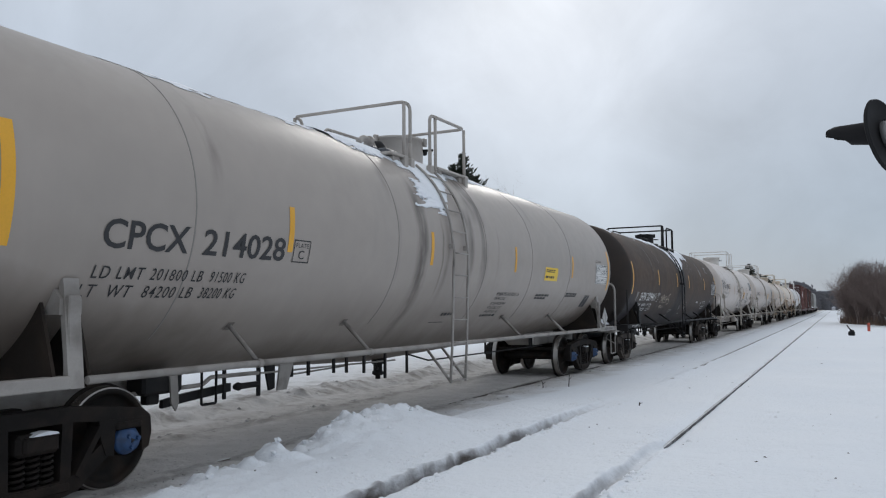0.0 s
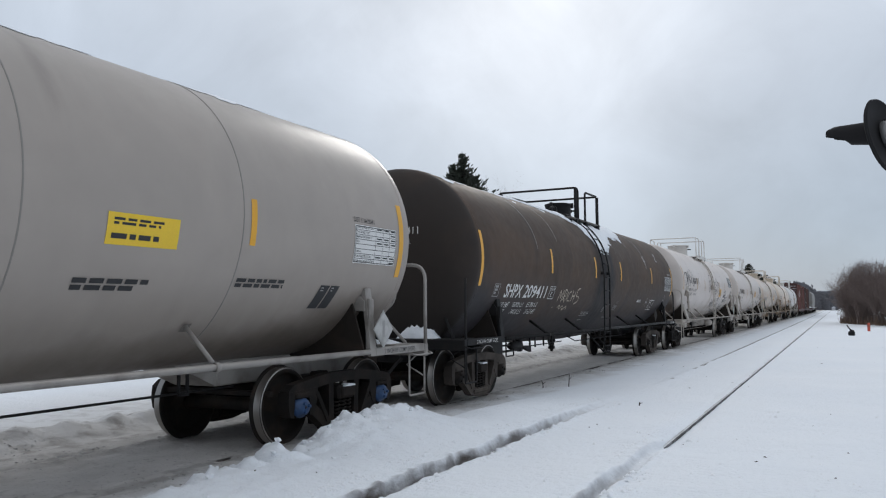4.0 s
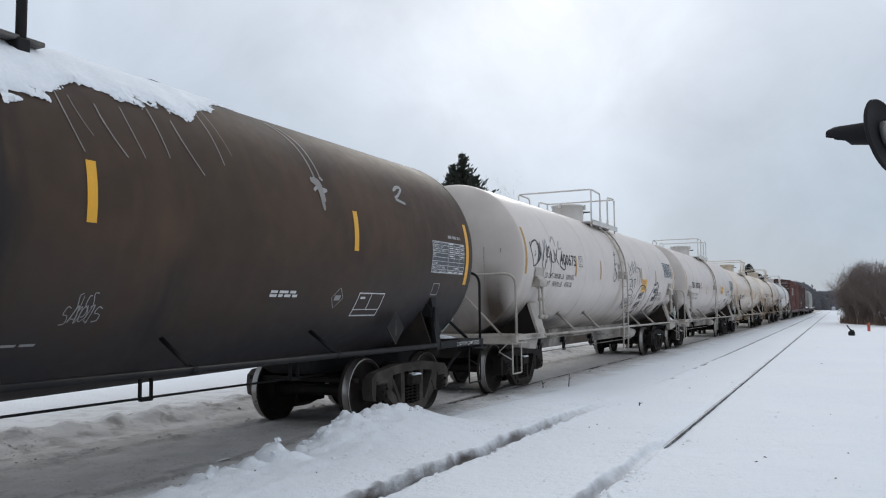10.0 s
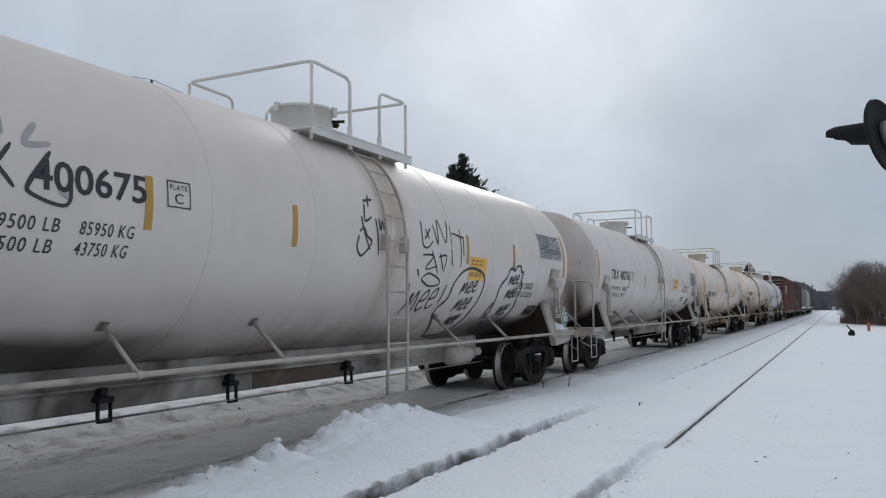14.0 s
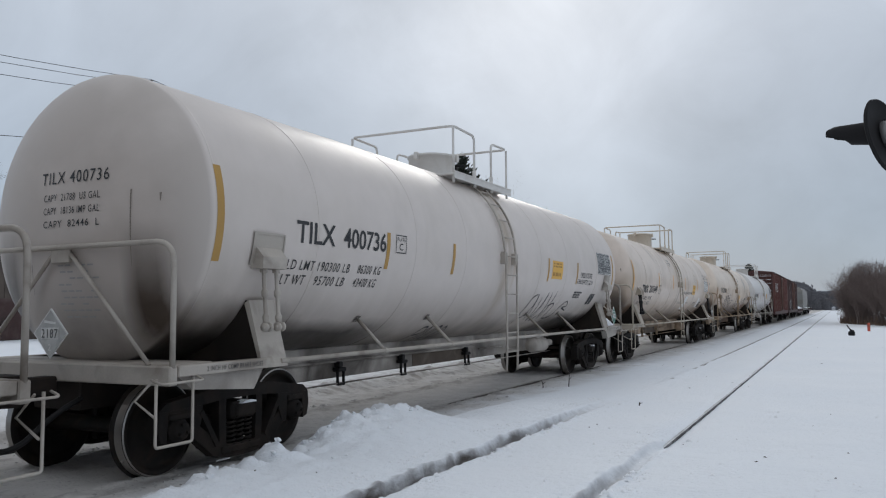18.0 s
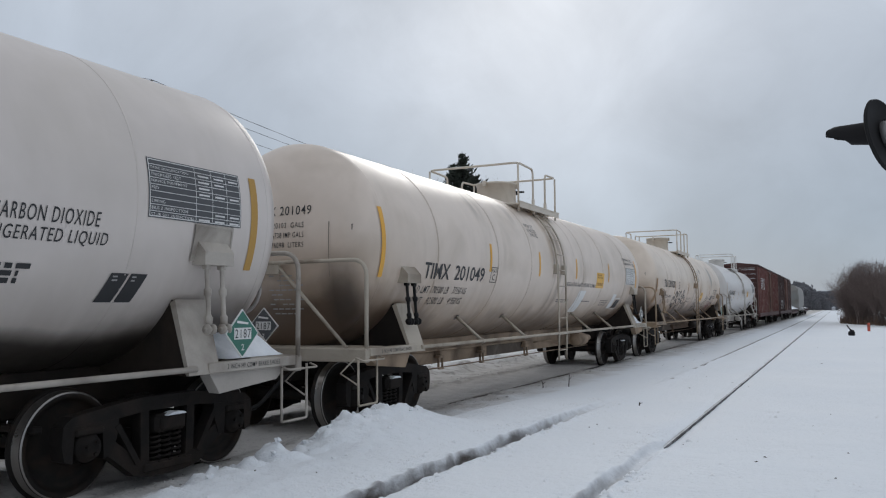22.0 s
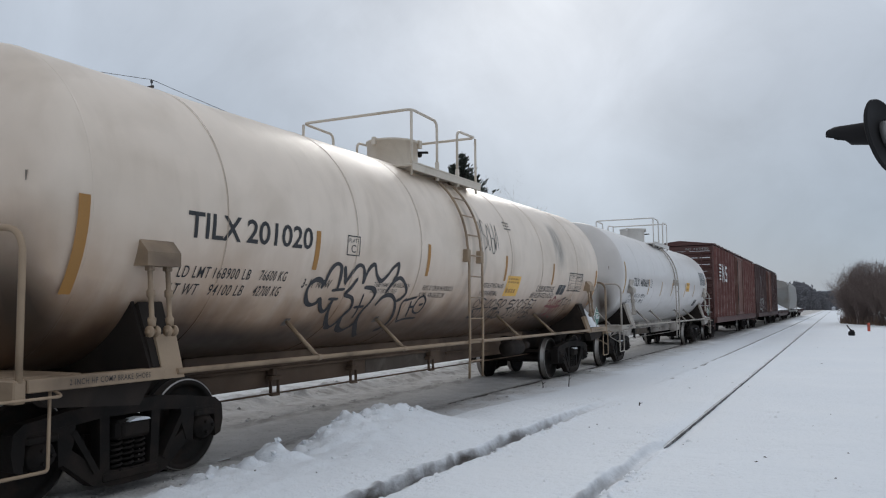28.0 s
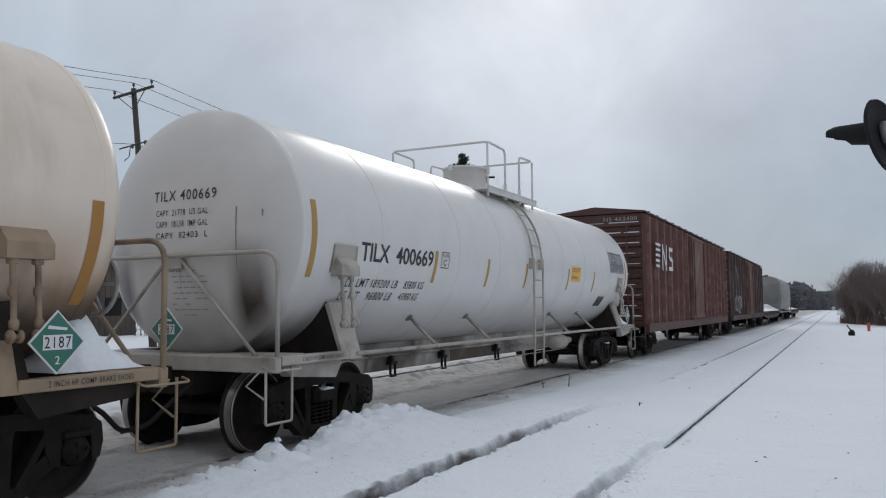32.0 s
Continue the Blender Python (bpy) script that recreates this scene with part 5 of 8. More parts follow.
        # one long plank on the black car, two short ones either side of the manway on the grey car
        for a, b in (((ya - 0.45, yd + 0.20),) if black else ((ya - 0.42, ya + 0.06), (yc2 + 0.24, yd + 0.12))):
            f = Form().box(q * 0.70, q * 1.03, a, b, zp - 0.06, zp - 0.02, 0.008)
            part("walkway", f, M_PLANK if black else tpaint, car, "weathered grey walkway plank" if black else "")
            for y in (a + 0.18, b - 0.22):
                f = Form().box(q * 0.90, q * 0.98, y - 0.05, y + 0.05, zc + math.sqrt(r * r - 0.94 ** 2) - 0.03, zp - 0.062, 0.006)
                part("walkway_foot", f, M_BLACK_F if black else tpaint, car)
        if not black:
            part("railing_post", Form().tube([(q * 1.0, yc2 + 0.19, zp - 0.16), (q * 1.0, yc2 + 0.19, rail_z)], 0.027, 8), tpaint, car)
        for y in (ya, yb, yc2, yd):
            part("post_foot", Form().box(q * 0.96, q * 1.05, y - 0.055, y + 0.055, zp - 0.24, zp - 0.04, 0.01), M_BLACK_F if black else tpaint, car)
    if not sill:
        top_ = zc + r
        line = rounded([(0.5, ya + 0.02, top_ - 0.14), (0.5, ya - 0.10, top_ + 0.02), (0.5, ya - 0.34, top_ + 0.05), (0.5, ya - 0.46, top_ - 0.04)], 0.08, 5)
        part("vent_pipe", Form().tube(line, 0.045, 9).lathe([(0.0, -0.03), (0.075, -0.03), (0.075, 0.03), (0.0, 0.03)], "y", (0.5, ya - 0.16, top_ + 0.03), 10), M_BLACK_F if black else tpaint, car)
        part("valve_block", Form().box(0.45, 0.85, ya - 0.28, ya + 0.05, top_ - 0.26, top_ - 0.12, 0.02).box(0.55, 0.70, ya - 0.40, ya - 0.24, top_ - 0.24, top_ - 0.10, 0.015), M_BLACK_F if black else M_DARKPANEL, car)
    for c, e in ((ya, yb), (yd, yc2)):
        line = rounded([(1.0, e, zp), (1.0, e, rail_z - 0.02), (1.0, c, rail_z), (-1.0, c, rail_z), (-1.0, e, rail_z - 0.02), (-1.0, e, zp)], 0.12, 5)
        f = Form().tube(line, 0.023 if sill else 0.027, 8)
        for q in (-1, 1):
            f.tube([(q * 1.0, c, zp - 0.12), (q * 1.0, c, rail_z - 0.02)], 0.042 if black else (0.022 if sill else 0.027), 8)
            f.tube([(q * 1.0, e, zp - 0.10), (q * 1.0, e, zp + 0.2)], 0.034 if sill else 0.03, 6)
        part("top_railing", f, tpaint if not black else M_BLACK_F, car)
    dy, dr, dz = drum
    f = Form().lathe([(dr * 1.04, zc + r - 0.12), (dr, zc + r - 0.02), (dr, dz - 0.04), (dr * 1.05, dz - 0.04), (dr * 1.05, dz), (dr * 0.9, dz + 0.015), (0.0, dz + 0.02)], "z", (0, dy, 0), 36)
    for a in (20, 140, 260):
        x, y = (dr + 0.03) * math.cos(radians(a)), dy + (dr + 0.03) * math.sin(radians(a))
        f.box(x - 0.035, x + 0.035, y - 0.045, y + 0.045, dz - 0.11, dz + 0.025, 0.01)
    part("manway_housing", f, tpaint if not black else M_BLACK_F, car)
    part("valve", Form().lathe([(0.0, -0.06), (0.05, -0.06), (0.05, 0.05), (0.02, 0.07), (0.0, 0.07)], "y", (dr * 0.7, dy + dr * 0.86, dz - 0.16), 10), M_BLACK_F, car)
    part("valve_stem", Form().tube([(dr - 0.02, dy + 0.15, dz - 0.18), (dr + 0.14, dy + 0.22, dz - 0.18)], 0.022, 6), M_BLACK_F, car)
    if not sill:
        for y, hh, rr in ((dy - 0.75, 0.22, 0.12), (dy - 0.55, 0.16, 0.07), (dy + 0.55, 0.18, 0.09)):
            part("valve", Form().lathe([(rr, zc + r - 0.06), (rr, zc + r + hh * 0.7), (rr * 0.6, zc + r + hh), (0.0, zc + r + hh)], "z", (0.1, y, 0), 12), M_BLACK_F, car)
    # pipework and brackets below
    low = 0.72 if not sill else 0.56
    f = Form()
    if sill:
        f.tube([(0.42, -tr + 1.2, low), (0.42, tr - 1.2, low)], 0.012, 6)
    else:
        rigging(car, black, fpaint)
        f.tube([(0.48, -0.4, 0.86), (0.48, 0.3, low), (0.48, tr - 1.4, low)], 0.014, 6)
    part("brake_pipe", f, M_BLACK_F if not sill else (sillpaint or fpaint), car)
    if sill:
        part("train_pipe", Form().tube([(0.37, -tr + 1.3, 0.86), (0.37, 0.9, 0.86)], 0.022, 6).tube([(0.40, 1.1, 0.80), (0.40, 2.3, 0.80), (0.40, 2.4, 0.74), (0.40, 3.0, 0.74)], 0.018, 6), sillpaint or fpaint, car)
        part("sill_recess", Form().box(0.322, 0.338, -1.45, 0.72, 0.64, 0.85, 0.004), M_RECESS, car, "rusted dark panel of the centre sill")
    for y in hangers:
        f = Form()
        o = 0.09 + 0.03 * math.sin(y * 7)
        x0 = 0.46 if not sill else 0.40
        for q in (-1, 1):
            f.box(x0, x0 + 0.04, y + q * o - 0.012, y + q * o + 0.012, low - 0.02, 0.98 if not sill else 0.72, 0.005)
        f.box(x0, x0 + 0.05, y - o, y + o, low - 0.03, low - 0.005)
        if sill:
            f.box(x0 - 0.05, x0 + 0.06, y - o - 0.02, y + o + 0.02, 0.72, 0.775, 0.01)
            f.box(x0 - 0.05, x0 + 0.05, y - 0.06, y + 0.02, 0.775, 0.86, 0.01)
        part("pipe_hanger", f, (sillpaint or fpaint) if sill and fpaint in (M_CREAM_G, M_CREAM_F) else M_BLACK_F, car)
    if sill:
        f = Form().lathe([(0.0, -0.42), (0.12, -0.40), (0.15, -0.34), (0.15, 0.34), (0.12, 0.40), (0.0, 0.42)], "y", (0.75, 3.42, 0.78), 18)
        f.lathe([(0.0, -0.14), (0.075, -0.14), (0.075, 0.14), (0.0, 0.14)], "y", (0.72, 4.18, 0.80), 14)
        f.tube(rounded([(0.72, 3.8, 0.84), (0.72, 4.05, 0.90), (0.60, 4.4, 0.76)], 0.05), 0.02, 6)
        f.box(0.55, 0.80, 3.28, 3.52, 0.88, 1.02, 0.01)
        part("air_reservoir", f, M_SADDLE if sillpaint is M_SILL_C else (sillpaint or fpaint), car, "brake air reservoir")
    f = Form().box(-0.9, 0.9, tr - 1.28, tr - 1.2, 0.60, 0.66, 0.01)
    part("brake_rod", f, M_TRUCK, car)
    if not sill:
        f = Form().lathe([(0.10, zc - r), (0.10, 0.74), (0.07, 0.72), (0.07, 0.63), (0.09, 0.61), (0.09, 0.57), (0.04, 0.55), (0.04, 0.50), (0.0, 0.50)], "z", (0.2, ladder - 0.1, 0), 14)
        f.tube(rounded([(0.2, ladder - 0.1, 0.68), (0.3, ladder - 0.28, 0.66), (0.3, ladder - 0.36, 0.80)], 0.06), 0.018, 6)
        part("outlet_valve", f, M_BLACK_F, car)
    truck(car, -tr, blue is True, black)
    truck(car, tr, blue is True, black)
    return car, k, head_y


def letter_part(car, rows, mat, k, name="lettering", lean=0.0):
    f = Form()
    for s, y0, y1, z0, z1 in rows:
        k.stencil(f, s, y0, y1, z0, z1, 0.005, lean)
    return part(name, f, mat, car)


def stripes(car, k, spots, mat, w=0.085):
    for y, z0, z1 in spots:
        part("reflective_stripe", k.patch(Form(), y - w / 2, y + w / 2, z0, z1, 0.004), mat, car, "yellow reflective stripe")


def bars(k, form, y0, y1, z0, z1, rows, seed=0, off=0.006, fill=0.72):
    """Lines of small print that cannot be read, as plain bars."""
    rnd = random.Random(seed)
    step = (z1 - z0) / rows
    for i in range(rows):
        y, top = y0, z1 - i * step
        end = y0 + (y1 - y0) * rnd.uniform(0.72, 1.0)
        while y < end - 0.02:
            w = min(rnd.uniform(0.05, 0.16), end - y)
            k.patch(form, y, y + w, top - step * fill, top, off)
            y += w + 0.03
    return form


def data_panel(car, k, y0, y1, z0, z1, dark, seed, rows=8, ground=True):
    """Stencilled table of test dates: ruled box with rows of small print."""
    ink, paper = (M_CHALK, M_DARKPANEL) if dark else (M_INK, M_PANEL)
    p = part("data_panel", k.patch(Form(), y0, y1, z0, z1, 0.004) if ground else k.border(Form(), y0, y1, z0, z1, 0.008, 0.005), paper if ground else ink, car)
    f = Form()
    k.border(f, y0 + 0.01, y1 - 0.01, z0 + 0.01, z1 - 0.01, 0.008, 0.006)
    step = (z1 - z0) / rows
    for i in range(1, rows):
        k.patch(f, y0 + 0.01, y1 - 0.01, z0 + i * step - 0.003, z0 + i * step + 0.003, 0.006)
    for u in (0.48, 0.66, 0.83):
        k.patch(f, y0 + (y1 - y0) * u - 0.003, y0 + (y1 - y0) * u + 0.003, z0 + 0.01, z1 - 0.01, 0.006)
    rnd = random.Random(seed)
    words = ["STUB SILL INSPECTION", "88.B.2 INSPECTION", "LINING", "", "PRD", "SERVICE EQUIPMENT", "THICKNESS TEST", "TANK QUALIFICATION", ""]
    for i in range(rows):
        w = words[i] if i < len(words) else ""
        if w:
            k.stencil(f, w, y0 + (y1 - y0) * 0.025, y0 + (y1 - y0) * (0.03 + 0.42 * len(w) / 20), z0 + (i + 0.26) * step, z0 + (i + 0.74) * step, 0.007)
            for a, b in ((0.51, 0.63), (0.69, 0.80), (0.86, 0.97)):
                if rnd.random() < 0.85 and w != "LINING":
                    k.patch(f, y0 + (y1 - y0) * a, y0 + (y1 - y0) * b, z0 + (i + 0.36) * step, z0 + (i + 0.64) * step, 0.007)
    part("lettering", f, ink, p)


def badge_box(car, k, y0, y1, z0, z1, ink, word="C"):
    """Ruled square with the clearance letter."""
    f = k.border(Form(), y0, y1, z0, z1, 0.012)
    m, q = (y0 + y1) / 2, z1 - z0
    k.stencil(f, word, m - 0.05, m + 0.05, z0 + q * 0.16, z0 + q * 0.54)
    k.stencil(f, "PLATE", y0 + 0.035, y1 - 0.035, z0 + q * 0.66, z0 + q * 0.86)
    part("lettering", f, ink, car)


def twin_box(car, k, y0, y1, z0, z1, seed):
    """Pair of small dark service stencils in a pale rule."""
    m = (y0 + y1) / 2
    f = k.patch(Form(), y0, m - 0.012, z0, z1, 0.005, 0.07)
    k.patch(f, m + 0.012, y1, z0, z1, 0.005, 0.07)
    p = part("service_stencil", f, M_INK, car)
    bars(k, (f := Form()), y0 + 0.09, m - 0.04, z1 - 0.08, z1 - 0.02, 2, seed, 0.008, 0.45)
    part("lettering", bars(k, f, m + 0.10, y1 - 0.04, z1 - 0.08, z1 - 0.02, 2, seed + 1, 0.008, 0.45), M_CHALKDIM, p)


def sign(car, k, y0, y1, z0, z1, mat, seed):
    """Yellow emergency sign; its small print and numbers are bars."""
    p = part("warning_sign", k.patch(Form(), y0, y1, z0, z1, 0.004), mat, car, "yellow emergency sign with dark print")
    f = bars(k, Form(), y0 + 0.06, y1 - 0.04, z1 - (z1 - z0) * 0.42, z1 - 0.04, 2, seed, 0.006, 0.6)
    bars(k, f, y0 + 0.05, y1 - 0.04, z0 + 0.04, z0 + (z1 - z0) * 0.36, 1, seed + 5, 0.006, 0.8)
    part("lettering", f, M_INK if mat is M_SIGNY else M_SIGNINK, p)


def head_writing(car, head_y, end, rows, mat, name="lettering"):
    """Lines on a dished tank head; x runs to the eye's right at the leading end."""
    f = Form()
    for s, x0, x1, z0, z1 in rows:
        if s is None:
            f.add([(x, end * (head_y(x, z) + 0.008), z) for x, z in ((x0, z0), (x1, z0), (x1, z1), (x0, z1))], [(0, 1, 2, 3)])
            continue
        v, q, _ = letters(s)
        pts = []
        for a, b in v:
            x, z = x0 + a * (x1 - x0), z0 + b * (z1 - z0)
            pts.append((x, end * (head_y(x, z) + 0.006), z))
        f.add(pts, q)
    part(name, f, mat, car)


TAGS = ([(0, 1), (0.05, 0), (0.75, 0.95), (0.8, 0)], [(0.8, 0.9), (0.2, 1), (0, 0.6), (0.7, 0.45), (0.8, 0.1), (0.05, 0)], [(0.4, 1), (0.05, 0.6), (0.3, 0.02), (0.85, 0.4), (0.45, 1.0)],
        [(0, 0.9), (0.5, 1), (0.45, 0.4), (0.4, 0)], [(0.85, 1), (0.1, 0.9), (0.5, 0.5), (0.1, 0.05), (0.95, 0)], [(0, 0), (0.4, 1), (0.8, 0.05)], [(0.1, 1), (0.1, 0.1), (0.6, 0), (0.85, 0.35), (0.5, 0.55), (0.15, 0.5)])


def scrawl(k, form, y0, y1, z0, z1, n, width, seed, wild=0.5):
    """Hand-sprayed letter-like strokes that fill a box, but no words."""
    rnd = random.Random(seed)
    step = (y1 - y0) / n
    for i in range(n):
        a, wd = y0 + i * step, step * rnd.uniform(0.85, 1.2)
        lo, hi = z0 + (z1 - z0) * rnd.uniform(0, 0.15), z1 - (z1 - z0) * rnd.uniform(0, 0.15)
        pts = [(a + wd * (u + rnd.uniform(-0.07, 0.07) + 0.12 * v), lo + (hi - lo) * (v + rnd.uniform(-0.06, 0.06))) for u, v in rnd.choice(TAGS)]
        k.stroke(form, pts, width * rnd.uniform(0.7, 1.1), 0.004 + 0.0006 * i)
    return form


FLAT = Flat(1.502)
CO2 = dict(r=1.49, zc=2.52, dish=0.92, half=7.36, depth=0.46, post=7.86, tr=6.46, seams=(-5.7, -3.4, -1.75, 1.7, 3.35, 5.65), braces=(-4.25, -2.3, 1.95, 3.9), hangers=(-3.68, -1.91, 0.5), ladder=-0.06, drum=(-0.05, 0.43, 4.39))

# first car: grey insulated tank
GREY_Y = -34.1
g_car, k, hy = tank_car("grey insulated tank car with snow round its top platform", GREY_Y, 1.54, 2.52, 8.12, 0.44, 8.77, 7.38, M_GREY, M_GREY_F, M_SEAM, sill=False,
                        ladder=-0.76, rail=(-1.42, -1.23, -0.59, 0.68), rail_z=4.66, drum=(0.06, 0.47, 4.44),
                        seams=(-6.2, -2.52, 0.37, 2.55, 4.9), braces=(-5.25, -3.15, 2.05, 4.6), hangers=(2.8, 5.2), blue=True, sag=(-0.9, 0.21, 6.5))
letter_part(g_car, [("CPCX", -7.18, -6.25, 2.09, 2.33), ("214028", -6.07, -4.88, 2.09, 2.33)], M_INK, k)
letter_part(g_car, [("LD LMT", -7.20, -6.68, 1.85, 1.95), ("201800 LB", -6.60, -5.98, 1.85, 1.95), ("91500 KG", -5.88, -5.40, 1.85, 1.95),
                    ("LT  WT", -7.27, -6.75, 1.70, 1.80), ("84200 LB", -6.62, -6.04, 1.70, 1.80), ("38200 KG", -5.94, -5.46, 1.70, 1.80)], M_INK, k, lean=0.11)
badge_box(g_car, k, -4.74, -4.45, 2.09, 2.33, M_INK)
stripes(g_car, k, [(-4.80, 2.19, 2.67), (-1.55, 2.20, 2.67), (1.70, 2.22, 2.67), (5.05, 2.22, 2.68)], M_YELLOW)
stripes(g_car, k, [(-8.02, 2.05, 2.95), (7.99, 2.0, 2.95)], M_YELLOW, 0.11)
sign(g_car, k, 3.30, 4.07, 2.12, 2.38, M_SIGNY, 3)
letter_part(g_car, [("MAXIMUM OPERATING PRESSURE FOR", 1.15, 2.20, 1.80, 1.86), ("HEATER COILS", 1.13, 1.62, 1.73, 1.78), ("EXTERIOR HEATER PIPES", 1.09, 1.75, 1.64, 1.69),
                    ("NO INLET OR OUTLET", 1.06, 1.66, 1.57, 1.62), ("PIPE CAPS REQUIRED", 1.04, 1.62, 1.50, 1.55)], M_INK, k, lean=0.15)
part("lettering", bars(k, bars(k, Form(), 0.98, 1.8, 1.43, 1.48, 1, 4), 3.1, 3.95, 1.74, 1.85, 2, 5), M_INK, g_car)
part("lettering", bars(k, Form(), 4.95, 5.75, 1.80, 1.90, 2, 6), M_INK, g_car)
part("lettering", bars(k, bars(k, Form(), -0.55, 0.0, 1.46, 1.52, 1, 4), -0.75, -0.2, 1.30, 1.38, 2, 5), M_INK, g_car)
twin_box(g_car, k, 6.32, 6.70, 1.60, 1.86, 1)
data_panel(g_car, k, 6.88, 7.85, 2.14, 2.60, False, 2, 8, True)
letter_part(g_car, [("DOT 111A100W1", 6.86, 7.32, 2.63, 2.69)], M_INK, k)
diamond(g_car, "placard", (1.56, 7.50, 1.33), "x", M_STEELPL, "", 0.235, "bare aluminium placard holder")
letter_part(g_car, [("2 INCH HF COMP SHOES", 7.62, 8.42, 1.02, 1.08)], M_INK, FLAT, "stencil")
def edge_at(stops, y):
    """The lower edge of a snow cover, in degrees from the top, at y."""
    for (y0, a0), (y1, a1) in zip(stops, stops[1:]):
        if y0 <= y <= y1:
            return a0 + (a1 - a0) * (y - y0) / (y1 - y0)
    return stops[0][1] if y < stops[0][0] else stops[-1][1]


def ragged(y, a):
    return 0.42 * noise.noise((y * 2.4, a * 0.09, 0.0)) + 0.30 * noise.noise((y * 6, a * 0.24, 4.0)) + 0.20 * noise.noise((y * 16, a * 0.5, 1.0)) + 0.10 * noise.noise((y * 34, a * 1.1, 2.0))


def grey_snow(y, a):
    """Wind-feathered patch beside the ladder and a thin cover round the platform."""
    low = edge_at(((-3.0, 36), (-1.9, 42), (-1.40, 47), (-1.30, 70), (-0.93, 73), (-0.72, 63), (-0.55, 54), (-0.23, 45), (0.3, 39), (0.62, 42), (0.9, 37), (2.0, 30)), y)
    body = (low - a) * 0.075 - 0.15 + 0.8 * ragged(y, a)
    feather = min((y + 1.66) * 2.4, (a - 53) * 0.10, (72.5 - a) * 0.10, 0.5) + 0.75 * noise.noise((y * 1.8, a * 0.42, 3.0)) + 0.35 * noise.noise((y * 5.0, a * 0.9, 6.0))
    return max(body, feather if y < -1.0 else -1.0)


snow_on_tank(g_car, 1.54, 2.52, -3.0, 2.0, grey_snow, thick=0.035, hi=76, cell=0.016)
snow_on_tank(g_car, 1.54, 2.52, -7.9, 7.9, lambda y, a: 0.35 - abs(a) / 62 + 0.5 * noise.noise((y * 0.8, a * 0.05, 2.0)) + 0.3 * noise.noise((y * 4, a * 0.2, 2.0)), "snow_dusting", 0.02, -30, 36)
heap(g_car, -0.9, 1.2, 8.2, 8.72, 1.10, 0.16, 1.0)

# second car: black tank
BLACK_Y = -15.42
b_car, k, hy = tank_car("black tank car, brown with road dirt, snow on top", BLACK_Y, 1.545, 2.42, 8.10, 0.40, 8.60, 7.07, M_BLACK, M_BLACK_F, M_BLACK, sill=False, black=True, dish=0.80,
                        ladder=-0.67, rail=(-1.12, -0.93, -0.33, 0.78), rail_z=4.50, drum=(0.55, 0.34, 4.34), braces=(-4.7, -2.4, 2.2, 4.5), hangers=(2.6, 5.0), sag=(-0.3, 0.11, 5.5))
letter_part(b_car, [("SHPX", -6.86, -6.04, 1.77, 2.01), ("209411", -5.93, -4.70, 1.77, 2.01)], M_CHALK, k, lean=0.03)
letter_part(b_car, [("LD LMT", -6.83, -6.44, 1.60, 1.69), ("188900 LB", -6.26, -5.73, 1.60, 1.69), ("85 700 KG", -5.52, -4.95, 1.60, 1.69),
                    ("LT WT", -6.87, -6.51, 1.47, 1.56), ("74100 LB", -6.17, -5.66, 1.47, 1.56), ("33 600 KG", -5.41, -4.89, 1.47, 1.56)], M_CHALK, k, lean=0.08)
badge_box(b_car, k, -4.52, -4.20, 1.76, 2.01, M_CHALK)
f = k.border(Form(), -7.38, -7.13, 1.78, 2.0, 0.012)
part("lettering", bars(k, f, -7.34, -7.17, 1.81, 1.97, 3, 8), M_CHALKDIM, b_car)
stripes(b_car, k, [(-4.55, 2.27, 2.76), (-1.36, 2.27, 2.76), (1.04, 2.27, 2.76), (4.81, 2.28, 2.76)], M_YELLOW, 0.095)
stripes(b_car, k, [(-8.03, 1.95, 2.85), (7.96, 1.95, 2.88)], M_YELLOW, 0.10)
f = Form()
for pts in ([(-3.84, 1.72), (-3.78, 1.93), (-3.68, 1.78), (-3.6, 1.95), (-3.58, 1.70)], [(-3.5, 1.72), (-3.48, 1.95), (-3.38, 1.93), (-3.40, 1.83), (-3.5, 1.82), (-3.33, 1.70)],
            [(-3.27, 1.93), (-3.26, 1.73)], [(-3.05, 1.93), (-3.18, 1.88), (-3.17, 1.74), (-3.02, 1.73)], [(-2.93, 1.95), (-2.92, 1.70)], [(-2.93, 1.82), (-2.76, 1.84)],
            [(-2.76, 1.95), (-2.75, 1.70)], [(-2.45, 2.0), (-2.62, 1.97), (-2.60, 1.83), (-2.45, 1.82), (-2.40, 1.72), (-2.60, 1.66)],
            [(-3.62, 1.58), (-3.5, 1.63), (-3.45, 1.56), (-3.3, 1.62), (-3.22, 1.54), (-3.05, 1.61), (-2.95, 1.54)], [(-3.95, 1.60), (-3.92, 1.58)]):
    k.stroke(f, pts, 0.032)
part("graffiti", f, M_SPRAYT, b_car, "tan sprayed scrawl")
f = Form()
k.stroke(f, [(6.00, 3.17), (6.15, 3.24), (6.27, 3.24), (6.11, 3.13), (5.97, 3.06), (6.09, 3.03), (6.21, 3.01)], 0.045)
k.stroke(f, [(4.05, 2.92), (4.15, 2.97), (4.24, 2.96), (4.31, 2.95), (4.18, 2.91)], 0.04)
k.stroke(f, [(4.24, 3.10), (4.30, 3.07)], 0.04)
part("graffiti", f, M_CHALKDIM, b_car, "pale chalk scribble")
part("graffiti", scrawl(k, scrawl(k, Form(), 1.0, 1.36, 1.48, 1.64, 5, 0.012, 91), 1.08, 1.26, 1.50, 1.74, 4, 0.010, 92), M_CHALKDIM, b_car, "pale chalk scribble")
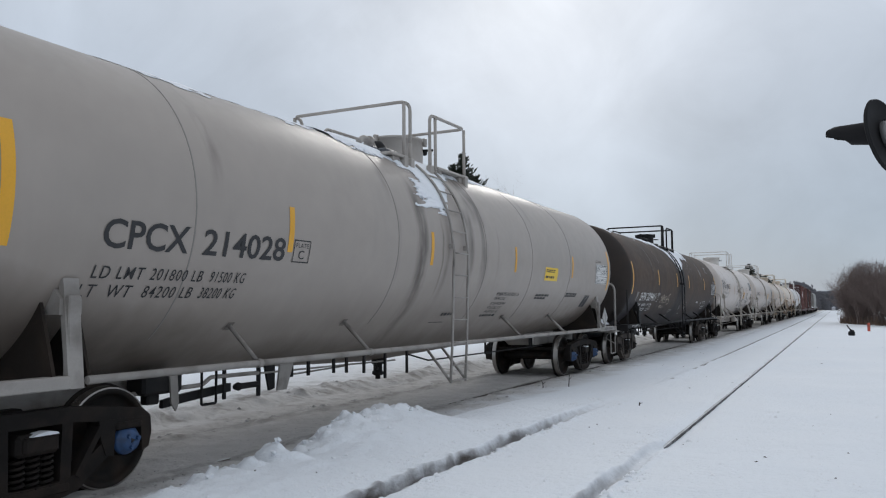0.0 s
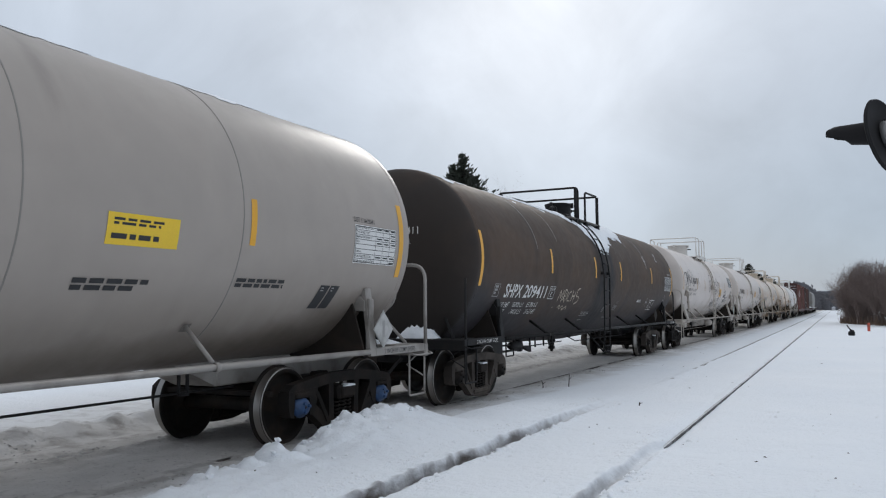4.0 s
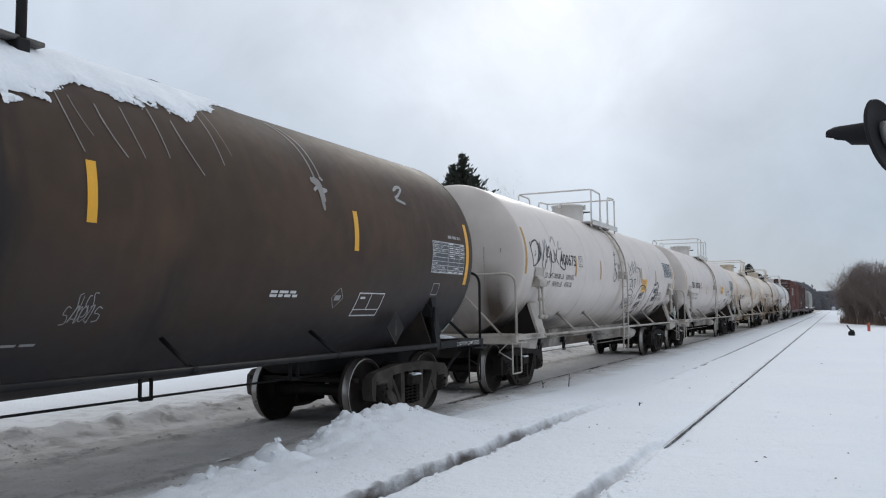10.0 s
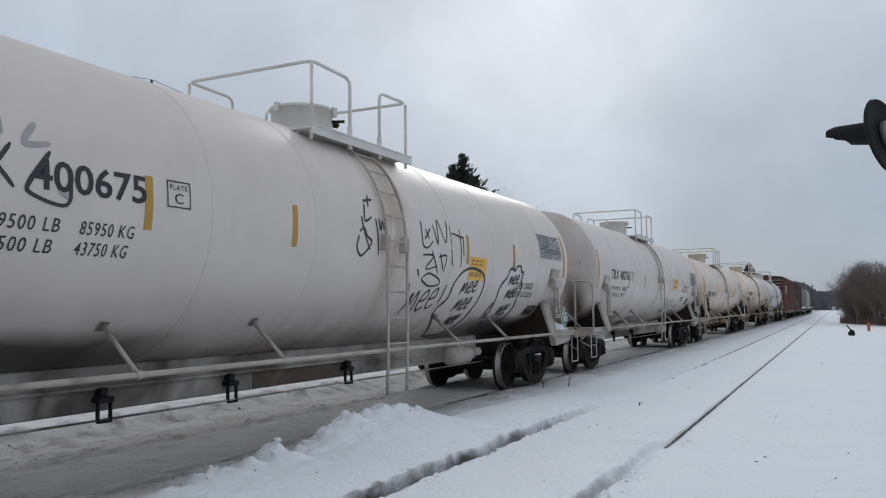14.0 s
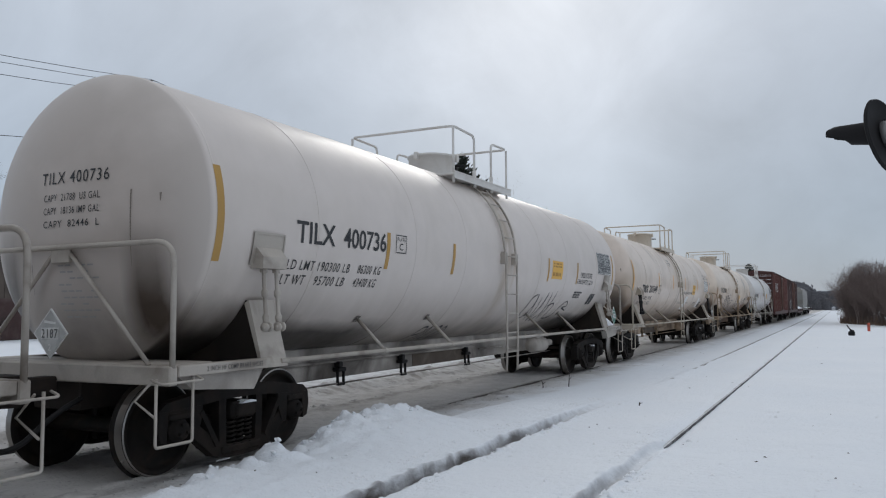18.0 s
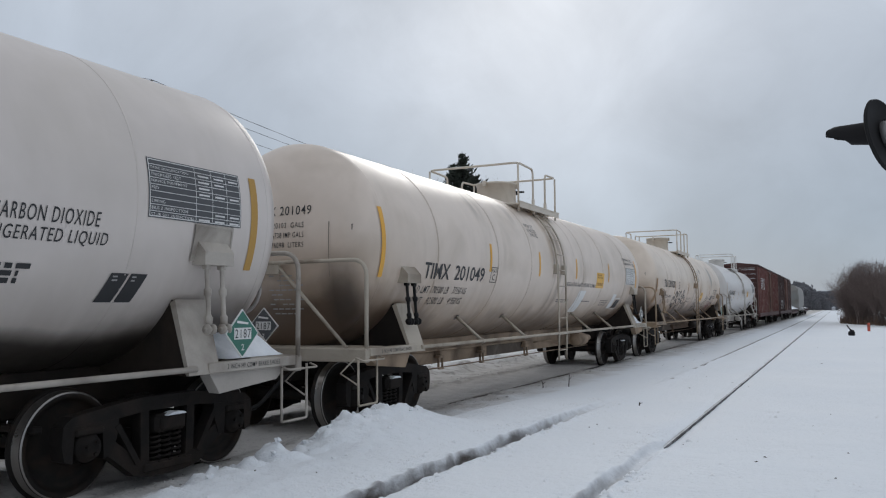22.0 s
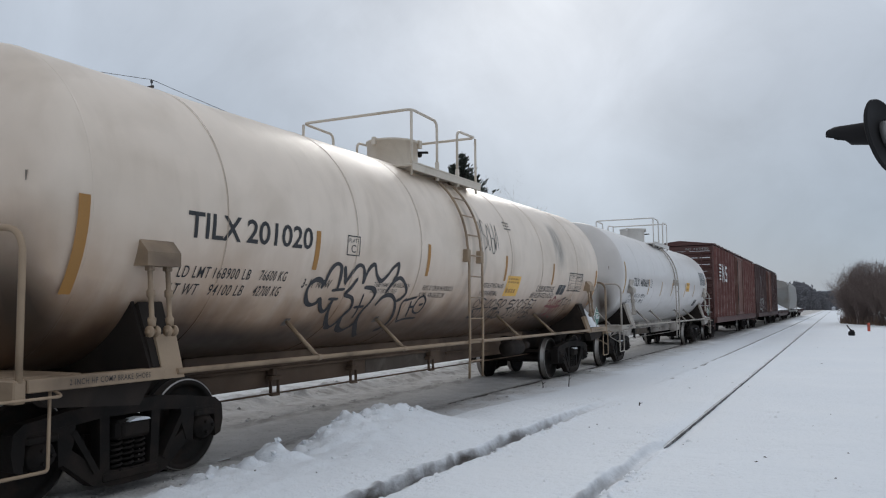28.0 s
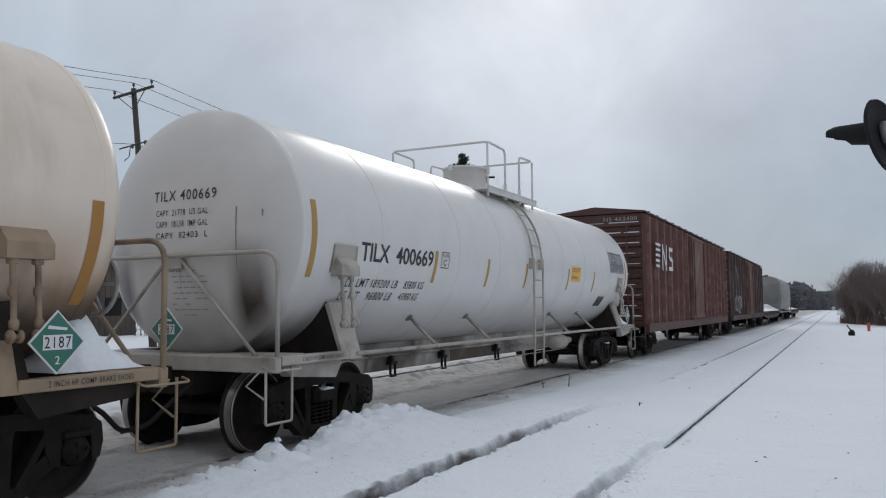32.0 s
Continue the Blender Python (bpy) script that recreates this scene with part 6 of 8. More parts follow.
part("lettering", bars(k, bars(k, Form(), -1.60, -0.92, 1.37, 1.48, 3, 9, 0.006, 0.42), -1.42, -1.10, 1.27, 1.30, 1, 19, 0.006, 0.5), M_CHALKDIM, b_car)
part("lettering", bars(k, Form(), 0.05, 0.28, 1.46, 1.62, 5, 10, 0.006, 0.35), M_CHALKDIM, b_car)
part("lettering", bars(k, Form(), 0.62, 0.95, 1.30, 1.34, 1, 20, 0.006, 0.5), M_CHALKDIM, b_car)
part("lettering", bars(k, Form(), 3.38, 3.92, 1.71, 1.79, 2, 11), M_CHALK, b_car)
f = Form()
for a, b in (((4.52, 1.72), (4.64, 1.84)), ((4.64, 1.84), (4.76, 1.72)), ((4.76, 1.72), (4.64, 1.60)), ((4.64, 1.60), (4.52, 1.72))):
    k.stroke(f, [a, b], 0.016, smooth=False)
k.patch(f, 4.58, 4.70, 1.69, 1.75)
part("lettering", f, M_CHALKDIM, b_car)
f = k.border(Form(), 5.08, 5.69, 1.50, 1.79, 0.016)
k.patch(f, 5.37, 5.385, 1.58, 1.79)
k.patch(f, 5.10, 5.67, 1.575, 1.587)
part("lettering", bars(k, f, 5.14, 5.32, 1.70, 1.74, 1, 3), M_CHALK, b_car)
data_panel(b_car, k, 6.78, 7.85, 2.09, 2.56, True, 5, 8, True)
part("lettering", bars(k, Form(), 7.3, 7.8, 2.60, 2.66, 1, 12), M_CHALKDIM, b_car)
f = k.border(Form(), 6.95, 7.15, 1.78, 1.95, 0.012)
part("lettering", f, M_CHALKDIM, b_car)
diamond(b_car, "placard", (1.38, 6.02, 1.33), "x", M_BLACK_F, "", 0.22, "dark placard holder")
letter_part(b_car, [("2 INCH HF COMP SHOES", 7.65, 8.45, 1.02, 1.08)], M_CHALK, FLAT, "stencil")
letter_part(b_car, [("2 INCH HF COMP SHOES", -8.20, -7.35, 1.02, 1.08)], M_CHALK, FLAT, "stencil")
def black_snow(y, a):
    """Deep round the platform, run down past the ladder, thinning along the crown."""
    low = edge_at(((-4.6, 16), (-2.6, 29), (-1.8, 36), (-1.64, 41), (-1.26, 43), (-1.20, 55), (-0.94, 65), (-0.77, 69), (-0.28, 72), (0.11, 74), (0.38, 66), (0.76, 60), (1.1, 53), (2.1, 49), (2.35, 52), (2.6, 46), (3.1, 33), (3.6, 22), (5.0, 4)), y)
    bare = 0.5 * max(0.0, noise.noise((y * 5, a * 0.22, 9.0)) - 0.05) * smooth(52, 64, a)
    return (low - a) * 0.075 - 0.12 + 0.85 * ragged(y, a) - bare * 3.0


snow_on_tank(b_car, 1.545, 2.42, -4.6, 5.0, black_snow, "snow_patch", 0.05, hi=80, cell=0.017)
snow_on_tank(b_car, 1.545, 2.42, -7.9, 7.9, lambda y, a: 0.22 - 0.5 * smooth(2.6, 3.6, y) - abs(a) / 80 + 0.55 * noise.noise((y * 0.9, a * 0.05, 2.0)) + 0.3 * noise.noise((y * 4, a * 0.2, 2.0)), "snow_dusting", 0.02, -25, 34)
f = Form()
for y, z0, z1, w in ((-5.35, 2.7, 3.7, 0.03), (-4.0, 2.95, 3.7, 0.035), (4.12, 3.02, 3.75, 0.035), (4.24, 3.06, 3.75, 0.03), (4.16, 2.70, 3.05, 0.075), (4.20, 2.80, 3.05, 0.06)):
    k.stroke(f, [(y - 0.12, z1), (y, (z0 + z1) / 2 + 0.1), (y + 0.02, z0)], w, 0.005)
for y0, a0, y1, a1, w in ((0.88, 54, 1.0, 75, 0.013), (1.0, 55, 1.12, 69, 0.008), (1.24, 56, 1.43, 74, 0.016), (1.52, 54, 1.62, 73, 0.012), (1.86, 51, 1.91, 71, 0.015), (2.10, 54, 2.31, 75, 0.016), (2.58, 43, 2.62, 69, 0.018), (2.72, 42, 2.78, 64, 0.009)):
    k.stroke(f, [(y0 + (y1 - y0) * u ** 2, 2.42 + 1.545 * math.cos(radians(a0 + (a1 - a0) * u))) for u in (0.0, 0.35, 0.7, 1.0)], w, 0.005)
part("frost_streak", f, M_FROST, b_car, "pale frozen drip lines")
head_writing(b_car, hy, -1, [("SHPX 209411", -0.29, 0.60, 2.80, 2.92), ("CAPY  25640 GAL", -0.17, 0.47, 2.64, 2.71), ("CAPY  97050 L", -0.19, 0.36, 2.54, 2.61)], M_CHALK)
head_writing(b_car, hy, -1, [(None, -0.09, 0.38, 2.42, 2.51)], M_YELLOW, "reflective_stripe")
heap(b_car, -0.9, 1.1, 8.2, 8.56, 1.10, 0.10, 4.0)
heap(b_car, 0.2, 0.9, -8.5, -8.2, 1.10, 0.22, 5.0)



def head_drips(car, head_y, end, spots, mat):
    """Thin run-down rust lines on a tank head: x, lower and upper height, width."""
    f = Form()
    for x, z0, z1, wide_ in spots:
        n = 8
        v = []
        for i in range(n + 1):
            z = z1 + (z0 - z1) * i / n
            hw = wide_ * (0.5 - 0.3 * i / n)
            v += [(x + o, end * (head_y(x + o, z) + 0.005), z) for o in (-hw, hw)]
        f.add(v, [(2 * i, 2 * i + 1, 2 * i + 3, 2 * i + 2) for i in range(n)], True)
    part("rust_streak", f, mat, car, "thin rusty drip lines on the tank head")


def white_car(label, at_y, paint, fpaint, mark, number, ld, lt, capy, ys, seedn, stripe=M_OCHRE, **kw):
    """One of the five insulated carbon dioxide cars, with the marks that they share."""
    spec = dict(CO2)
    spec.update(kw)
    spec["zc"] = 1.03 + spec["r"]
    spec["sillpaint"] = M_SILL_M if seedn == 33 else (M_SILL_C if fpaint is M_CREAM_F else M_SILL_W)
    car, k, hy = tank_car(label, at_y, paint=paint, fpaint=fpaint, seam=M_SEAM_C if paint in (M_CREAM, M_CREAM_B) else paint, **spec)
    (m0, m1, n0, n1), (z0, z1), (l0, l1), zl = ys
    if mark:
        letter_part(car, [(mark, m0, m1, z0, z1)], M_INK, k)
    letter_part(car, [(number, n0, n1, z0, z1)], M_INK, k)
    w = l1 - l0
    letter_part(car, [("LD LMT", l0, l0 + 0.27 * w, zl, zl + 0.105), (ld[0], l0 + 0.31 * w, l0 + 0.66 * w, zl, zl + 0.105), (ld[1], l0 + 0.76 * w, l1 + 0.05 * w, zl, zl + 0.105),
                      ("LT WT", l0 - 0.04, l0 + 0.21 * w, zl - 0.16, zl - 0.055), (lt[0], l0 + 0.31 * w, l0 + 0.64 * w, zl - 0.16, zl - 0.055), (lt[1], l0 + 0.75 * w, l1 + 0.03 * w, zl - 0.16, zl - 0.055)], M_INK, k, lean=0.10)
    rows = [((mark or "TILX") + " " + number, -0.36, 0.56, 2.83, 2.95)]
    for i, c in enumerate(capy):
        rows.append((c, -0.31, 0.46, 2.66 - 0.13 * i, 2.73 - 0.13 * i))
    head_writing(car, hy, -1, rows, M_INK)
    rnd = random.Random(seedn)
    head_drips(car, hy, -1, [(0.82, 2.0, 2.72, 0.013), (1.12, 2.60, 2.68, 0.022), (rnd.uniform(-0.6, 0.6), 1.75, 2.05, 0.008)], M_DRIP)
    pr = [(None, -0.10 + 0.10 * j + 0.03 * (i % 3), -0.02 + 0.10 * j + 0.03 * (i % 3), 2.02 - 0.062 * i, 2.036 - 0.062 * i) for i in range(9) for j in range(5) if rnd.random() < 0.8]
    head_writing(car, hy, -1, pr, M_SPRAYG)
    for end in (-1, 1):
        letter_part(car, [("2 INCH HF COMP BRAKE SHOES", end * 7.1 - 0.36, end * 7.1 + 0.42, 1.03, 1.075)], M_INK, FLAT, "stencil")
    diamond(car, "placard", (1.56, 6.88 if seedn != 34 else 6.76, 1.36), "x", M_DARKPANEL if seedn == 33 else M_GREEN, "2187", 0.235, "dark diamond hazard placard" if seedn == 33 else "green diamond hazard placard")
    diamond(car, "placard", (0.05, -7.98, 1.38), "-y", {32: M_STEELPL, 33: M_DARKPANEL}.get(seedn, M_GREEN), "2187", 0.235, "hazard placard in its holder")
    heap(car, -0.7, 1.36, 6.95, 7.78, 1.11, 0.50, seedn * 1.7)
    return car, k


W3 = white_car("white insulated tank car sprayed with black graffiti", 2.60, M_WHITE, M_WHITE_F, "", "400675", ("189500 LB", "85950 KG"), ("96500 LB", "43750 KG"),
               ("CAPY  21770  GAL", "CAPY  18130 IMP GAL", "CAPY  82332  L"), ((0, 0, -5.28, -4.20), (2.48, 2.72), (-6.20, -4.40), 2.18), 31, r=1.48)
car, k = W3
badge_box(car, k, -3.97, -3.69, 2.49, 2.73, M_INK)
stripes(car, k, [(-4.17, 2.27, 2.73), (-2.14, 2.26, 2.71), (2.30, 2.28, 2.73), (4.28, 2.28, 2.72)], M_OCHRE)
stripes(car, k, [(-7.29, 2.22, 3.10), (7.14, 2.2, 3.08)], M_OCHRE, 0.10)
sign(car, k, 2.40, 3.06, 2.03, 2.40, M_SIGNO, 12)
data_panel(car, k, 5.66, 6.98, 2.55, 3.04, True, 13, 9)
twin_box(car, k, 5.63, 6.12, 1.45, 1.63, 14)
letter_part(car, [("CARBON DIOXIDE", 4.50, 5.45, 1.93, 2.05), ("REFRIGERATED LIQUID", 4.32, 5.55, 1.77, 1.89)], M_INK, k, lean=0.12)
f = Form()
for pts, w in (([(-7.03, 2.84), (-7.0, 2.68), (-6.93, 2.5), (-6.91, 2.37)], 0.035), ([(-7.04, 2.72), (-6.91, 2.83), (-6.69, 2.89), (-6.52, 2.83), (-6.46, 2.7), (-6.54, 2.55), (-6.73, 2.43), (-6.9, 2.38)], 0.035),
               ([(-6.85, 2.57), (-6.76, 2.63), (-6.8, 2.69)], 0.02), ([(-6.64, 2.84), (-6.53, 2.75), (-6.55, 2.59), (-6.7, 2.46)], 0.05), ([(-6.59, 2.78), (-6.6, 2.63), (-6.68, 2.51)], 0.04),
               ([(-6.17, 2.84), (-6.31, 2.64), (-6.39, 2.42), (-6.26, 2.35), (-6.19, 2.54)], 0.04), ([(-6.16, 2.47), (-6.01, 2.79), (-5.95, 2.49)], 0.03), ([(-6.12, 2.59), (-5.95, 2.61)], 0.025),
               ([(-6.06, 2.86), (-6.16, 2.61), (-5.89, 2.83), (-5.9, 2.52)], 0.028), ([(-5.88, 2.78), (-5.87, 2.22)], 0.03), ([(-5.84, 2.74), (-5.83, 2.53), (-5.68, 2.53), (-5.65, 2.77)], 0.03),
               ([(-5.66, 2.74), (-5.41, 2.47)], 0.035), ([(-5.43, 2.79), (-5.64, 2.5)], 0.035), ([(-5.11, 2.78), (-5.29, 2.53), (-5.27, 2.44), (-4.97, 2.39), (-4.95, 2.62)], 0.04)):
    k.stroke(f, pts, w)
part("graffiti", f, M_SPRAY, car, "black sprayed scrawl")
f = Form()
for pts in ([(-6.23, 2.92), (-6.2, 2.77), (-6.09, 2.95), (-6.04, 2.79)], [(-5.77, 2.92), (-5.56, 3.04), (-5.5, 2.96), (-5.5, 2.84)], [(-5.21, 2.98), (-5.32, 2.81), (-5.1, 2.84)], [(-6.45, 2.9), (-6.40, 2.5)], [(-5.05, 2.50), (-4.92, 2.44)]):
    k.stroke(f, pts, 0.05)
part("graffiti", f, M_SPRAYG, car, "faint grey sprayed haze")


def loops(k, form, y0, y1, z0, z1, width):
    """A hand-sprayed word of one arched and two looped letters, slanting up along its line."""
    rise, w = (z1 - z0) * 0.25, (y1 - y0) / 3
    def at(u, v):
        return (y0 + (y1 - y0) * u + 0.12 * (z1 - z0) * v, z0 + rise * u + (z1 - z0 - rise) * v)
    k.stroke(form, [at(0.0, 0.0), at(0.05, 0.95), at(0.14, 0.25), at(0.22, 1.0), at(0.33, 0.0)], width)
    for o in (0.40, 0.70):
        k.stroke(form, [at(o, 0.45), at(o + 0.18, 0.55), at(o + 0.14, 0.95), at(o + 0.02, 0.75), at(o, 0.35), at(o + 0.10, 0.02), at(o + 0.25, 0.15)], width)


f = Form()
for pts in ([(-0.87, 2.49), (-0.91, 2.34), (-0.8, 2.24), (-0.65, 2.34), (-0.58, 2.43), (-0.69, 2.49), (-0.76, 2.59), (-0.86, 2.53)], [(-0.8, 2.73), (-0.78, 2.61), (-0.7, 2.44), (-0.61, 2.32)],
            [(-0.69, 2.9), (-0.73, 2.68), (-0.56, 2.74)], [(-0.71, 2.93), (-0.48, 2.97)], [(-0.56, 3.03), (-0.61, 2.86)], [(-0.47, 2.74), (-0.4, 2.27)], [(-0.39, 2.74), (-0.37, 2.59), (-0.31, 2.71), (-0.28, 2.6)]):
    k.stroke(f, pts, 0.032)
for pts in ([(0.76, 2.82), (0.78, 2.5), (0.94, 2.45), (1.1, 2.56)], [(0.88, 2.71), (0.98, 2.58)], [(1.03, 2.73), (0.84, 2.56)], [(1.12, 2.8), (1.25, 2.52), (1.28, 2.88), (1.5, 2.56), (1.6, 2.9)],
            [(1.69, 2.83), (1.72, 2.37), (1.79, 2.23)], [(2.01, 2.81), (2.07, 2.22)], [(2.12, 2.71), (2.14, 2.4)], [(1.74, 2.72), (2.16, 2.67)], [(0.8, 2.34), (1.12, 2.34), (0.93, 2.15), (1.28, 2.2)],
            [(1.06, 2.42), (1.33, 2.1)], [(1.32, 2.39), (1.48, 2.15)], [(1.29, 2.33), (1.54, 2.36), (1.5, 2.11)], [(0.91, 2.03), (1.08, 2.09), (1.41, 2.02), (1.47, 1.94), (1.19, 1.91), (0.95, 1.97), (0.88, 2.02)],
            [(0.7, 2.14), (0.79, 2.04)], [(0.59, 1.94), (0.73, 1.68)], [(1.76, 1.95), (1.73, 1.65)], [(4.31, 2.71), (4.3, 2.29)]):
    k.stroke(f, pts, 0.030)
loops(k, f, 0.72, 1.62, 1.50, 1.92, 0.036)
k.stroke(f, [(2.43, 1.14), (1.81, 1.52), (1.97, 1.73), (1.99, 1.97), (2.21, 2.16), (2.59, 2.22), (3.02, 2.12), (3.14, 1.89), (3.13, 1.55), (3.1, 1.31), (2.93, 1.15), (2.43, 1.14)], 0.05)
k.stroke(f, [(3.85, 1.38), (3.82, 1.62), (3.91, 1.70), (3.85, 1.89), (3.91, 2.02), (4.06, 2.13), (4.12, 2.26), (4.26, 2.28), (4.37, 2.26), (4.45, 2.33), (4.62, 2.34), (4.69, 2.25), (4.78, 2.23), (4.78, 2.14), (4.77, 2.07), (4.86, 1.98), (4.85, 1.77), (4.94, 1.62), (4.94, 1.47), (4.87, 1.31), (4.63, 1.26), (4.34, 1.29), (4.06, 1.32), (3.99, 1.43), (3.91, 1.68)], 0.055)
for a, b, lo, hi in ((2.31, 2.89, 1.80, 2.05), (2.38, 2.92, 1.53, 1.78), (2.50, 2.90, 1.30, 1.50), (4.18, 4.66, 1.98, 2.20), (4.24, 4.72, 1.74, 1.96), (4.30, 4.74, 1.42, 1.68)):
    loops(k, f, a, b, lo, hi, 0.040)
part("graffiti", f, M_SPRAY, car, "black sprayed bubble scrawls")
f = Form()
hy3 = lambda x, z: 7.40 + 0.42 * max(0.0, 1 - (min(0.999, math.hypot(x, z - 2.52) / 1.49) ** (1 / 0.78)) ** 2) ** 0.39
for pts in ([(-0.95, 2.95), (-0.8, 3.05), (-0.7, 2.7)], [(-0.62, 3.1), (-0.5, 2.72), (-0.3, 3.15)], [(-0.22, 2.75), (-0.05, 3.2), (0.0, 2.72)], [(0.1, 3.0), (0.3, 2.95)],
            [(-0.6, 2.2), (-0.55, 1.9)], [(-0.35, 2.3), (-0.4, 1.9)], [(-0.6, 2.08), (-0.35, 2.1)], [(-0.2, 2.35), (0.15, 2.3), (-0.05, 1.95)]):
    line = spline(pts)
    f.tube([(x, -hy3(x, z) - 0.004, z) for x, z in line], 0.022, 4)
part("graffiti", f, M_SPRAYD, car, "faded sprayed scrawl on the tank head")

W4 = white_car("white insulated tank car with a thin scrawl low down", 19.73, M_WHITE, M_WHITE_F, "TILX", "400736", ("190300 LB", "86300 KG"), ("95700 LB", "43400 KG"),
               ("CAPY  21788  US GAL", "CAPY  18136 IMP GAL", "CAPY  82446  L"), ((-6.11, -5.37, -5.20, -4.22), (2.31, 2.55), (-6.20, -4.36), 2.02), 32)
car, k = W4
badge_box(car, k, -3.97, -3.69, 2.32, 2.56, M_INK)
stripes(car, k, [(-4.16, 2.10, 2.57), (-2.20, 2.10, 2.56), (2.18, 2.11, 2.57), (4.12, 2.11, 2.57)], M_OCHRE)
stripes(car, k, [(-7.29, 2.05, 2.97), (7.12, 1.98, 2.90)], M_OCHRE, 0.10)
sign(car, k, 2.40, 3.08, 2.17, 2.54, M_SIGNO, 22)
letter_part(car, [("CARBON DIOXIDE", 4.37, 5.28, 2.25, 2.37), ("REFRIGERATED LIQUID", 4.20, 5.38, 2.09, 2.21)], M_INK, k, lean=0.10)
part("lettering", bars(k, Form(), 4.20, 4.78, 1.78, 1.94, 3, 23), M_INK, car)
data_panel(car, k, 5.76, 6.92, 2.38, 2.90, True, 24, 9)
twin_box(car, k, 5.44, 5.82, 1.66, 1.90, 25)
f = Form()
for pts in ([(1.95, 1.85), (1.70, 1.75), (1.62, 1.45), (1.85, 1.40), (2.0, 1.62), (2.0, 1.85), (2.12, 1.35)], [(2.25, 1.80), (2.35, 1.32), (2.55, 1.88), (2.50, 1.35), (2.70, 1.42)],
            [(2.75, 1.9), (2.82, 1.36)], [(3.05, 1.92), (2.88, 1.35)], [(2.86, 1.62), (3.2, 1.66), (3.15, 1.36)], [(3.15, 1.36), (3.55, 1.40), (3.75, 1.62), (4.0, 1.72), (4.15, 1.62), (3.9, 1.58), (4.25, 1.52)]):
    k.stroke(f, pts, 0.03)
for pts in ([(-2.05, 1.08), (-2.0, 1.28), (-1.86, 1.29), (-1.84, 1.20), (-2.0, 1.17)], [(-1.78, 1.08), (-1.72, 1.30), (-1.62, 1.09), (-1.55, 1.30)], [(-1.50, 1.09), (-1.44, 1.30), (-1.33, 1.24), (-1.36, 1.12), (-1.48, 1.10)],
            [(-1.27, 1.10), (-1.22, 1.29), (-1.10, 1.22), (-1.14, 1.13), (-1.27, 1.10)]):
    k.stroke(f, pts, 0.03)
part("graffiti", f, M_SPRAY, car, "black sprayed line scrawl")

W5 = white_car("cream insulated tank car streaked with road dirt", 36.75, M_CREAM, M_CREAM_G, "TIMX", "201049", ("170500 LB", "77350 KG"), ("92500 LB", "41950 KG"),
               ("CAPY  20103  GALS", "CAPY  16738 IMP GALS", "CAPY  76098  LITERS"), ((-6.08, -5.25, -5.07, -3.95), (2.02, 2.25), (-6.22, -4.58), 1.81), 33, half=7.25, post=7.78, rail_z=4.50, drum=(-0.05, 0.43, 4.30), r=1.425, ladder=-0.14, rail=(-1.3, -0.45, 0.3, 0.98), blue="links")
car, k = W5
badge_box(car, k, -3.68, -3.41, 2.02, 2.28, M_INK)
stripes(car, k, [(-3.72, 2.20, 2.67), (-1.27, 2.20, 2.67), (1.16, 2.22, 2.67), (3.92, 2.22, 2.68)], M_YELLOW)
stripes(car, k, [(-7.27, 2.0, 2.92), (6.88, 2.0, 2.9)], M_YELLOW, 0.10)
sign(car, k, 2.82, 3.48, 2.05, 2.42, M_SIGNO, 32)
letter_part(car, [("REGULATING VALVES VENTING NORMAL", 0.55, 2.80, 2.05, 2.14)], M_INK, k, lean=0.12)
letter_part(car, [("CARBON DIOXIDE", 5.55, 6.52, 2.84, 2.92), ("REFRIGERATED LIQUID", 5.58, 6.80, 2.72, 2.80)], M_INK, k)
data_panel(car, k, 5.70, 6.76, 2.20, 2.66, False, 33, 8)
twin_box(car, k, 5.12, 5.50, 1.57, 1.78, 34)
part("lettering", k.border(Form(), 5.06, 5.60, 1.53, 1.82, 0.018, 0.004), M_PANEL, car)
part("lettering", bars(k, bars(k, Form(), 0.2, 1.15, 1.68, 1.76, 2, 35, 0.006, 0.4), 2.05, 2.85, 1.70, 1.74, 1, 36, 0.006, 0.5), M_SPRAYD, car)
part("lettering", bars(k, Form(), 3.7, 4.5, 1.60, 1.76, 3, 37, 0.006, 0.35), M_SPRAYD, car)
letter_part(car, [("WATER CAPY", -1.63, -1.14, 3.15, 3.22), ("167423 LBS", -1.58, -1.12, 3.06, 3.13), ("75943 KGS", -1.52, -1.12, 2.97, 3.04)], M_INK, k)
part("paint_patch", k.patch(Form(), 1.52, 2.06, 1.48, 1.97, 0.003, 0.10), M_PANEL, car, "square of fresh white paint")
part("paint_patch", k.patch(Form(), 4.66, 5.00, 1.55, 1.92, 0.003, 0.06), M_PANEL, car, "square of fresh white paint")

W6 = white_car("cream insulated tank car, soiled brown, with graffiti", 53.87, M_CREAM_B, M_CREAM_F, "TILX", "201020", ("168900 LB", "76600 KG"), ("94100 LB", "42700 KG"),
               ("CAPY  20100  GAL", "CAPY  16730  IMP", "CAPY  76050  L"), ((-6.22, -5.50, -5.42, -4.32), (2.25, 2.49), (-6.24, -4.74), 1.89), 34, rail_z=4.60, half=7.28, r=1.455)
car, k = W6
badge_box(car, k, -3.62, -3.34, 2.23, 2.47, M_INK)
stripes(car, k, [(-4.21, 2.03, 2.47), (-1.50, 2.05, 2.50), (1.45, 2.06, 2.50), (4.03, 2.05, 2.48)], M_OCHRE_D)
stripes(car, k, [(-7.33, 1.72, 2.50), (7.18, 1.64, 2.46)], M_OCHRE_D, 0.11)
sign(car, k, 1.60, 2.24, 1.80, 2.16, M_SIGNO, 42)
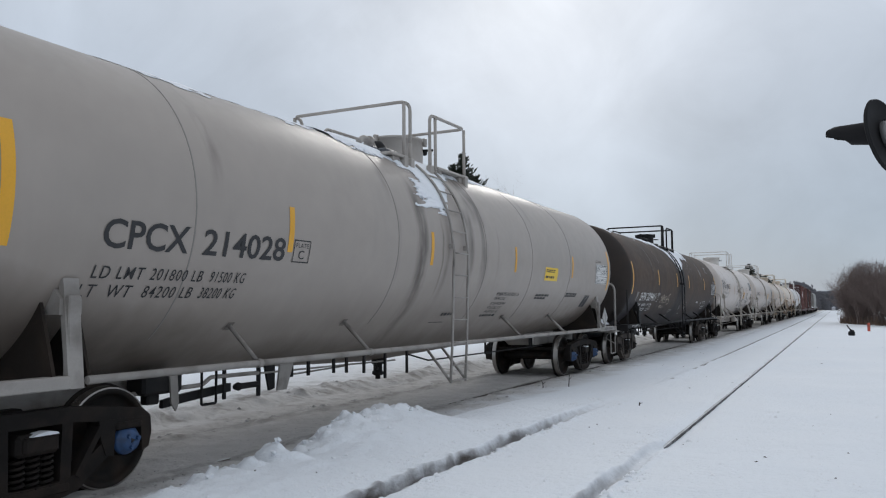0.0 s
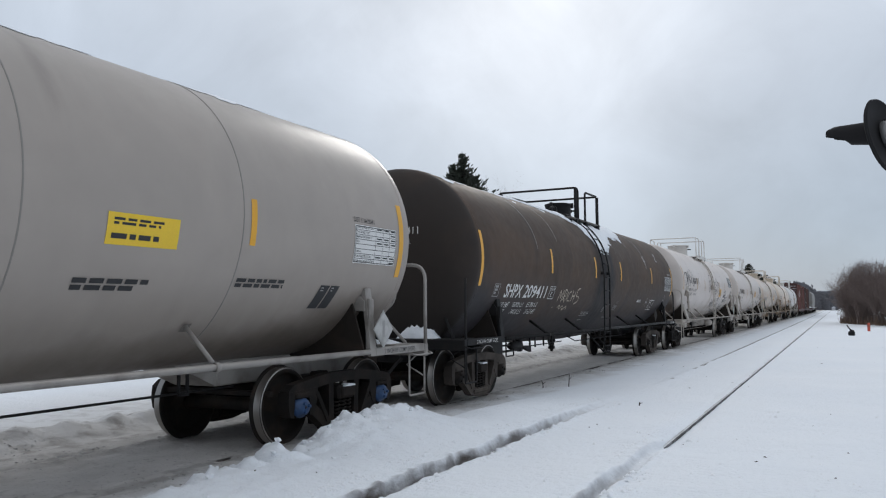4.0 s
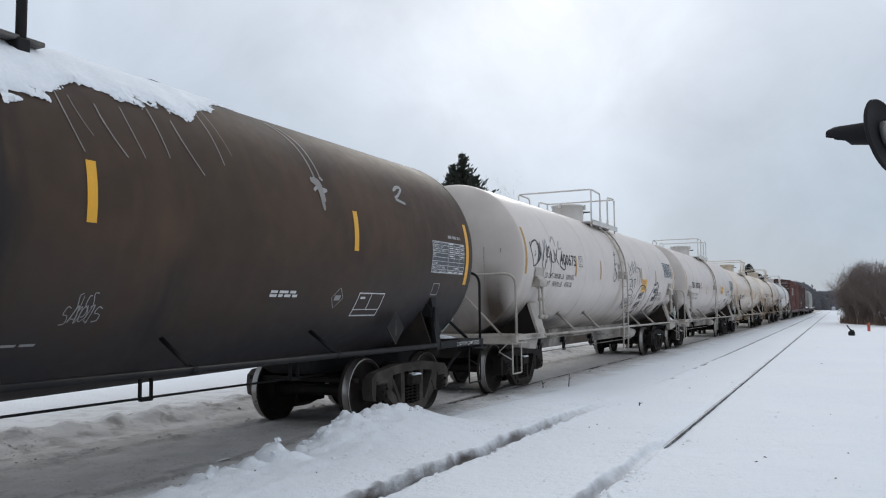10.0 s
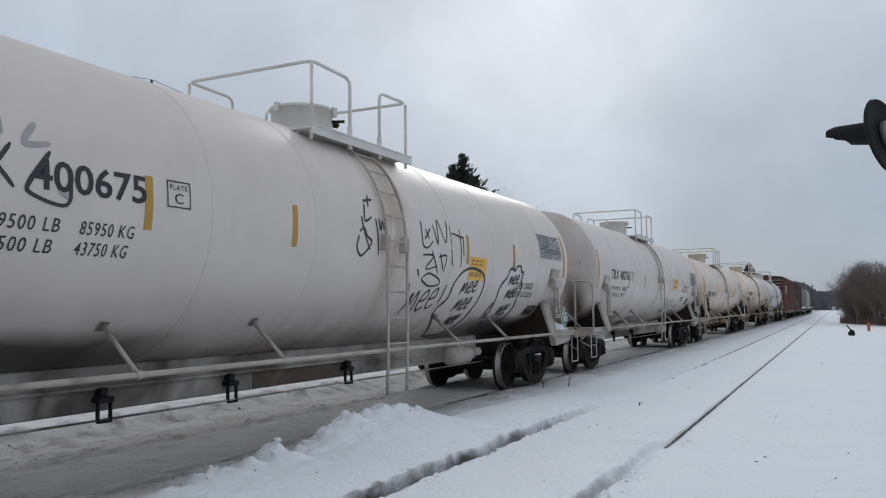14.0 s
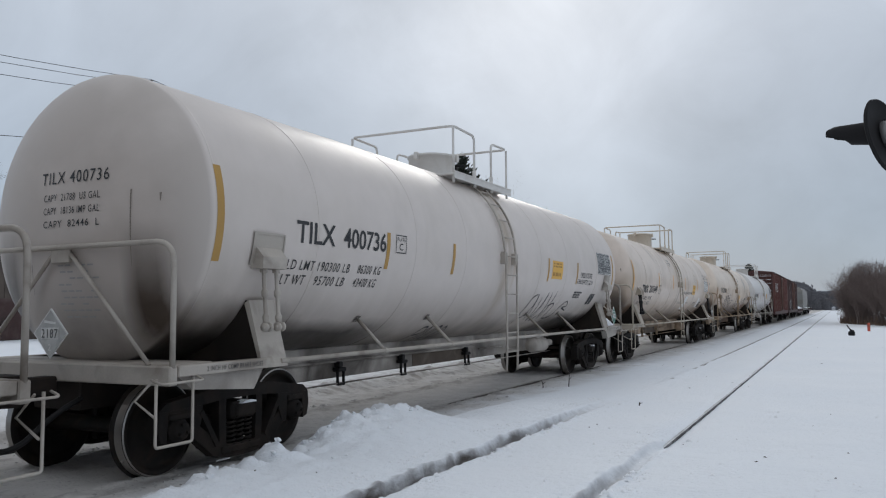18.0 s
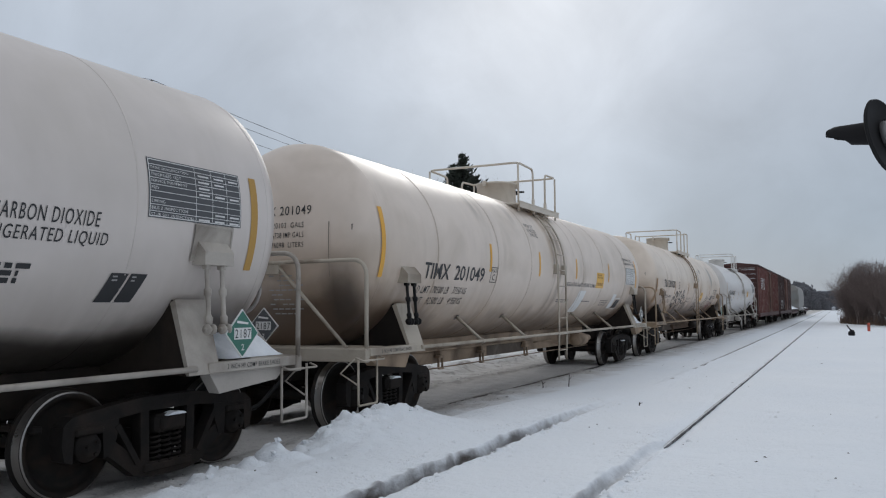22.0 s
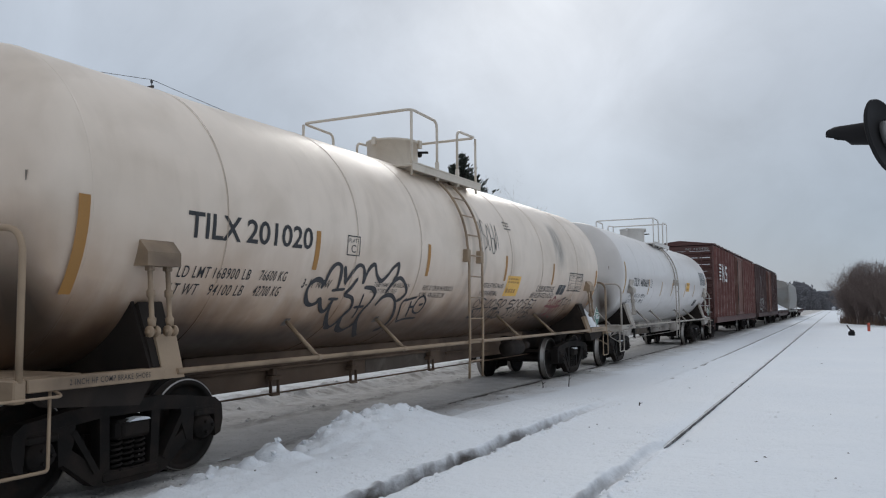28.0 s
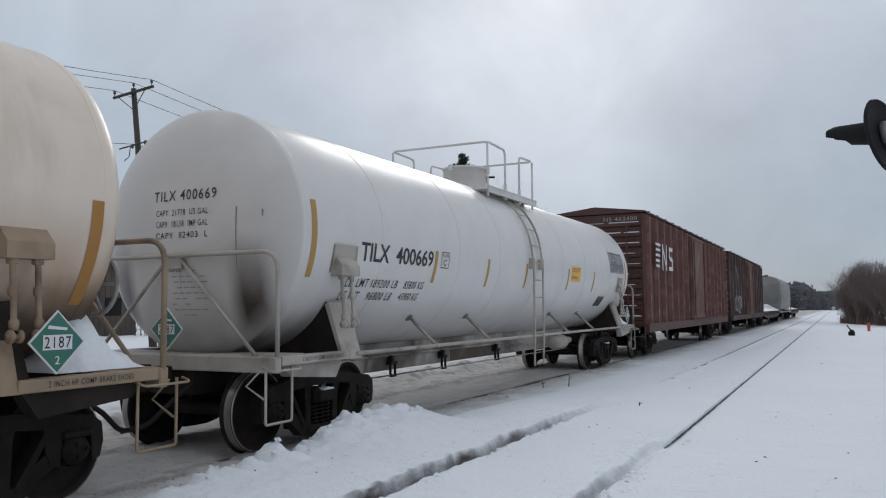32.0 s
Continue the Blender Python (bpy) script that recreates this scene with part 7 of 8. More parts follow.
letter_part(car, [("3-11 NEW", -4.34, -3.8, 1.83, 1.93)], M_INK, k, lean=0.12)
letter_part(car, [("FROST AT CENTER ANCHOR BOLTS", -1.48, -0.50, 1.85, 1.92), ("NORMAL FOR LOADED CAR", -1.52, -0.72, 1.75, 1.82)], M_INK, k, lean=0.12)
letter_part(car, [("REGULATING VALVES", 0.62, 1.48, 1.93, 2.01), ("VENTING NORMAL", 0.56, 1.32, 1.80, 1.88)], M_INK, k, lean=0.12)
letter_part(car, [("CARBON DIOXIDE", 3.22, 4.26, 1.90, 2.02), ("REFRIGERATED LIQUID", 3.02, 4.33, 1.76, 1.88)], M_INK, k, lean=0.12)
letter_part(car, [("5 URETHANE FOAM INSULATION", -2.83, -1.89, 1.87, 1.93), ("DO NOT EXCEED 250 F", -2.86, -2.20, 1.79, 1.85)], M_INK, k, lean=0.12)
twin_box(car, k, 4.46, 4.92, 1.86, 2.06, 43)
data_panel(car, k, 5.12, 6.10, 1.94, 2.34, False, 44, 7, False)
part("lettering", bars(k, Form(), 1.55, 1.92, 2.95, 3.12, 3, 45, 0.006, 0.4), M_INK, car)
f = Form()
for pts in ([(-3.95, 1.83), (-3.94, 1.88), (-4.04, 1.93), (-4.14, 1.91), (-4.2, 1.85), (-4.19, 1.76), (-4.12, 1.68), (-4.02, 1.64), (-3.92, 1.66), (-3.88, 1.7), (-3.78, 1.61), (-3.67, 1.56), (-3.62, 1.61), (-3.6, 1.7)], [(-3.92, 1.86), (-3.89, 2.01), (-3.82, 2.1), (-3.73, 2.12), (-3.66, 2.07), (-3.63, 1.94), (-3.62, 1.83)], [(-3.6, 2.1), (-3.5, 1.92), (-3.5, 1.89)], [(-3.5, 1.9), (-3.41, 2.03), (-3.31, 2.12), (-3.2, 2.11), (-3.13, 2.02), (-3.09, 1.9)]):
    k.stroke(f, pts, 0.060)
for pts in ([(-3.09, 1.9), (-3.07, 2.05), (-3, 2.13), (-2.92, 2.14), (-2.84, 2.03), (-2.7, 1.95), (-2.58, 2.01), (-2.46, 2.13), (-2.34, 2.18), (-2.32, 2.05), (-2.39, 1.96)], [(-2.46, 1.8), (-2.37, 1.93), (-2.22, 2), (-2.04, 1.93), (-1.91, 1.81), (-1.99, 1.72), (-2.07, 1.7)], [(-2.56, 1.63), (-2.48, 1.74), (-2.32, 1.77), (-2.13, 1.71), (-1.97, 1.57), (-1.87, 1.42), (-1.93, 1.32), (-2.03, 1.29)]):
    k.stroke(f, pts, 0.060)
for pts in ([(-3.03, 1.86), (-2.82, 1.85), (-2.71, 1.78), (-2.73, 1.67), (-2.8, 1.55), (-2.73, 1.41), (-2.48, 1.27), (-2.34, 1.22)], [(-3.61, 1.69), (-3.54, 1.53), (-3.39, 1.4), (-3.26, 1.36), (-3.19, 1.43), (-3.16, 1.52), (-3.11, 1.61), (-3.2, 1.72), (-3.4, 1.77), (-3.33, 1.85), (-3.25, 1.97)], [(-3.19, 1.5), (-3.07, 1.36), (-2.89, 1.31), (-2.79, 1.36), (-2.72, 1.44)]):
    k.stroke(f, pts, 0.060)
for pts in ([(-3.72, 1.81), (-3.45, 1.83)], [(-3.7, 1.71), (-3.5, 1.71)], [(-2.98, 1.78), (-2.92, 1.55), (-2.91, 1.47)], [(-3.05, 1.61), (-2.82, 1.62)], [(-1.8, 1.73), (-1.87, 1.64), (-1.66, 1.4)], [(-1.66, 1.4), (-1.49, 1.44), (-1.17, 1.45)], [(-1.83, 1.7), (-1.53, 1.75)], [(-1.64, 1.7), (-1.5, 1.47)], [(-1.61, 1.6), (-1.45, 1.62)], [(-1.34, 1.77), (-1.46, 1.72), (-1.45, 1.58), (-1.29, 1.52), (-1.19, 1.56), (-1.21, 1.7), (-1.34, 1.77)], [(-1.34, 1.64), (-1.24, 1.65)]):
    k.stroke(f, pts, 0.036)
part("graffiti", f, M_SPRAY, car, "black sprayed outline scrawl")
f = Form()
for a, b, n, sd in ((0.58, 1.98, 6, 61), (2.12, 3.58, 6, 62)):
    scrawl(k, f, a, b, 1.58, 1.76, n, 0.028, sd)
    scrawl(k, f, a + 0.06, b - 0.02, 1.40, 1.60, n, 0.028, sd + 7)
for pts in ([(5.05, 1.76), (5.30, 1.80)], [(5.18, 1.80), (5.14, 1.48)], [(5.34, 1.76), (5.30, 1.50)], [(5.34, 1.76), (5.50, 1.77)], [(5.33, 1.64), (5.46, 1.65)], [(5.66, 1.76), (5.55, 1.70), (5.56, 1.56), (5.68, 1.55), (5.76, 1.66), (5.68, 1.77)]):
    k.stroke(f, pts, 0.026)
part("graffiti", f, material("thin_black_spray", (0.055, 0.048, 0.045), 0.6, vary=0.3, bump=0.02), car, "thin black sprayed lines")
f = Form()
scrawl(k, f, 4.24, 5.05, 1.38, 1.80, 4, 0.045, 63)
k.stroke(f, [(4.20, 1.62), (4.75, 1.60), (5.15, 1.63)], 0.05)
part("graffiti", f, M_SPRAYR, car, "faded red sprayed scrawl")
f = Form()
scrawl(k, f, 0.30, 1.10, 2.50, 3.05, 5, 0.02, 65)
part("graffiti", f, M_SPRAY, car, "thin black drip lines")

W7 = white_car("clean white insulated tank car", 71.14, M_WHITE_B, M_WHITE_F, "TILX", "400669", ("189200 LB", "85800 KG"), ("96800 LB", "43900 KG"),
               ("CAPY  21778  US GAL", "CAPY  18138  IMP GAL", "CAPY  82403  L"), ((-6.21, -5.52, -5.35, -4.28), (2.18, 2.41), (-6.40, -4.50), 1.86), 35, r=1.468)
car, k = W7
badge_box(car, k, -4.02, -3.76, 2.18, 2.42, M_INK)
stripes(car, k, [(-4.18, 1.96, 2.42), (-2.25, 1.94, 2.40), (-0.44, 1.96, 2.40), (2.12, 1.96, 2.42), (4.1, 1.96, 2.42)], M_OCHRE)
stripes(car, k, [(-7.20, 1.95, 2.82), (7.1, 1.9, 2.8)], M_OCHRE, 0.10)
sign(car, k, 2.30, 2.98, 2.15, 2.48, M_SIGNO, 52)
data_panel(car, k, 5.55, 6.94, 2.46, 3.0, True, 53, 9)
twin_box(car, k, 4.80, 5.35, 1.62, 1.85, 54)


# ---- boxcars ----
def boxcar(label, at_y, half, paint, ribs, seed, mark=False):
    car = thing("boxcar", label, "boxcar", "boxcars in the train", loc=(XT, at_y, 0))
    TRAIN.append((car, at_y))
    w, z0, z1 = 1.48, 1.0, 4.42
    part("body", Form().box(-w, w, -half, half, z0, z1, 0.02), paint, car)
    roof = Form().prism([(-w - 0.06, z1 + 0.012), (w + 0.06, z1 + 0.012), (w + 0.06, z1 + 0.06), (0, z1 + 0.24), (-w - 0.06, z1 + 0.06)], "y", -half - 0.06, half + 0.06)
    for i in range(14):
        y = -half + 2 * half * (i + 0.5) / 14
        roof.prism([(-w - 0.05, z1 + 0.065), (0, z1 + 0.245), (w + 0.05, z1 + 0.065), (w + 0.05, z1 + 0.10), (0, z1 + 0.28), (-w - 0.05, z1 + 0.10)], "y", y - 0.03, y + 0.03)
    part("roof", roof, paint, car)
    for q in (-1, 1):
        part("side_sill", Form().box(q * (w - 0.05), q * (w + 0.10), -half, half, 0.82, 1.08, 0.015), paint, car)
        for i in range(ribs):
            y = -half + 0.25 + (2 * half - 0.5) * i / (ribs - 1)
            if -1.65 < y < 1.65:
                continue
            f = Form().prism([(q * w, y - 0.11), (q * (w + 0.12), y - 0.05), (q * (w + 0.12), y + 0.05), (q * w, y + 0.11)], "z", 1.08, z1 - 0.06)
            part("side_post", f, M_POST if mark else paint, car)
        d = part("door", Form().box(q * (w + 0.02), q * (w + 0.13), -1.55, 1.55, 1.12, z1 - 0.14, 0.015), M_DOOR, car, "faded red-brown sliding door")
        f = Form()
        for y in (-1.5, 1.44):
            f.box(q * (w + 0.13), q * (w + 0.19), y, y + 0.08, 1.15, z1 - 0.18, 0.015)
        for z in (1.14, z1 - 0.24):
            f.box(q * (w + 0.13), q * (w + 0.17), -1.42, 1.44, z, z + 0.08, 0.015)
        part("door_frame", f, M_DOOR, d)
        f = Form()
        for i in range(9):
            y = -1.25 + 2.5 * i / 8
            f.prism([(q * (w + 0.128), y - 0.05), (q * (w + 0.143), y - 0.02), (q * (w + 0.143), y + 0.02), (q * (w + 0.128), y + 0.05)][::q], "z", 1.30, z1 - 0.32)
        part("door_corrugation", f, M_DOOR, d)
        part("door_latch", Form().tube([(q * (w + 0.20), -1.30, 1.2), (q * (w + 0.20), -1.30, z1 - 0.3)], 0.02, 6).box(q * (w + 0.17), q * (w + 0.23), -1.36, -1.20, 1.9, 2.05, 0.01), M_TRUCKD, d)
        part("door_track", Form().box(q * (w + 0.01), q * (w + 0.15), -1.6, half - 2.2, 1.085, 1.115, 0.006), paint, car)
    for s in (-1, 1):
        for i in range(10):
            z = 1.25 + 0.315 * i
            f = Form().prism([(s * half, z - 0.09), (s * (half + 0.08), z - 0.045), (s * (half + 0.08), z + 0.045), (s * half, z + 0.09)], "x", -w + 0.10, w - 0.10)
            part("end_rib", f, paint, car)
            if s < 0:
                rag = random.Random(seed * 31 + i)
                x = -w + 0.14
                rime = Form()
                while x < w - 0.3:
                    x1 = min(w - 0.14, x + rag.uniform(0.25, 1.1))
                    rime.box(x, x1, -half - 0.085, -half - 0.02, z + 0.048, z + 0.048 + rag.uniform(0.012, 0.035), 0.006)
                    x = x1 + rag.uniform(0.03, 0.35)
                part("snow_ledge", rime, M_SNOWCAP, car, "broken rime along a rib")
        f = Form()
        for z in [0.7 + 0.42 * j for j in range(9)]:
            f.tube([(w - 0.02, s * (half + 0.13), z), (w - 0.50, s * (half + 0.13), z)], 0.014, 5)
        for x in (w - 0.02, w - 0.5):
            f.tube([(x, s * (half + 0.13), 0.55), (x, s * (half + 0.13), z1 - 0.3)], 0.02, 5)
        part("end_ladder", f, paint, car)
        coupler(car, s * (half + 0.1), s, M_TRUCK)
    part("centre_sill", Form().box(-0.33, 0.33, -half, half, 0.72, 1.0, 0.02), M_TRUCK, car)
    rnd = random.Random(seed)
    flat = Flat(w + 0.122)
    f = Form()
    for i in range(ribs):
        y = -half + 0.25 + (2 * half - 0.5) * i / (ribs - 1)
        if -1.65 < y < 1.65:
            continue
        for _ in range(rnd.randint(2, 6)):
            z, hh, o = 1.12 + 2.0 * rnd.random() ** (2.2 if mark else 1.4), rnd.uniform(0.04, 0.30), rnd.uniform(-0.02, 0.02)
            flat.stroke(f, [(y + o, z), (y + o + rnd.uniform(-0.02, 0.02), z + hh * 0.5), (y + o * 0.4, z + hh)], rnd.uniform(0.025, 0.07), 0.003)
    part("paint_scuff", f, M_SCUFF, car, "pale scuffs on the posts")
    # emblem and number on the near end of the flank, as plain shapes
    f = Form()
    pl = Flat(w + 0.125)
    if mark:
        for i in range(5):
            pl.patch(f, -half + 1.0, -half + 1.75 - 0.05 * i, 3.50 - 0.17 * i, 3.58 - 0.17 * i, 0.003)
        for a, b in (((2.05, 2.75), (2.1, 3.6)), ((2.05, 3.55), (2.65, 2.85)), ((2.65, 2.75), (2.7, 3.6)), ((3.15, 3.5), (3.75, 3.5)), ((3.2, 3.2), (3.7, 3.15)), ((3.1, 2.85), (3.75, 2.85)), ((3.2, 3.2), (3.2, 3.5)), ((3.7, 2.85), (3.7, 3.15))):
            pl.stroke(f, [(-half + a[0], a[1]), (-half + b[0], b[1])], 0.27, 0.003, False)
    else:
        em = Form()
        for o, a, b in ((1.5, 3.05, 3.75), (1.85, 3.2, 3.7), (2.2, 3.05, 3.65), (3.0, 3.1, 3.5)):
            pl.stroke(em, [(-half + o, a), (-half + o + 0.03, b)], 0.16, 0.003, False)
        part("emblem", em, M_CHALKDIM, car, "worn white emblem")
        scrawl(pl, f, -half + 0.7, -half + 4.2, 1.25, 2.15, 6, 0.13, 17)
    part("emblem" if mark else "graffiti", f, M_CHALK if mark else M_CHALKDIM, car, "worn white emblem" if mark else "smudged white sprayed scrawl")
    f = Form()
    if mark:
        v, q, _ = letters("NS 463400")
        f.add([(0.28 + a * 1.02, -half - 0.09, 4.19 + b * 0.12) for a, b in v], q)
    else:
        f.add([(x, -half - 0.09, z) for x, z in ((0.2, 4.2), (1.2, 4.2), (1.2, 4.32), (0.2, 4.32))], [(0, 1, 2, 3)])
    part("lettering", f, M_CHALKDIM, car)
    truck(car, -half + 2.2)
    truck(car, half - 2.2)
    return car


boxcar("maroon ribbed boxcar with a faded sliding door", 89.75, 9.1, M_MAROON, 17, 7, True)
boxcar("dark brown ribbed boxcar with pale scuffs low on its side", 110.2, 9.1, M_MAROON_D, 15, 8)


def flat_car(at_y, half):
    car = thing("flat_car", "low flat car with snow on its deck", "flat car", loc=(XT, at_y, 0))
    TRAIN.append((car, at_y))
    part("deck", Form().box(-1.45, 1.45, -half, half, 1.02, 1.15, 0.02), M_TRUCK, car)
    f = Form()
    for q in (-1, 1):
        f = Form().prism([(-half, 0.88), (-half * 0.6, 0.62), (half * 0.6, 0.62), (half, 0.88), (half, 1.08), (-half, 1.08)], "x", q * 1.38, q * 1.47)
        part("side_sill", f, M_MAROON_D, car)
        for i in range(9):
            y = -half + 0.8 + (2 * half - 1.6) * i / 8
            part("stake_pocket", Form().box(q * 1.47, q * 1.53, y - 0.09, y + 0.09, 0.86, 1.06, 0.01), M_MAROON_D, car)
    heap(car, -1.38, 1.40, -half + 0.2, half - 0.2, 1.15, 0.28, at_y)
    for s in (-1, 1):
        coupler(car, s * half, s, M_TRUCK)
    truck(car, -half + 2.1)
    truck(car, half - 2.1)


def hopper_car(at_y, half):
    car = thing("hopper_car", "grey covered hopper car with bulging sides", "hopper car", loc=(XT, at_y, 0))
    TRAIN.append((car, at_y))
    out = [(-0.75, 4.40), (-1.15, 4.25), (-1.42, 3.8), (-1.52, 3.1), (-1.52, 2.4), (-1.45, 1.7), (-1.35, 1.25), (1.35, 1.25), (1.45, 1.7), (1.52, 2.4), (1.52, 3.1), (1.42, 3.8), (1.15, 4.25), (0.75, 4.40)]
    body = Form().prism(out, "y", -half + 1.7, half - 1.7)
    part("body", body, M_HOPPER, car)
    for s in (-1, 1):
        e, i = s * (half - 0.9), s * (half - 1.7)
        f = Form()
        ring0 = [(x * 0.999, i, z) for x, z in out]
        ring1 = [(x * 0.97, e if z > 2.6 else i - s * (2.6 - z) * 0.2 + s * 0.8 * max(0, (z - 1.25) / 1.35), z) for x, z in out]
        n = len(out)
        f.add(ring0 + ring1, [(a, (a + 1) % n, n + (a + 1) % n, n + a) for a in range(n)] + [tuple(range(n, 2 * n))])
        part("slope_end", f, M_HOPPER, car)
        part("end_platform", Form().box(-1.45, 1.45, s * half, s * (half - 2.2), 1.0, 1.12, 0.02), M_HOPPER, car)
        for x in (-1.4, 1.4):
            f = Form().box(x - 0.06, x + 0.06, s * (half - 0.15), s * (half - 0.05), 1.1, 2.2)
            f.tube([(x, s * (half - 0.1), 2.1), (x, s * (half - 1.2), 4.0)], 0.05, 6)
            part("corner_post", f, M_HOPPER, car)
        heap(car, -1.4, 1.4, min(s * half, s * (half - 0.9)), max(s * half, s * (half - 0.9)), 1.12, 0.4, at_y + s)
        coupler(car, s * half, s, M_TRUCK)
    for i in range(4):
        y = -half + 3.0 + (2 * half - 6.0) * i / 3
        f = Form().prism([(-1.0, 1.26), (1.0, 1.26), (0.35, 0.62), (-0.35, 0.62)], "y", y - 1.0, y + 1.0)
        part("discharge_chute", f, M_HOPPER, car)
    part("roof_walkway", Form().box(-0.35, 0.35, -half + 1.2, half - 1.2, 4.46, 4.50, 0.01), M_HOPPER, car)
    for i in range(6):
        y = -half + 2.4 + (2 * half - 4.8) * i / 5
        for q in (-1, 1):
            f = Form()
            for a, b in zip(out[8:13], out[9:14]):
                f.add([(q * (a[0] + 0.05), y - 0.05, a[1]), (q * (a[0] + 0.05), y + 0.05, a[1]), (q * (b[0] + 0.05), y + 0.05, b[1]), (q * (b[0] + 0.05), y - 0.05, b[1])], [(0, 1, 2, 3)])
            part("side_rib", f, M_HOPPER, car)
    part("side_sill", Form().box(-1.5, 1.5, -half, half, 0.9, 1.02, 0.02), M_HOPPER, car)
    truck(car, -half + 1.9)
    truck(car, half - 1.9)


flat_car(129.1, 8.4)
hopper_car(147.6, 9.0)
flat_car(166.6, 8.6)


# ---- line of poles and wires beyond the train ----
def utility_pole(at, top, lean, label):
    p = thing("utility_pole", label, "utility pole", "poles along the line", loc=(at[0], at[1], ground_z(*at) - 0.05))
    lx = lean * top
    part("pole", Form().tube([(0, 0, 0), (lx * 0.5, 0, top * 0.5), (lx, 0, top)], [0.17, 0.145, 0.115], 12), M_WOODPOLE, p)
    a = Vector((1, 0.25, -lean * 1.6)).normalized()
    c = Vector((lx * 0.96, -0.16, top - 0.22))
    f = Form().tube([c - a * 0.92, c + a * 1.1], 0.07, 4)
    part("crossarm", f, M_WOODPOLE, p)
    part("arm_brace", Form().tube([c + a * 0.7, (lx * 0.9, -0.1, top - 1.0)], 0.02, 5).tube([c - a * 0.7, (lx * 0.9, -0.1, top - 1.0)], 0.02, 5), M_WIRE, p)
    tips = []
    for u in (-0.86, 0.12, 1.0):
        q = c + a * u if u != 0.12 else Vector((lx, 0, top - 0.40))
        part("insulator", Form().lathe([(0.02, 0.0), (0.02, 0.1), (0.06, 0.12), (0.05, 0.18), (0.065, 0.2), (0.04, 0.27), (0.0, 0.28)], "z", tuple(q + Vector((0, 0, 0.05 if u != 0.12 else 0.4))), 8), M_WIRE, p)
        tips.append(Vector(p.location) + q + Vector((0, 0, 0.32 if u != 0.12 else 0.67)))
    low = Vector((lx * 0.76, -0.1, top - 2.55))
    part("lower_arm", Form().tube([low - a * 0.85, low + a * 0.55], 0.035, 5).tube([low - a * 0.35 - Vector((0, 0, 0.45)), low - a * 0.3], 0.02, 5).tube([low - a * 0.35 - Vector((0, 0, 0.45)), low - a * 0.6 - Vector((0, 0, 0.6))], 0.018, 5), M_WOODPOLE, p)
    for u in (-0.2, 0.45):
        part("insulator", Form().lathe([(0.0, -0.1), (0.05, -0.08), (0.07, 0.0), (0.05, 0.1), (0.0, 0.12)], "z", tuple(low + a * u - Vector((0, 0, 0.04))), 8), M_WIRE, p)
    tips.append(Vector(p.location) + low)
    return tips


POLE = (-26.75, 24.9)
rows = [utility_pole((POLE[0] - 0.5, POLE[1] - 44), 10.9, -0.02, "weathered wooden utility pole with one crossarm"),
        utility_pole((POLE[0] + 0.5, POLE[1]), 11.4, -0.130, "leaning weathered utility pole with one crossarm"),
        utility_pole((POLE[0] + 0.4, POLE[1] + 46), 10.6, -0.03, "weathered wooden utility pole with one crossarm"),
        utility_pole((POLE[0] + 0.6, POLE[1] + 92), 10.6, 0.02, "weathered wooden utility pole with one crossarm")]
for a, b, sag in zip(rows, rows[1:], (1.5, 0.9, 0.9)):
    for p, q in zip(a, b):
        f = Form().tube([tuple(p.lerp(q, i / 14) - Vector((0, 0, sag * 4 * (i / 14) * (1 - i / 14)))) for i in range(15)], 0.013, 5)
        tagged(new("overhead_wire", f.mesh("overhead_wire", M_WIRE)), "thin sagging overhead wire strung between poles", "wire", "overhead wires")


# ---- trees ----
def bare_tree(name, label, at, height, seed, spread=0.5, stems=1, mat=None, depth=5, group="", thick=0.022, base_z=None, category="tree"):
    """Trunk and limbs that fork into fine twigs."""
    rnd = random.Random(seed)
    t = thing(name, label, category, group, loc=(at[0], at[1], ground_z(*at) - 0.05 if base_z is None else base_z))
    trunk, crown = Form(), Form()

    def grow(p, d, length, r, level):
        q, pts, rad = Vector(p), [Vector(p)], [r]
        for i in range(3):
            d = (d + Vector((rnd.uniform(-1, 1), rnd.uniform(-1, 1), rnd.uniform(-0.3, 0.7))) * 0.16).normalized()
            q = q + d * length / 3
            pts.append(q.copy())
            rad.append(r * (1 - 0.16 * (i + 1)))
        (trunk if level < 1 else crown).tube(pts, rad, 7 if level < 2 else (4 if level < 4 else 3), False)
        if level >= depth:
            return
        for _ in range(rnd.randint(2, 3) if level else rnd.randint(3, 5)):
            k2 = rnd.uniform(0.35, 1.0)
            i = min(2, int(k2 * 3))
            o = pts[i].lerp(pts[i + 1], k2 * 3 - i if k2 < 1 else 1)
            side = Vector((rnd.uniform(-1, 1), rnd.uniform(-1, 1), rnd.uniform(-0.1, 0.5)))
            grow(o, (d + side * spread * 1.6).normalized(), length * rnd.uniform(0.55, 0.82), r * rnd.uniform(0.42, 0.62), level + 1)
    for s in range(stems):
        o = Vector((rnd.uniform(-0.4, 0.4), rnd.uniform(-0.4, 0.4), 0)) if stems > 1 else Vector((0, 0, 0))
        grow(o, Vector((rnd.uniform(-1, 1) * 0.25 * (stems > 1), rnd.uniform(-1, 1) * 0.25 * (stems > 1), 1)).normalized(), height * 0.36, height * thick, 0)
    part("trunk", trunk, mat or M_BARK, t)
    part("crown", crown, mat or M_BARK, t)
    return t


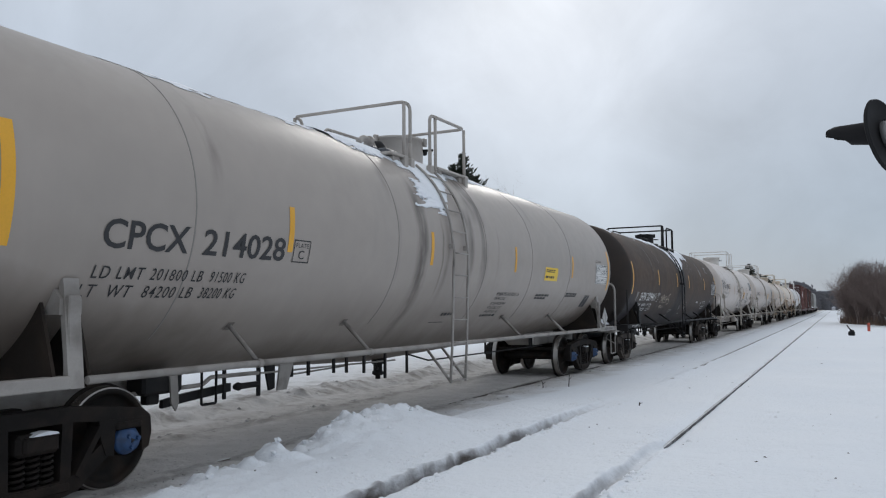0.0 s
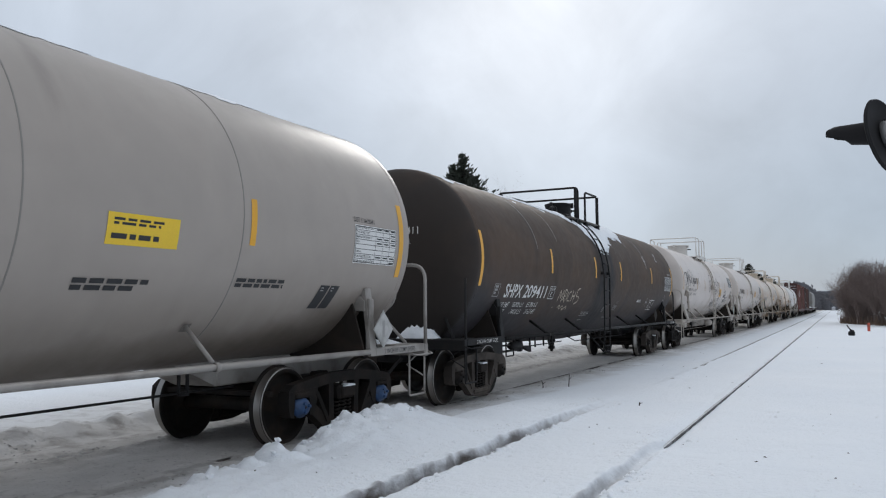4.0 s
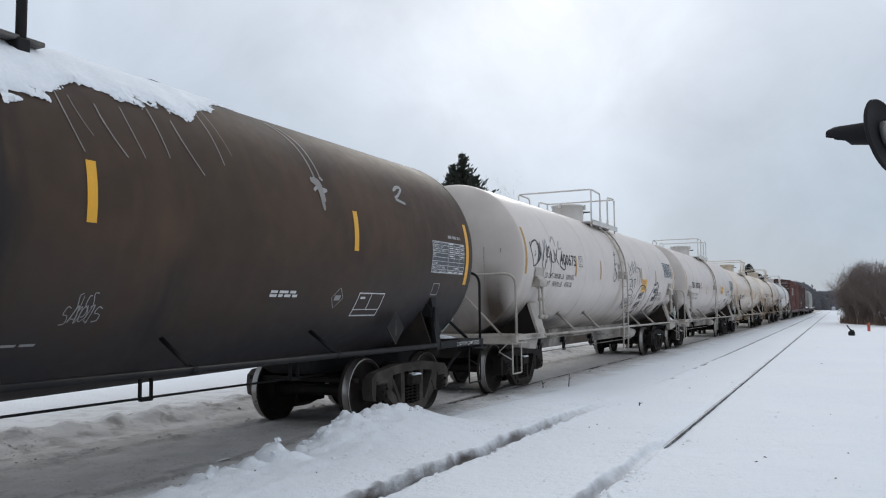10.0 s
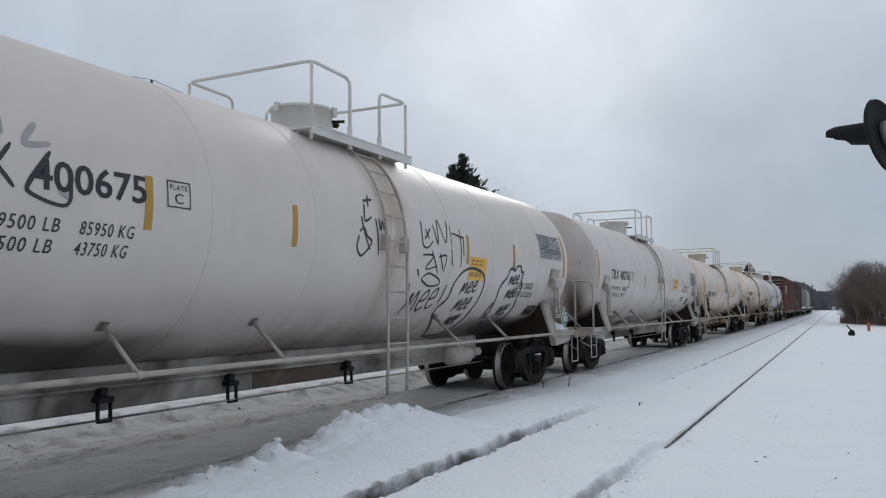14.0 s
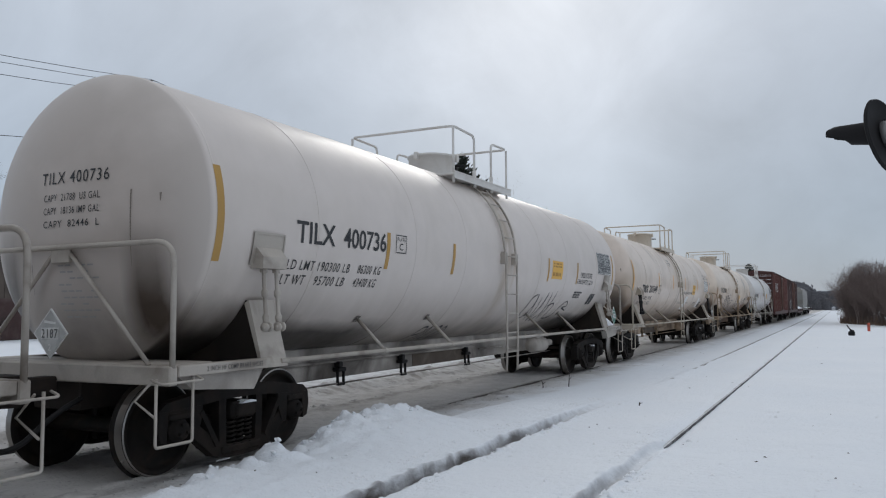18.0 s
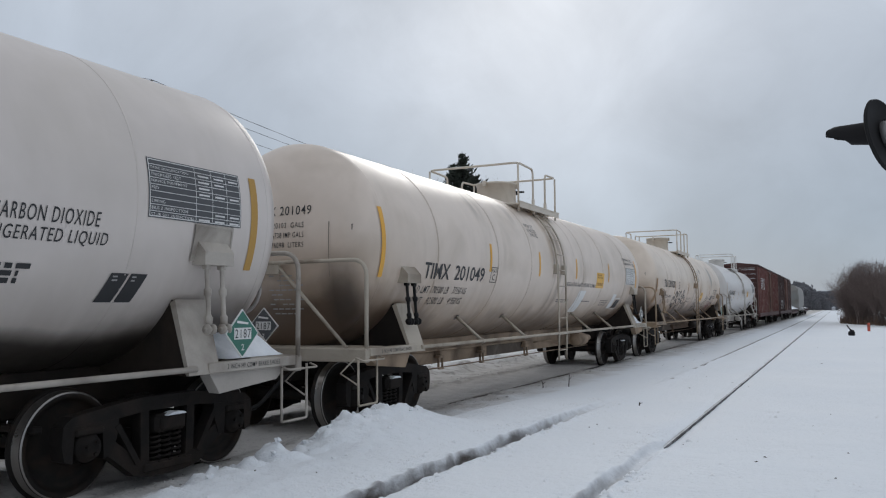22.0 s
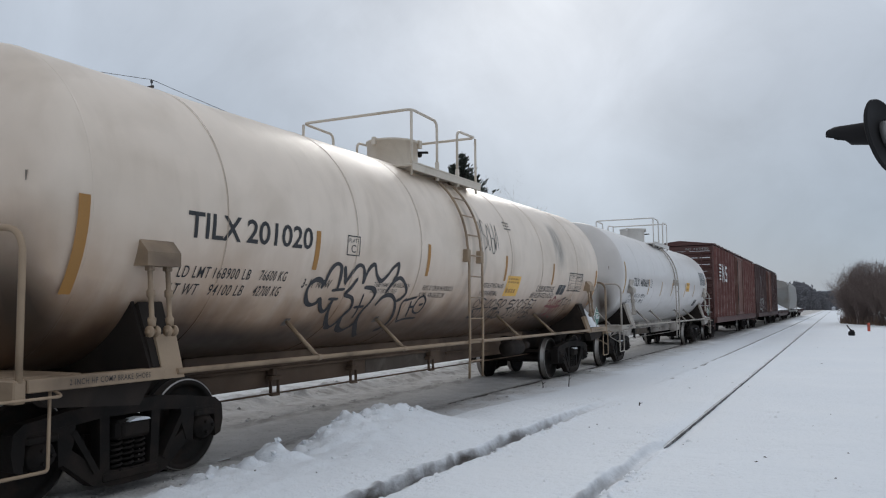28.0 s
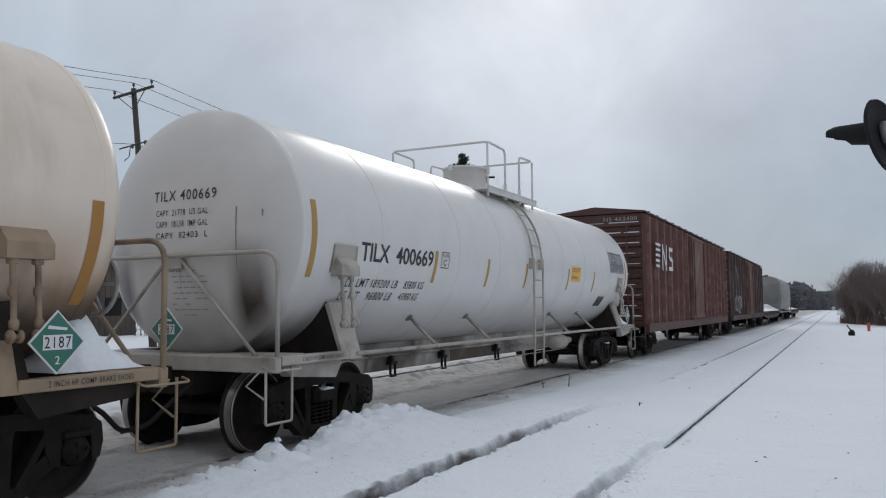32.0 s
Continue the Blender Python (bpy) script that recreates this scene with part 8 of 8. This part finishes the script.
def conifer(at, height, seed, label, width=0.2, rise=0.0):
    """Spruce: trunk, drooping boughs and tufts of needles with gaps between."""
    rnd = random.Random(seed)
    t = thing("spruce_tree", label, "tree", loc=(at[0], at[1], ground_z(*at) - 0.1))
    part("trunk", Form().tube([(0, 0, 0), (0.1, 0, height * 0.5), (0, 0.05, height)], [height * 0.016, height * 0.01, 0.02], 8), M_BARK, t)
    boughs, tufts = Form(), Form()
    z = height * 0.16
    while z < height * 0.985:
        u = z / height
        reach = height * width * (1 - u) ** 0.95 + 0.12
        for _ in range(rnd.randint(6, 8)):
            a = rnd.uniform(0, 2 * math.pi)
            ln = reach * rnd.uniform(0.55, 1.12)
            lift = rnd.uniform(-0.15, 0.28) + rise * rnd.random()
            d = Vector((math.cos(a), math.sin(a), lift))
            p0, p1 = Vector((0, 0, z)), Vector((0, 0, z)) + d * ln
            boughs.tube([p0, p0.lerp(p1, 0.5) - Vector((0, 0, 0.05 * ln)), p1], [0.035, 0.02, 0.008], 4, False)
            for k2 in range(int(5 + ln * 7)):
                c = p0.lerp(p1, rnd.uniform(0.22, 1.05)) + Vector((rnd.gauss(0, 0.09), rnd.gauss(0, 0.09), rnd.gauss(0, 0.07))) * (0.6 + ln * 0.35)
                s = rnd.uniform(0.12, 0.27) * (1.25 if rise else 1.0)
                ax = (d * 0.9 + Vector((rnd.uniform(-1, 1), rnd.uniform(-1, 1), rnd.uniform(-0.3, 1.0))) * 0.7).normalized()
                b1 = ax.orthogonal().normalized() * s * 0.26
                b2 = ax.cross(b1).normalized() * s * 0.26
                tufts.add([c - ax * s, c + b1, c - b1 * 0.6 + b2, c - b1 * 0.6 - b2, c + ax * s * 1.1], [(0, 1, 2), (0, 2, 3), (0, 3, 1), (4, 2, 1), (4, 3, 2), (4, 1, 3)])
        z += rnd.uniform(0.16, 0.34) * (0.5 + height / 30)
    part("branchwork", boughs, M_BARK, t)
    part("crown", tufts, M_NEEDLE, t, "dark green needle tufts")


conifer((-37.4, 80.0), 19.1, 3, "dark green spruce behind the train", 0.40, 0.75)
conifer((-36.75, 82.0), 17.0, 11, "dark green spruce in a clump behind the train", 0.36, 0.75)
conifer((-38.15, 79.0), 17.7, 12, "dark green spruce in a clump behind the train", 0.36, 0.75)
conifer((-16.4, 170.0), 10.2, 41, "dark spruce far down the line, in a row behind the train", 0.62)
conifer((-14.6, 171.0), 8.2, 42, "dark spruce far down the line, in a row behind the train", 0.85)
conifer((-13.2, 169.5), 7.9, 43, "dark spruce far down the line, in a row behind the train", 0.85)
conifer((-11.9, 171.5), 6.6, 44, "low dark spruce far down the line, in a row", 0.42)
bare_tree("bare_tree", "bare grey deciduous tree beside the spruce", (-38.6, 74.0), 18.2, 21, 0.5, mat=M_BARK_F, depth=6, thick=0.014)
bare_tree("bare_tree", "bare grey deciduous tree beside the spruce", (-39.3, 92.0), 20.4, 5, 0.60, mat=M_BARK_F, depth=7, thick=0.010)
bare_tree("bare_tree", "bare grey tree behind the old shed", (-47.0, 33.0), 15.0, 8, 0.4, mat=M_BARK_F, depth=6, thick=0.013)
bare_tree("bare_tree", "bare grey tree behind the old shed", (-52.0, 40.5), 14.0, 9, 0.45, mat=M_BARK_F, depth=6, thick=0.013)
bare_tree("bare_tree", "bare grey tree behind the old shed", (-54.0, 34.0), 13.5, 10, 0.45, mat=M_BARK_F, depth=6, thick=0.013)

# thicket of bare brush beside the line
THICK = [(0.5, 75.5, 4.7), (1.5, 75.0, 5.2), (3.4, 74.6, 5.2), (0.9, 78.6, 5.0), (1.1, 77.0, 4.9), (2.6, 75.5, 5.6), (4.2, 76.5, 5.8), (5.8, 75.0, 5.6), (7.4, 77.0, 5.2), (0.4, 80.5, 4.6), (2.0, 80.0, 5.6), (3.6, 81.0, 5.9), (5.2, 80.0, 5.8), (9.5, 78.0, 5.0)]


def skew(x, y):
    """The thicket's front runs aslant, nearer the line of sight as it leaves the track."""
    return y + 6.0 - 3.2 * max(-0.4, min(x, 4.2))


for i, (x, y, hgt) in enumerate(THICK):
    bare_tree("brush_clump", "dense bare brown brush in dead grass beside the line", (x, skew(x, y)), hgt * 1.04 * skew(x, y) / y, 100 + i, 0.70, 11, M_BRUSH, 5, "brush beside the line", 0.0085, category="bush")
f = Form()
rnd = random.Random(78)
for _ in range(34000):
    x, y = rnd.uniform(-0.4, 7.5), rnd.uniform(74.6, 80)
    y = skew(x, y)
    top = 4.85 * (0.84 + 0.16 * smooth(-0.4, 1.0, x) - 0.12 * smooth(2.0, 4.0, x)) * (1 + 0.22 * noise.noise((x * 0.9, y * 0.7, 3.0)))
    z = top * rnd.random() ** 0.8
    if x < 0.7 + 0.5 * noise.noise((z * 0.9, y, 2.0)) and rnd.random() > 0.35 * smooth(-0.5, 0.6, x) + 0.1 or z > top * 0.8 and rnd.random() < 0.45:
        continue
    d = Vector((rnd.gauss(0, 0.35), rnd.gauss(0, 0.35), 1)).normalized() * rnd.uniform(0.3, 0.8)
    c, r = Vector((x, y, ground_z(x, y) + z)), rnd.uniform(0.008, 0.02)
    f.add([c + Vector((r, 0, 0)), c + Vector((-r * 0.5, r, 0)), c + Vector((-r * 0.5, -r, 0)), c + d], [(0, 1, 3), (1, 2, 3), (2, 0, 3), (0, 2, 1)])
tagged(new("brush_twigs", f.mesh("brush_twigs", M_TWIGS)), "tangle of fine dark twigs in the bare brush", "twigs", kind="stuff")
f = Form()
rnd = random.Random(77)
for _ in range(2600):
    x, y = rnd.uniform(-0.2, 12.0), rnd.uniform(73.6, 82)
    y = skew(x, y)
    z = ground_z(x, y)
    q, hh = rnd.uniform(0, 6.28), rnd.uniform(0.2, 0.9)
    dx, dy = 0.06 * math.cos(q), 0.06 * math.sin(q)
    f.add([(x - dx, y - dy, z - 0.05), (x + dx, y + dy, z - 0.05), (x + rnd.uniform(-0.25, 0.25), y + rnd.uniform(-0.2, 0.2), z + hh)], [(0, 1, 2)])
tagged(new("dead_grass", f.mesh("dead_grass", M_GRASS)), "brown dead grass under the bare brush", "grass", kind="stuff")

# twigs and small litter on the snow
def twig(at, hgt, lean, label):
    f = Form().tube([(0, 0, -0.05), (lean * 0.4, 0.02, hgt * 0.6), (lean, 0.0, hgt)], [0.011, 0.009, 0.004], 5)
    f.tube([(lean * 0.3, 0.01, hgt * 0.5), (lean * 0.3 + 0.05, 0.04, hgt * 0.75)], [0.006, 0.002], 4)
    ob = new("twig", f.mesh("twig", M_BARK))
    ob.location = (at[0], at[1], ground_z(*at))
    tagged(ob, label, "twig", "twigs in the snow")


twig((-4.96, 15.5), 0.27, 0.02, "dark dead weed stalk standing in the snow")
twig((-5.35, 15.1), 0.15, -0.05, "short dark weed stalk standing in the snow")
twig((-2.9, 12.6), 0.06, 0.02, "short dark weed stalk in the snow")
f = Form()
rnd = random.Random(5)
for _ in range(70):
    x, y = rnd.uniform(-5.6, 2.5), 5.5 + 30 * rnd.random() ** 1.6
    z, s = ground_z(x, y), rnd.uniform(0.005, 0.015)
    a = rnd.uniform(0, 6.28)
    u, v = Vector((math.cos(a), math.sin(a), 0.2)) * s * rnd.uniform(0.8, 2.2), Vector((-math.sin(a), math.cos(a), 0.1)) * s * 0.6
    c = Vector((x, y, z + 0.004))
    f.add([c - u, c + v, c + u, c - v, c + Vector((0, 0, s * 0.8))], [(0, 1, 4), (1, 2, 4), (2, 3, 4), (3, 0, 4)])
tagged(new("litter", f.mesh("litter", M_BARK)), "dark specks of bark and cinder scattered on snow", "debris", kind="stuff")

# broken snow crusts along the bank between the tracks
base = []
for sd in range(4):
    rnd = random.Random(200 + sd)
    bm = bmesh.new()
    bmesh.ops.create_icosphere(bm, subdivisions=2, radius=1.0)
    for p in bm.verts:
        p.co = p.co * (0.72 + 0.5 * noise.noise(p.co * 1.3 + Vector((sd * 7, 0, 0))) + 0.16 * noise.noise(p.co * 4 + Vector((0, sd * 3, 0))))
        p.co.z *= 0.8
    me = bpy.data.meshes.new("snow_chunk")
    bm.to_mesh(me)
    bm.free()
    me.materials.append(M_SNOWCAP)
    base.append(me)
rnd = random.Random(9)
for i in range(90):
    y = rnd.uniform(5.0, 9.6)
    x = -5.02 + rnd.gauss(0.05, 0.20)
    s = rnd.choice((0.02, 0.025, 0.03, 0.04, 0.055)) * rnd.uniform(0.7, 1.4)
    ob = new("snow_chunk", base[i % 4])
    ob.matrix_basis = Matrix.Translation((x, y, ground_z(x, y) + s * 0.2)) @ Euler((rnd.uniform(-0.5, 0.5), rnd.uniform(-0.5, 0.5), rnd.uniform(0, 6))).to_matrix().to_4x4() @ Matrix.Scale(s, 4)
    tagged(ob, "broken chunk of white snow on the bank", "snow chunk", "snow chunks on the bank")

# crumbs of snow thrown out beside the trenches and down the bank
f = Form()
rnd = random.Random(58)
for i in range(3600):
    y = 3.6 + 9.5 * rnd.random() ** 1.25
    q = rnd.random()
    if q < 0.34:
        x = siding(y) - 0.7525 + rnd.choice((0.13, 0.16, -0.22, -0.3)) + rnd.gauss(0, 0.06)
    elif q < 0.58:
        x = siding(y) + 0.7525 + rnd.choice((0.13, 0.16, -0.2)) + rnd.gauss(0, 0.07)
        if y > 10.5:
            continue
    elif q < 0.82:
        x, y = -4.85 + abs(rnd.gauss(0, 0.35)), 4.2 + 5.2 * rnd.random()
    else:
        x = rnd.uniform(-4.9, 0.4)
    if noise.noise((x * 1.6, y * 1.1, 16.0)) < (-0.05 if q < 0.58 else 0.12):
        continue
    sz = rnd.uniform(0.006, 0.017) * (1.9 if rnd.random() < 0.12 else 1.0)
    c = Vector((x, y, ground_z(x, y) + sz * 0.15))
    pts = [c + Vector((math.cos(a) * sz * rnd.uniform(0.7, 1.4), math.sin(a) * sz * rnd.uniform(0.7, 1.6), rnd.uniform(-0.5, 0.1) * sz)) for a in (0.2, 1.5, 2.7, 3.9, 5.2)]
    f.add(pts + [c + Vector((rnd.uniform(-0.3, 0.3) * sz, rnd.uniform(-0.3, 0.3) * sz, sz * rnd.uniform(0.5, 1.1)))], [(0, 1, 5), (1, 2, 5), (2, 3, 5), (3, 4, 5), (4, 0, 5)], True)
tagged(new("snow_crumbs", f.mesh("snow_crumbs", M_SNOWCAP)), "loose crumbs of white snow beside the trenches", "snow", kind="stuff")

# clods of dirty snow and cinder along the running track and its far verge
f = Form()
rnd = random.Random(31)
for i in range(4200):
    y = 3.2 + 30 * rnd.random() ** 1.7
    q = rnd.random()
    if q < 0.45:
        x = XT - 0.95 + rnd.gauss(0, 0.10) - 0.1 * noise.noise((y * 0.8, 0, 0))
    elif q < 0.60:
        x = XT + 1.05 + rnd.gauss(0, 0.25)
    else:
        x = XT - 1.5 - abs(rnd.gauss(0, 0.9))
    if abs(abs(x - XT) - 0.7525) < 0.14:
        continue
    if noise.noise((x * 1.3, y * 0.9, 6.0)) < (0.0 if q < 0.6 else 0.12):
        continue
    sz = rnd.uniform(0.006, 0.018) * (2.0 if rnd.random() < 0.08 else 1.0)
    c = Vector((x, y, ground_z(x, y) + sz * 0.25))
    pts = [c + Vector((math.cos(a) * sz * rnd.uniform(0.7, 1.4), math.sin(a) * sz * rnd.uniform(0.7, 1.6), rnd.uniform(-0.3, 0.2) * sz)) for a in (0.2, 1.5, 2.7, 3.9, 5.2)]
    f.add(pts + [c + Vector((rnd.uniform(-0.3, 0.3) * sz, rnd.uniform(-0.3, 0.3) * sz, sz * rnd.uniform(0.4, 0.9)))], [(0, 1, 5), (1, 2, 5), (2, 3, 5), (3, 4, 5), (4, 0, 5)])
tagged(new("snow_clods", f.mesh("snow_clods", M_CLOD)), "clods of dirty snow and cinder along the track", "snow", kind="stuff")

# marker post and a dark switch lever far along the siding
p = thing("marker_post", "short orange marker post in the snow", "marker", loc=(1.44, 56.3, ground_z(1.44, 56.3) - 0.05))
part("post", Form().lathe([(0.085, 0.0), (0.085, 0.50), (0.06, 0.55), (0.0, 0.56)], "z", n=14), M_ORANGE, p)
part("collar", Form().lathe([(0.09, 0.34), (0.09, 0.40)], "z", n=14), M_DOOR, p)
p = thing("switch_stand", "small dark ground-throw switch stand with its lever raised", "switch stand", loc=(0.40, 48.7, ground_z(0.40, 48.7) - 0.02))
part("base", Form().box(-0.16, 0.18, -0.15, 0.15, 0.0, 0.25, 0.05).lathe([(0.11, 0.25), (0.10, 0.31), (0.0, 0.33)], "z", (0.03, 0, 0), 10), M_BLACK_F, p)
part("lever", Form().tube([(0.02, 0, 0.26), (-0.13, 0, 0.44), (-0.20, 0, 0.58)], [0.045, 0.03, 0.035], 8), M_BLACK_F, p)


# ---- crossing signal beside the eye ----
def crossing_signal():
    """Flasher on a mast: round black target plate with a hood, seen nearly edge on from behind."""
    s = thing("crossing_signal", "black railway crossing flasher with round target plate and hood", "crossing signal", loc=(1.05, 6.25, ground_z(1.05, 6.25) - 0.03))
    c = Vector((0.3206, 6.38, 2.769)) - Vector(s.location)
    part("mast", Form().tube([(0, 0, 0), (0, 0, 3.6)], 0.055, 12), M_SIGNALG, s)
    part("base", Form().lathe([(0.16, 0.0), (0.16, 0.10), (0.09, 0.22), (0.07, 0.24)], "z", n=16), M_SIGNALG, s)
    n = Vector((-0.885, 0.43, -0.17)).normalized()
    part("arm", Form().tube([(0, 0, c.z), tuple(c - n * 0.15)], 0.03, 10), M_SIGNALG, s)
    turn = n.to_track_quat("Z", "Y").to_matrix().to_4x4()
    head = part("target_plate", Form().lathe([(0.0, -0.006), (0.268, -0.006), (0.278, -0.018), (0.284, 0.0), (0.270, 0.012), (0.0, 0.012)], "z", n=64), M_SIGNAL, s, "round black target plate")
    head.matrix_basis = Matrix.Translation(c) @ turn
    f = Form().lathe([(0.0, -0.10), (0.07, -0.098), (0.105, -0.07), (0.115, -0.020), (0.0, -0.020)], "z", n=32)
    f.lathe([(0.03, -0.095), (0.03, -0.115), (0.0, -0.115)], "z", (-0.05, 0.02, 0), 12)
    part("housing", f, M_SIGNALG, head)
    # hood: a tapering tube whose upper part reaches out farther, as a visor with a rounded tip
    f = Form()
    m, rings = 72, 8
    for i in range(m):
        a = 2 * math.pi * i / m
        up = math.sin(a)
        reach = 0.255 + 0.135 * smooth(-0.60, -0.22, up) - 0.045 * smooth(0.40, 1.0, up) - 0.03 * smooth(-0.5, -1.0, up)
        for j in range(rings):
            u = j / (rings - 1)
            d = reach * u
            k2 = 0.090 * (1 - 0.30 * (d / 0.42))
            f.v.append((k2 * math.cos(a), k2 * up, d))
        for j in range(rings):
            u = 1 - j / (rings - 1)
            d = reach * u - 0.002
            k2 = 0.082 * (1 - 0.30 * (d / 0.42))
            f.v.append((k2 * math.cos(a), k2 * up, d))
    f.smooth = True
    w = 2 * rings
    for i in range(m):
        for j in range(w - 1):
            o, q = i * w + j, (i + 1) % m * w + j
            f.face((o, q, q + 1, o + 1))
    hood = part("hood", f, M_SIGNAL, head, "black lamp hood")
    tilt = Vector((-0.9, 0.43, 0.10)).normalized().to_track_quat("Z", "Y").to_matrix().to_4x4()
    hood.matrix_basis = head.matrix_basis.inverted() @ Matrix.Translation(c + Vector((0, 0, 0.036))) @ tilt
    part("lens", Form().lathe([(0.082, 0.014), (0.05, 0.035), (0.0, 0.042)], "z", n=28), material("red_lens", (0.16, 0.012, 0.012), 0.15, vary=0.05, bump=0), head, "unlit dark red lens")


crossing_signal()

# ---- old shed and clutter beyond the train ----
def shed(at, lx, ly, hw, hr):
    s = thing("old_shed", "dark weathered board shed under bare trees", "shed", loc=(at[0], at[1], ground_z(*at) - 0.05))
    part("wall", Form().box(-lx / 2, lx / 2, -ly / 2, ly / 2, 0, hw, 0.02), M_BOARDS, s)
    n = int(ly / 0.4)
    for i in range(n):
        y = -ly / 2 + ly * (i + 0.5) / n
        part("board", Form().box(lx / 2, lx / 2 + 0.03, y - 0.17, y + 0.17, 0.02, hw - 0.02), M_BOARDS, s)
    part("roof", Form().prism([(-lx / 2 - 0.4, hw + 0.003), (lx / 2 + 0.4, hw + 0.003), (0, hr)], "y", -ly / 2 - 0.4, ly / 2 + 0.4), M_BLACK_F, s)
    for y in (-ly * 0.28, ly * 0.1):
        d = part("door", Form().box(lx / 2 + 0.03, lx / 2 + 0.09, y - 0.9, y + 0.9, 0.1, 2.3, 0.01), M_MAROON_D, s)
    part("window", Form().box(lx / 2 + 0.03, lx / 2 + 0.07, ly * 0.28, ly * 0.28 + 1.2, 1.3, 2.4, 0.01), M_BLACK_F, s)


shed((-44.0, 31.0), 8.0, 11.0, 4.6, 7.4)
for i, (x, y, hgt) in enumerate([(-39.0, 26.5, 2.2), (-39.5, 31.0, 1.6), (-38.5, 35.5, 2.4), (-44, 46, 3.0), (-43, 52, 2.6), (-46, 60, 3.2), (-45, 70, 3.0), (-42, 40, 2.0)]):
    bare_tree("shrub", "low bare shrub in the snow beyond the track", (x, y), hgt, 300 + i, 0.6, 5, M_BARK, 4, "shrubs beyond the track", 0.010, category="bush")

# ---- distance ----
def far_woods():
    f = Form()
    rnd = random.Random(4)

    def tree(x, y, hh, z0):
        f.tube([(x, y, z0), (x, y, z0 + hh * 0.6)], [0.25, 0.1], 3, False)
        for _ in range(30):
            a, u = rnd.uniform(0, 6.28), rnd.uniform(0.06, 1.0)
            r = hh * 0.24 * math.sin(min(1, u * 1.05) * math.pi * 0.9) + 0.6
            c = Vector((x + r * math.cos(a) * rnd.random(), y + r * math.sin(a) * rnd.random(), z0 + hh * u))
            s = hh * rnd.uniform(0.028, 0.062)
            t = Vector((rnd.uniform(-0.6, 0.6), rnd.uniform(-0.6, 0.6), 1)) * s * 1.5
            f.add([c - t * 0.6, c + Vector((s, 0, 0)), c + Vector((-s * 0.5, s * 0.8, 0)), c + Vector((-s * 0.5, -s * 0.8, 0)), c + t], [(0, 1, 2), (0, 2, 3), (0, 3, 1), (4, 2, 1), (4, 3, 2), (4, 1, 3)])
    for _ in range(1050):
        y = rnd.uniform(285, 470)
        side = rnd.random()
        x = -y * (0.004 + 0.076 * side)
        tall = 0.0155 + 0.0105 * smooth(0.25, 0.48, side) - 0.003 * smooth(0.6, 1.0, side)
        tree(x, y, (1.6 + y * tall) * rnd.uniform(0.55, 1.0) * (1 + 0.14 * noise.noise((x * 0.16, y * 0.02, 0))), -0.2)
    for _ in range(420):
        y = rnd.uniform(150, 420)
        x = -55 - 80 * rnd.random()
        tree(x, y, rnd.uniform(6, 10), -0.2)
    for _ in range(420):
        x, y = rnd.uniform(-70, 130), rnd.uniform(620, 760)
        tree(x, y, rnd.uniform(7, 12), -0.3)
    for _ in range(200):
        y = rnd.uniform(110, 330)
        x = 12 + (y - 110) * 0.05 + 45 * rnd.random()
        tree(x, y, rnd.uniform(5, 9), -0.2)
    tagged(new("far_woods", f.mesh("far_woods", M_WOODS)), "dark leafless woods across the snow", "woods", kind="stuff")


far_woods()
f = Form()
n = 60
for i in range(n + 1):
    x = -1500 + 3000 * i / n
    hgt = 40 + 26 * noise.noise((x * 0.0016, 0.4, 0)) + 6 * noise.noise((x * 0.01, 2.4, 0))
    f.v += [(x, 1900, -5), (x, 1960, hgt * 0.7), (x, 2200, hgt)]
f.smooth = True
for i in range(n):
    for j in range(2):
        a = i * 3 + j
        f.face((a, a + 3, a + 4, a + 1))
tagged(new("backdrop", f.mesh("backdrop", M_HILL)), "wooded hill on the horizon, haze painted into its blue-grey", "hill", kind="structure")
hs = thing("relay_cabinet", "small pale signal relay cabinet far down the line", "cabinet", loc=(-2.35, 272.0, -0.2))
part("body", Form().box(-0.5, 0.5, -0.4, 0.4, 0, 1.15, 0.03), M_HOUSEW, hs)
part("lid", Form().prism([(-0.58, 1.155), (0.58, 1.155), (0, 1.4)], "y", -0.46, 0.46), M_SNOWCAP, hs)


def motions():
    """The train rolls past at a gathering pace; its wheels turn with it."""
    times = [i * 0.8 for i in range(41)]
    for car, y in TRAIN:
        walk(car, [(t, pose(XT, y - travel(t), 0)) for t in times])
    turns, d = [], travel(0.0)
    t = 0.0
    while t < 32.0:
        turns.append(t)
        t = round((t + 0.55 / (3.3 if t > 14 else 2.6) * (0.92 if t > 20 else 1.0)) * 30) / 30
    turns.append(32.0)
    for ws, y in WHEELSETS:
        walk(ws, [(t, pose(0, y, WR, math.degrees((travel(t) - d) / WR))) for t in turns])


motions()
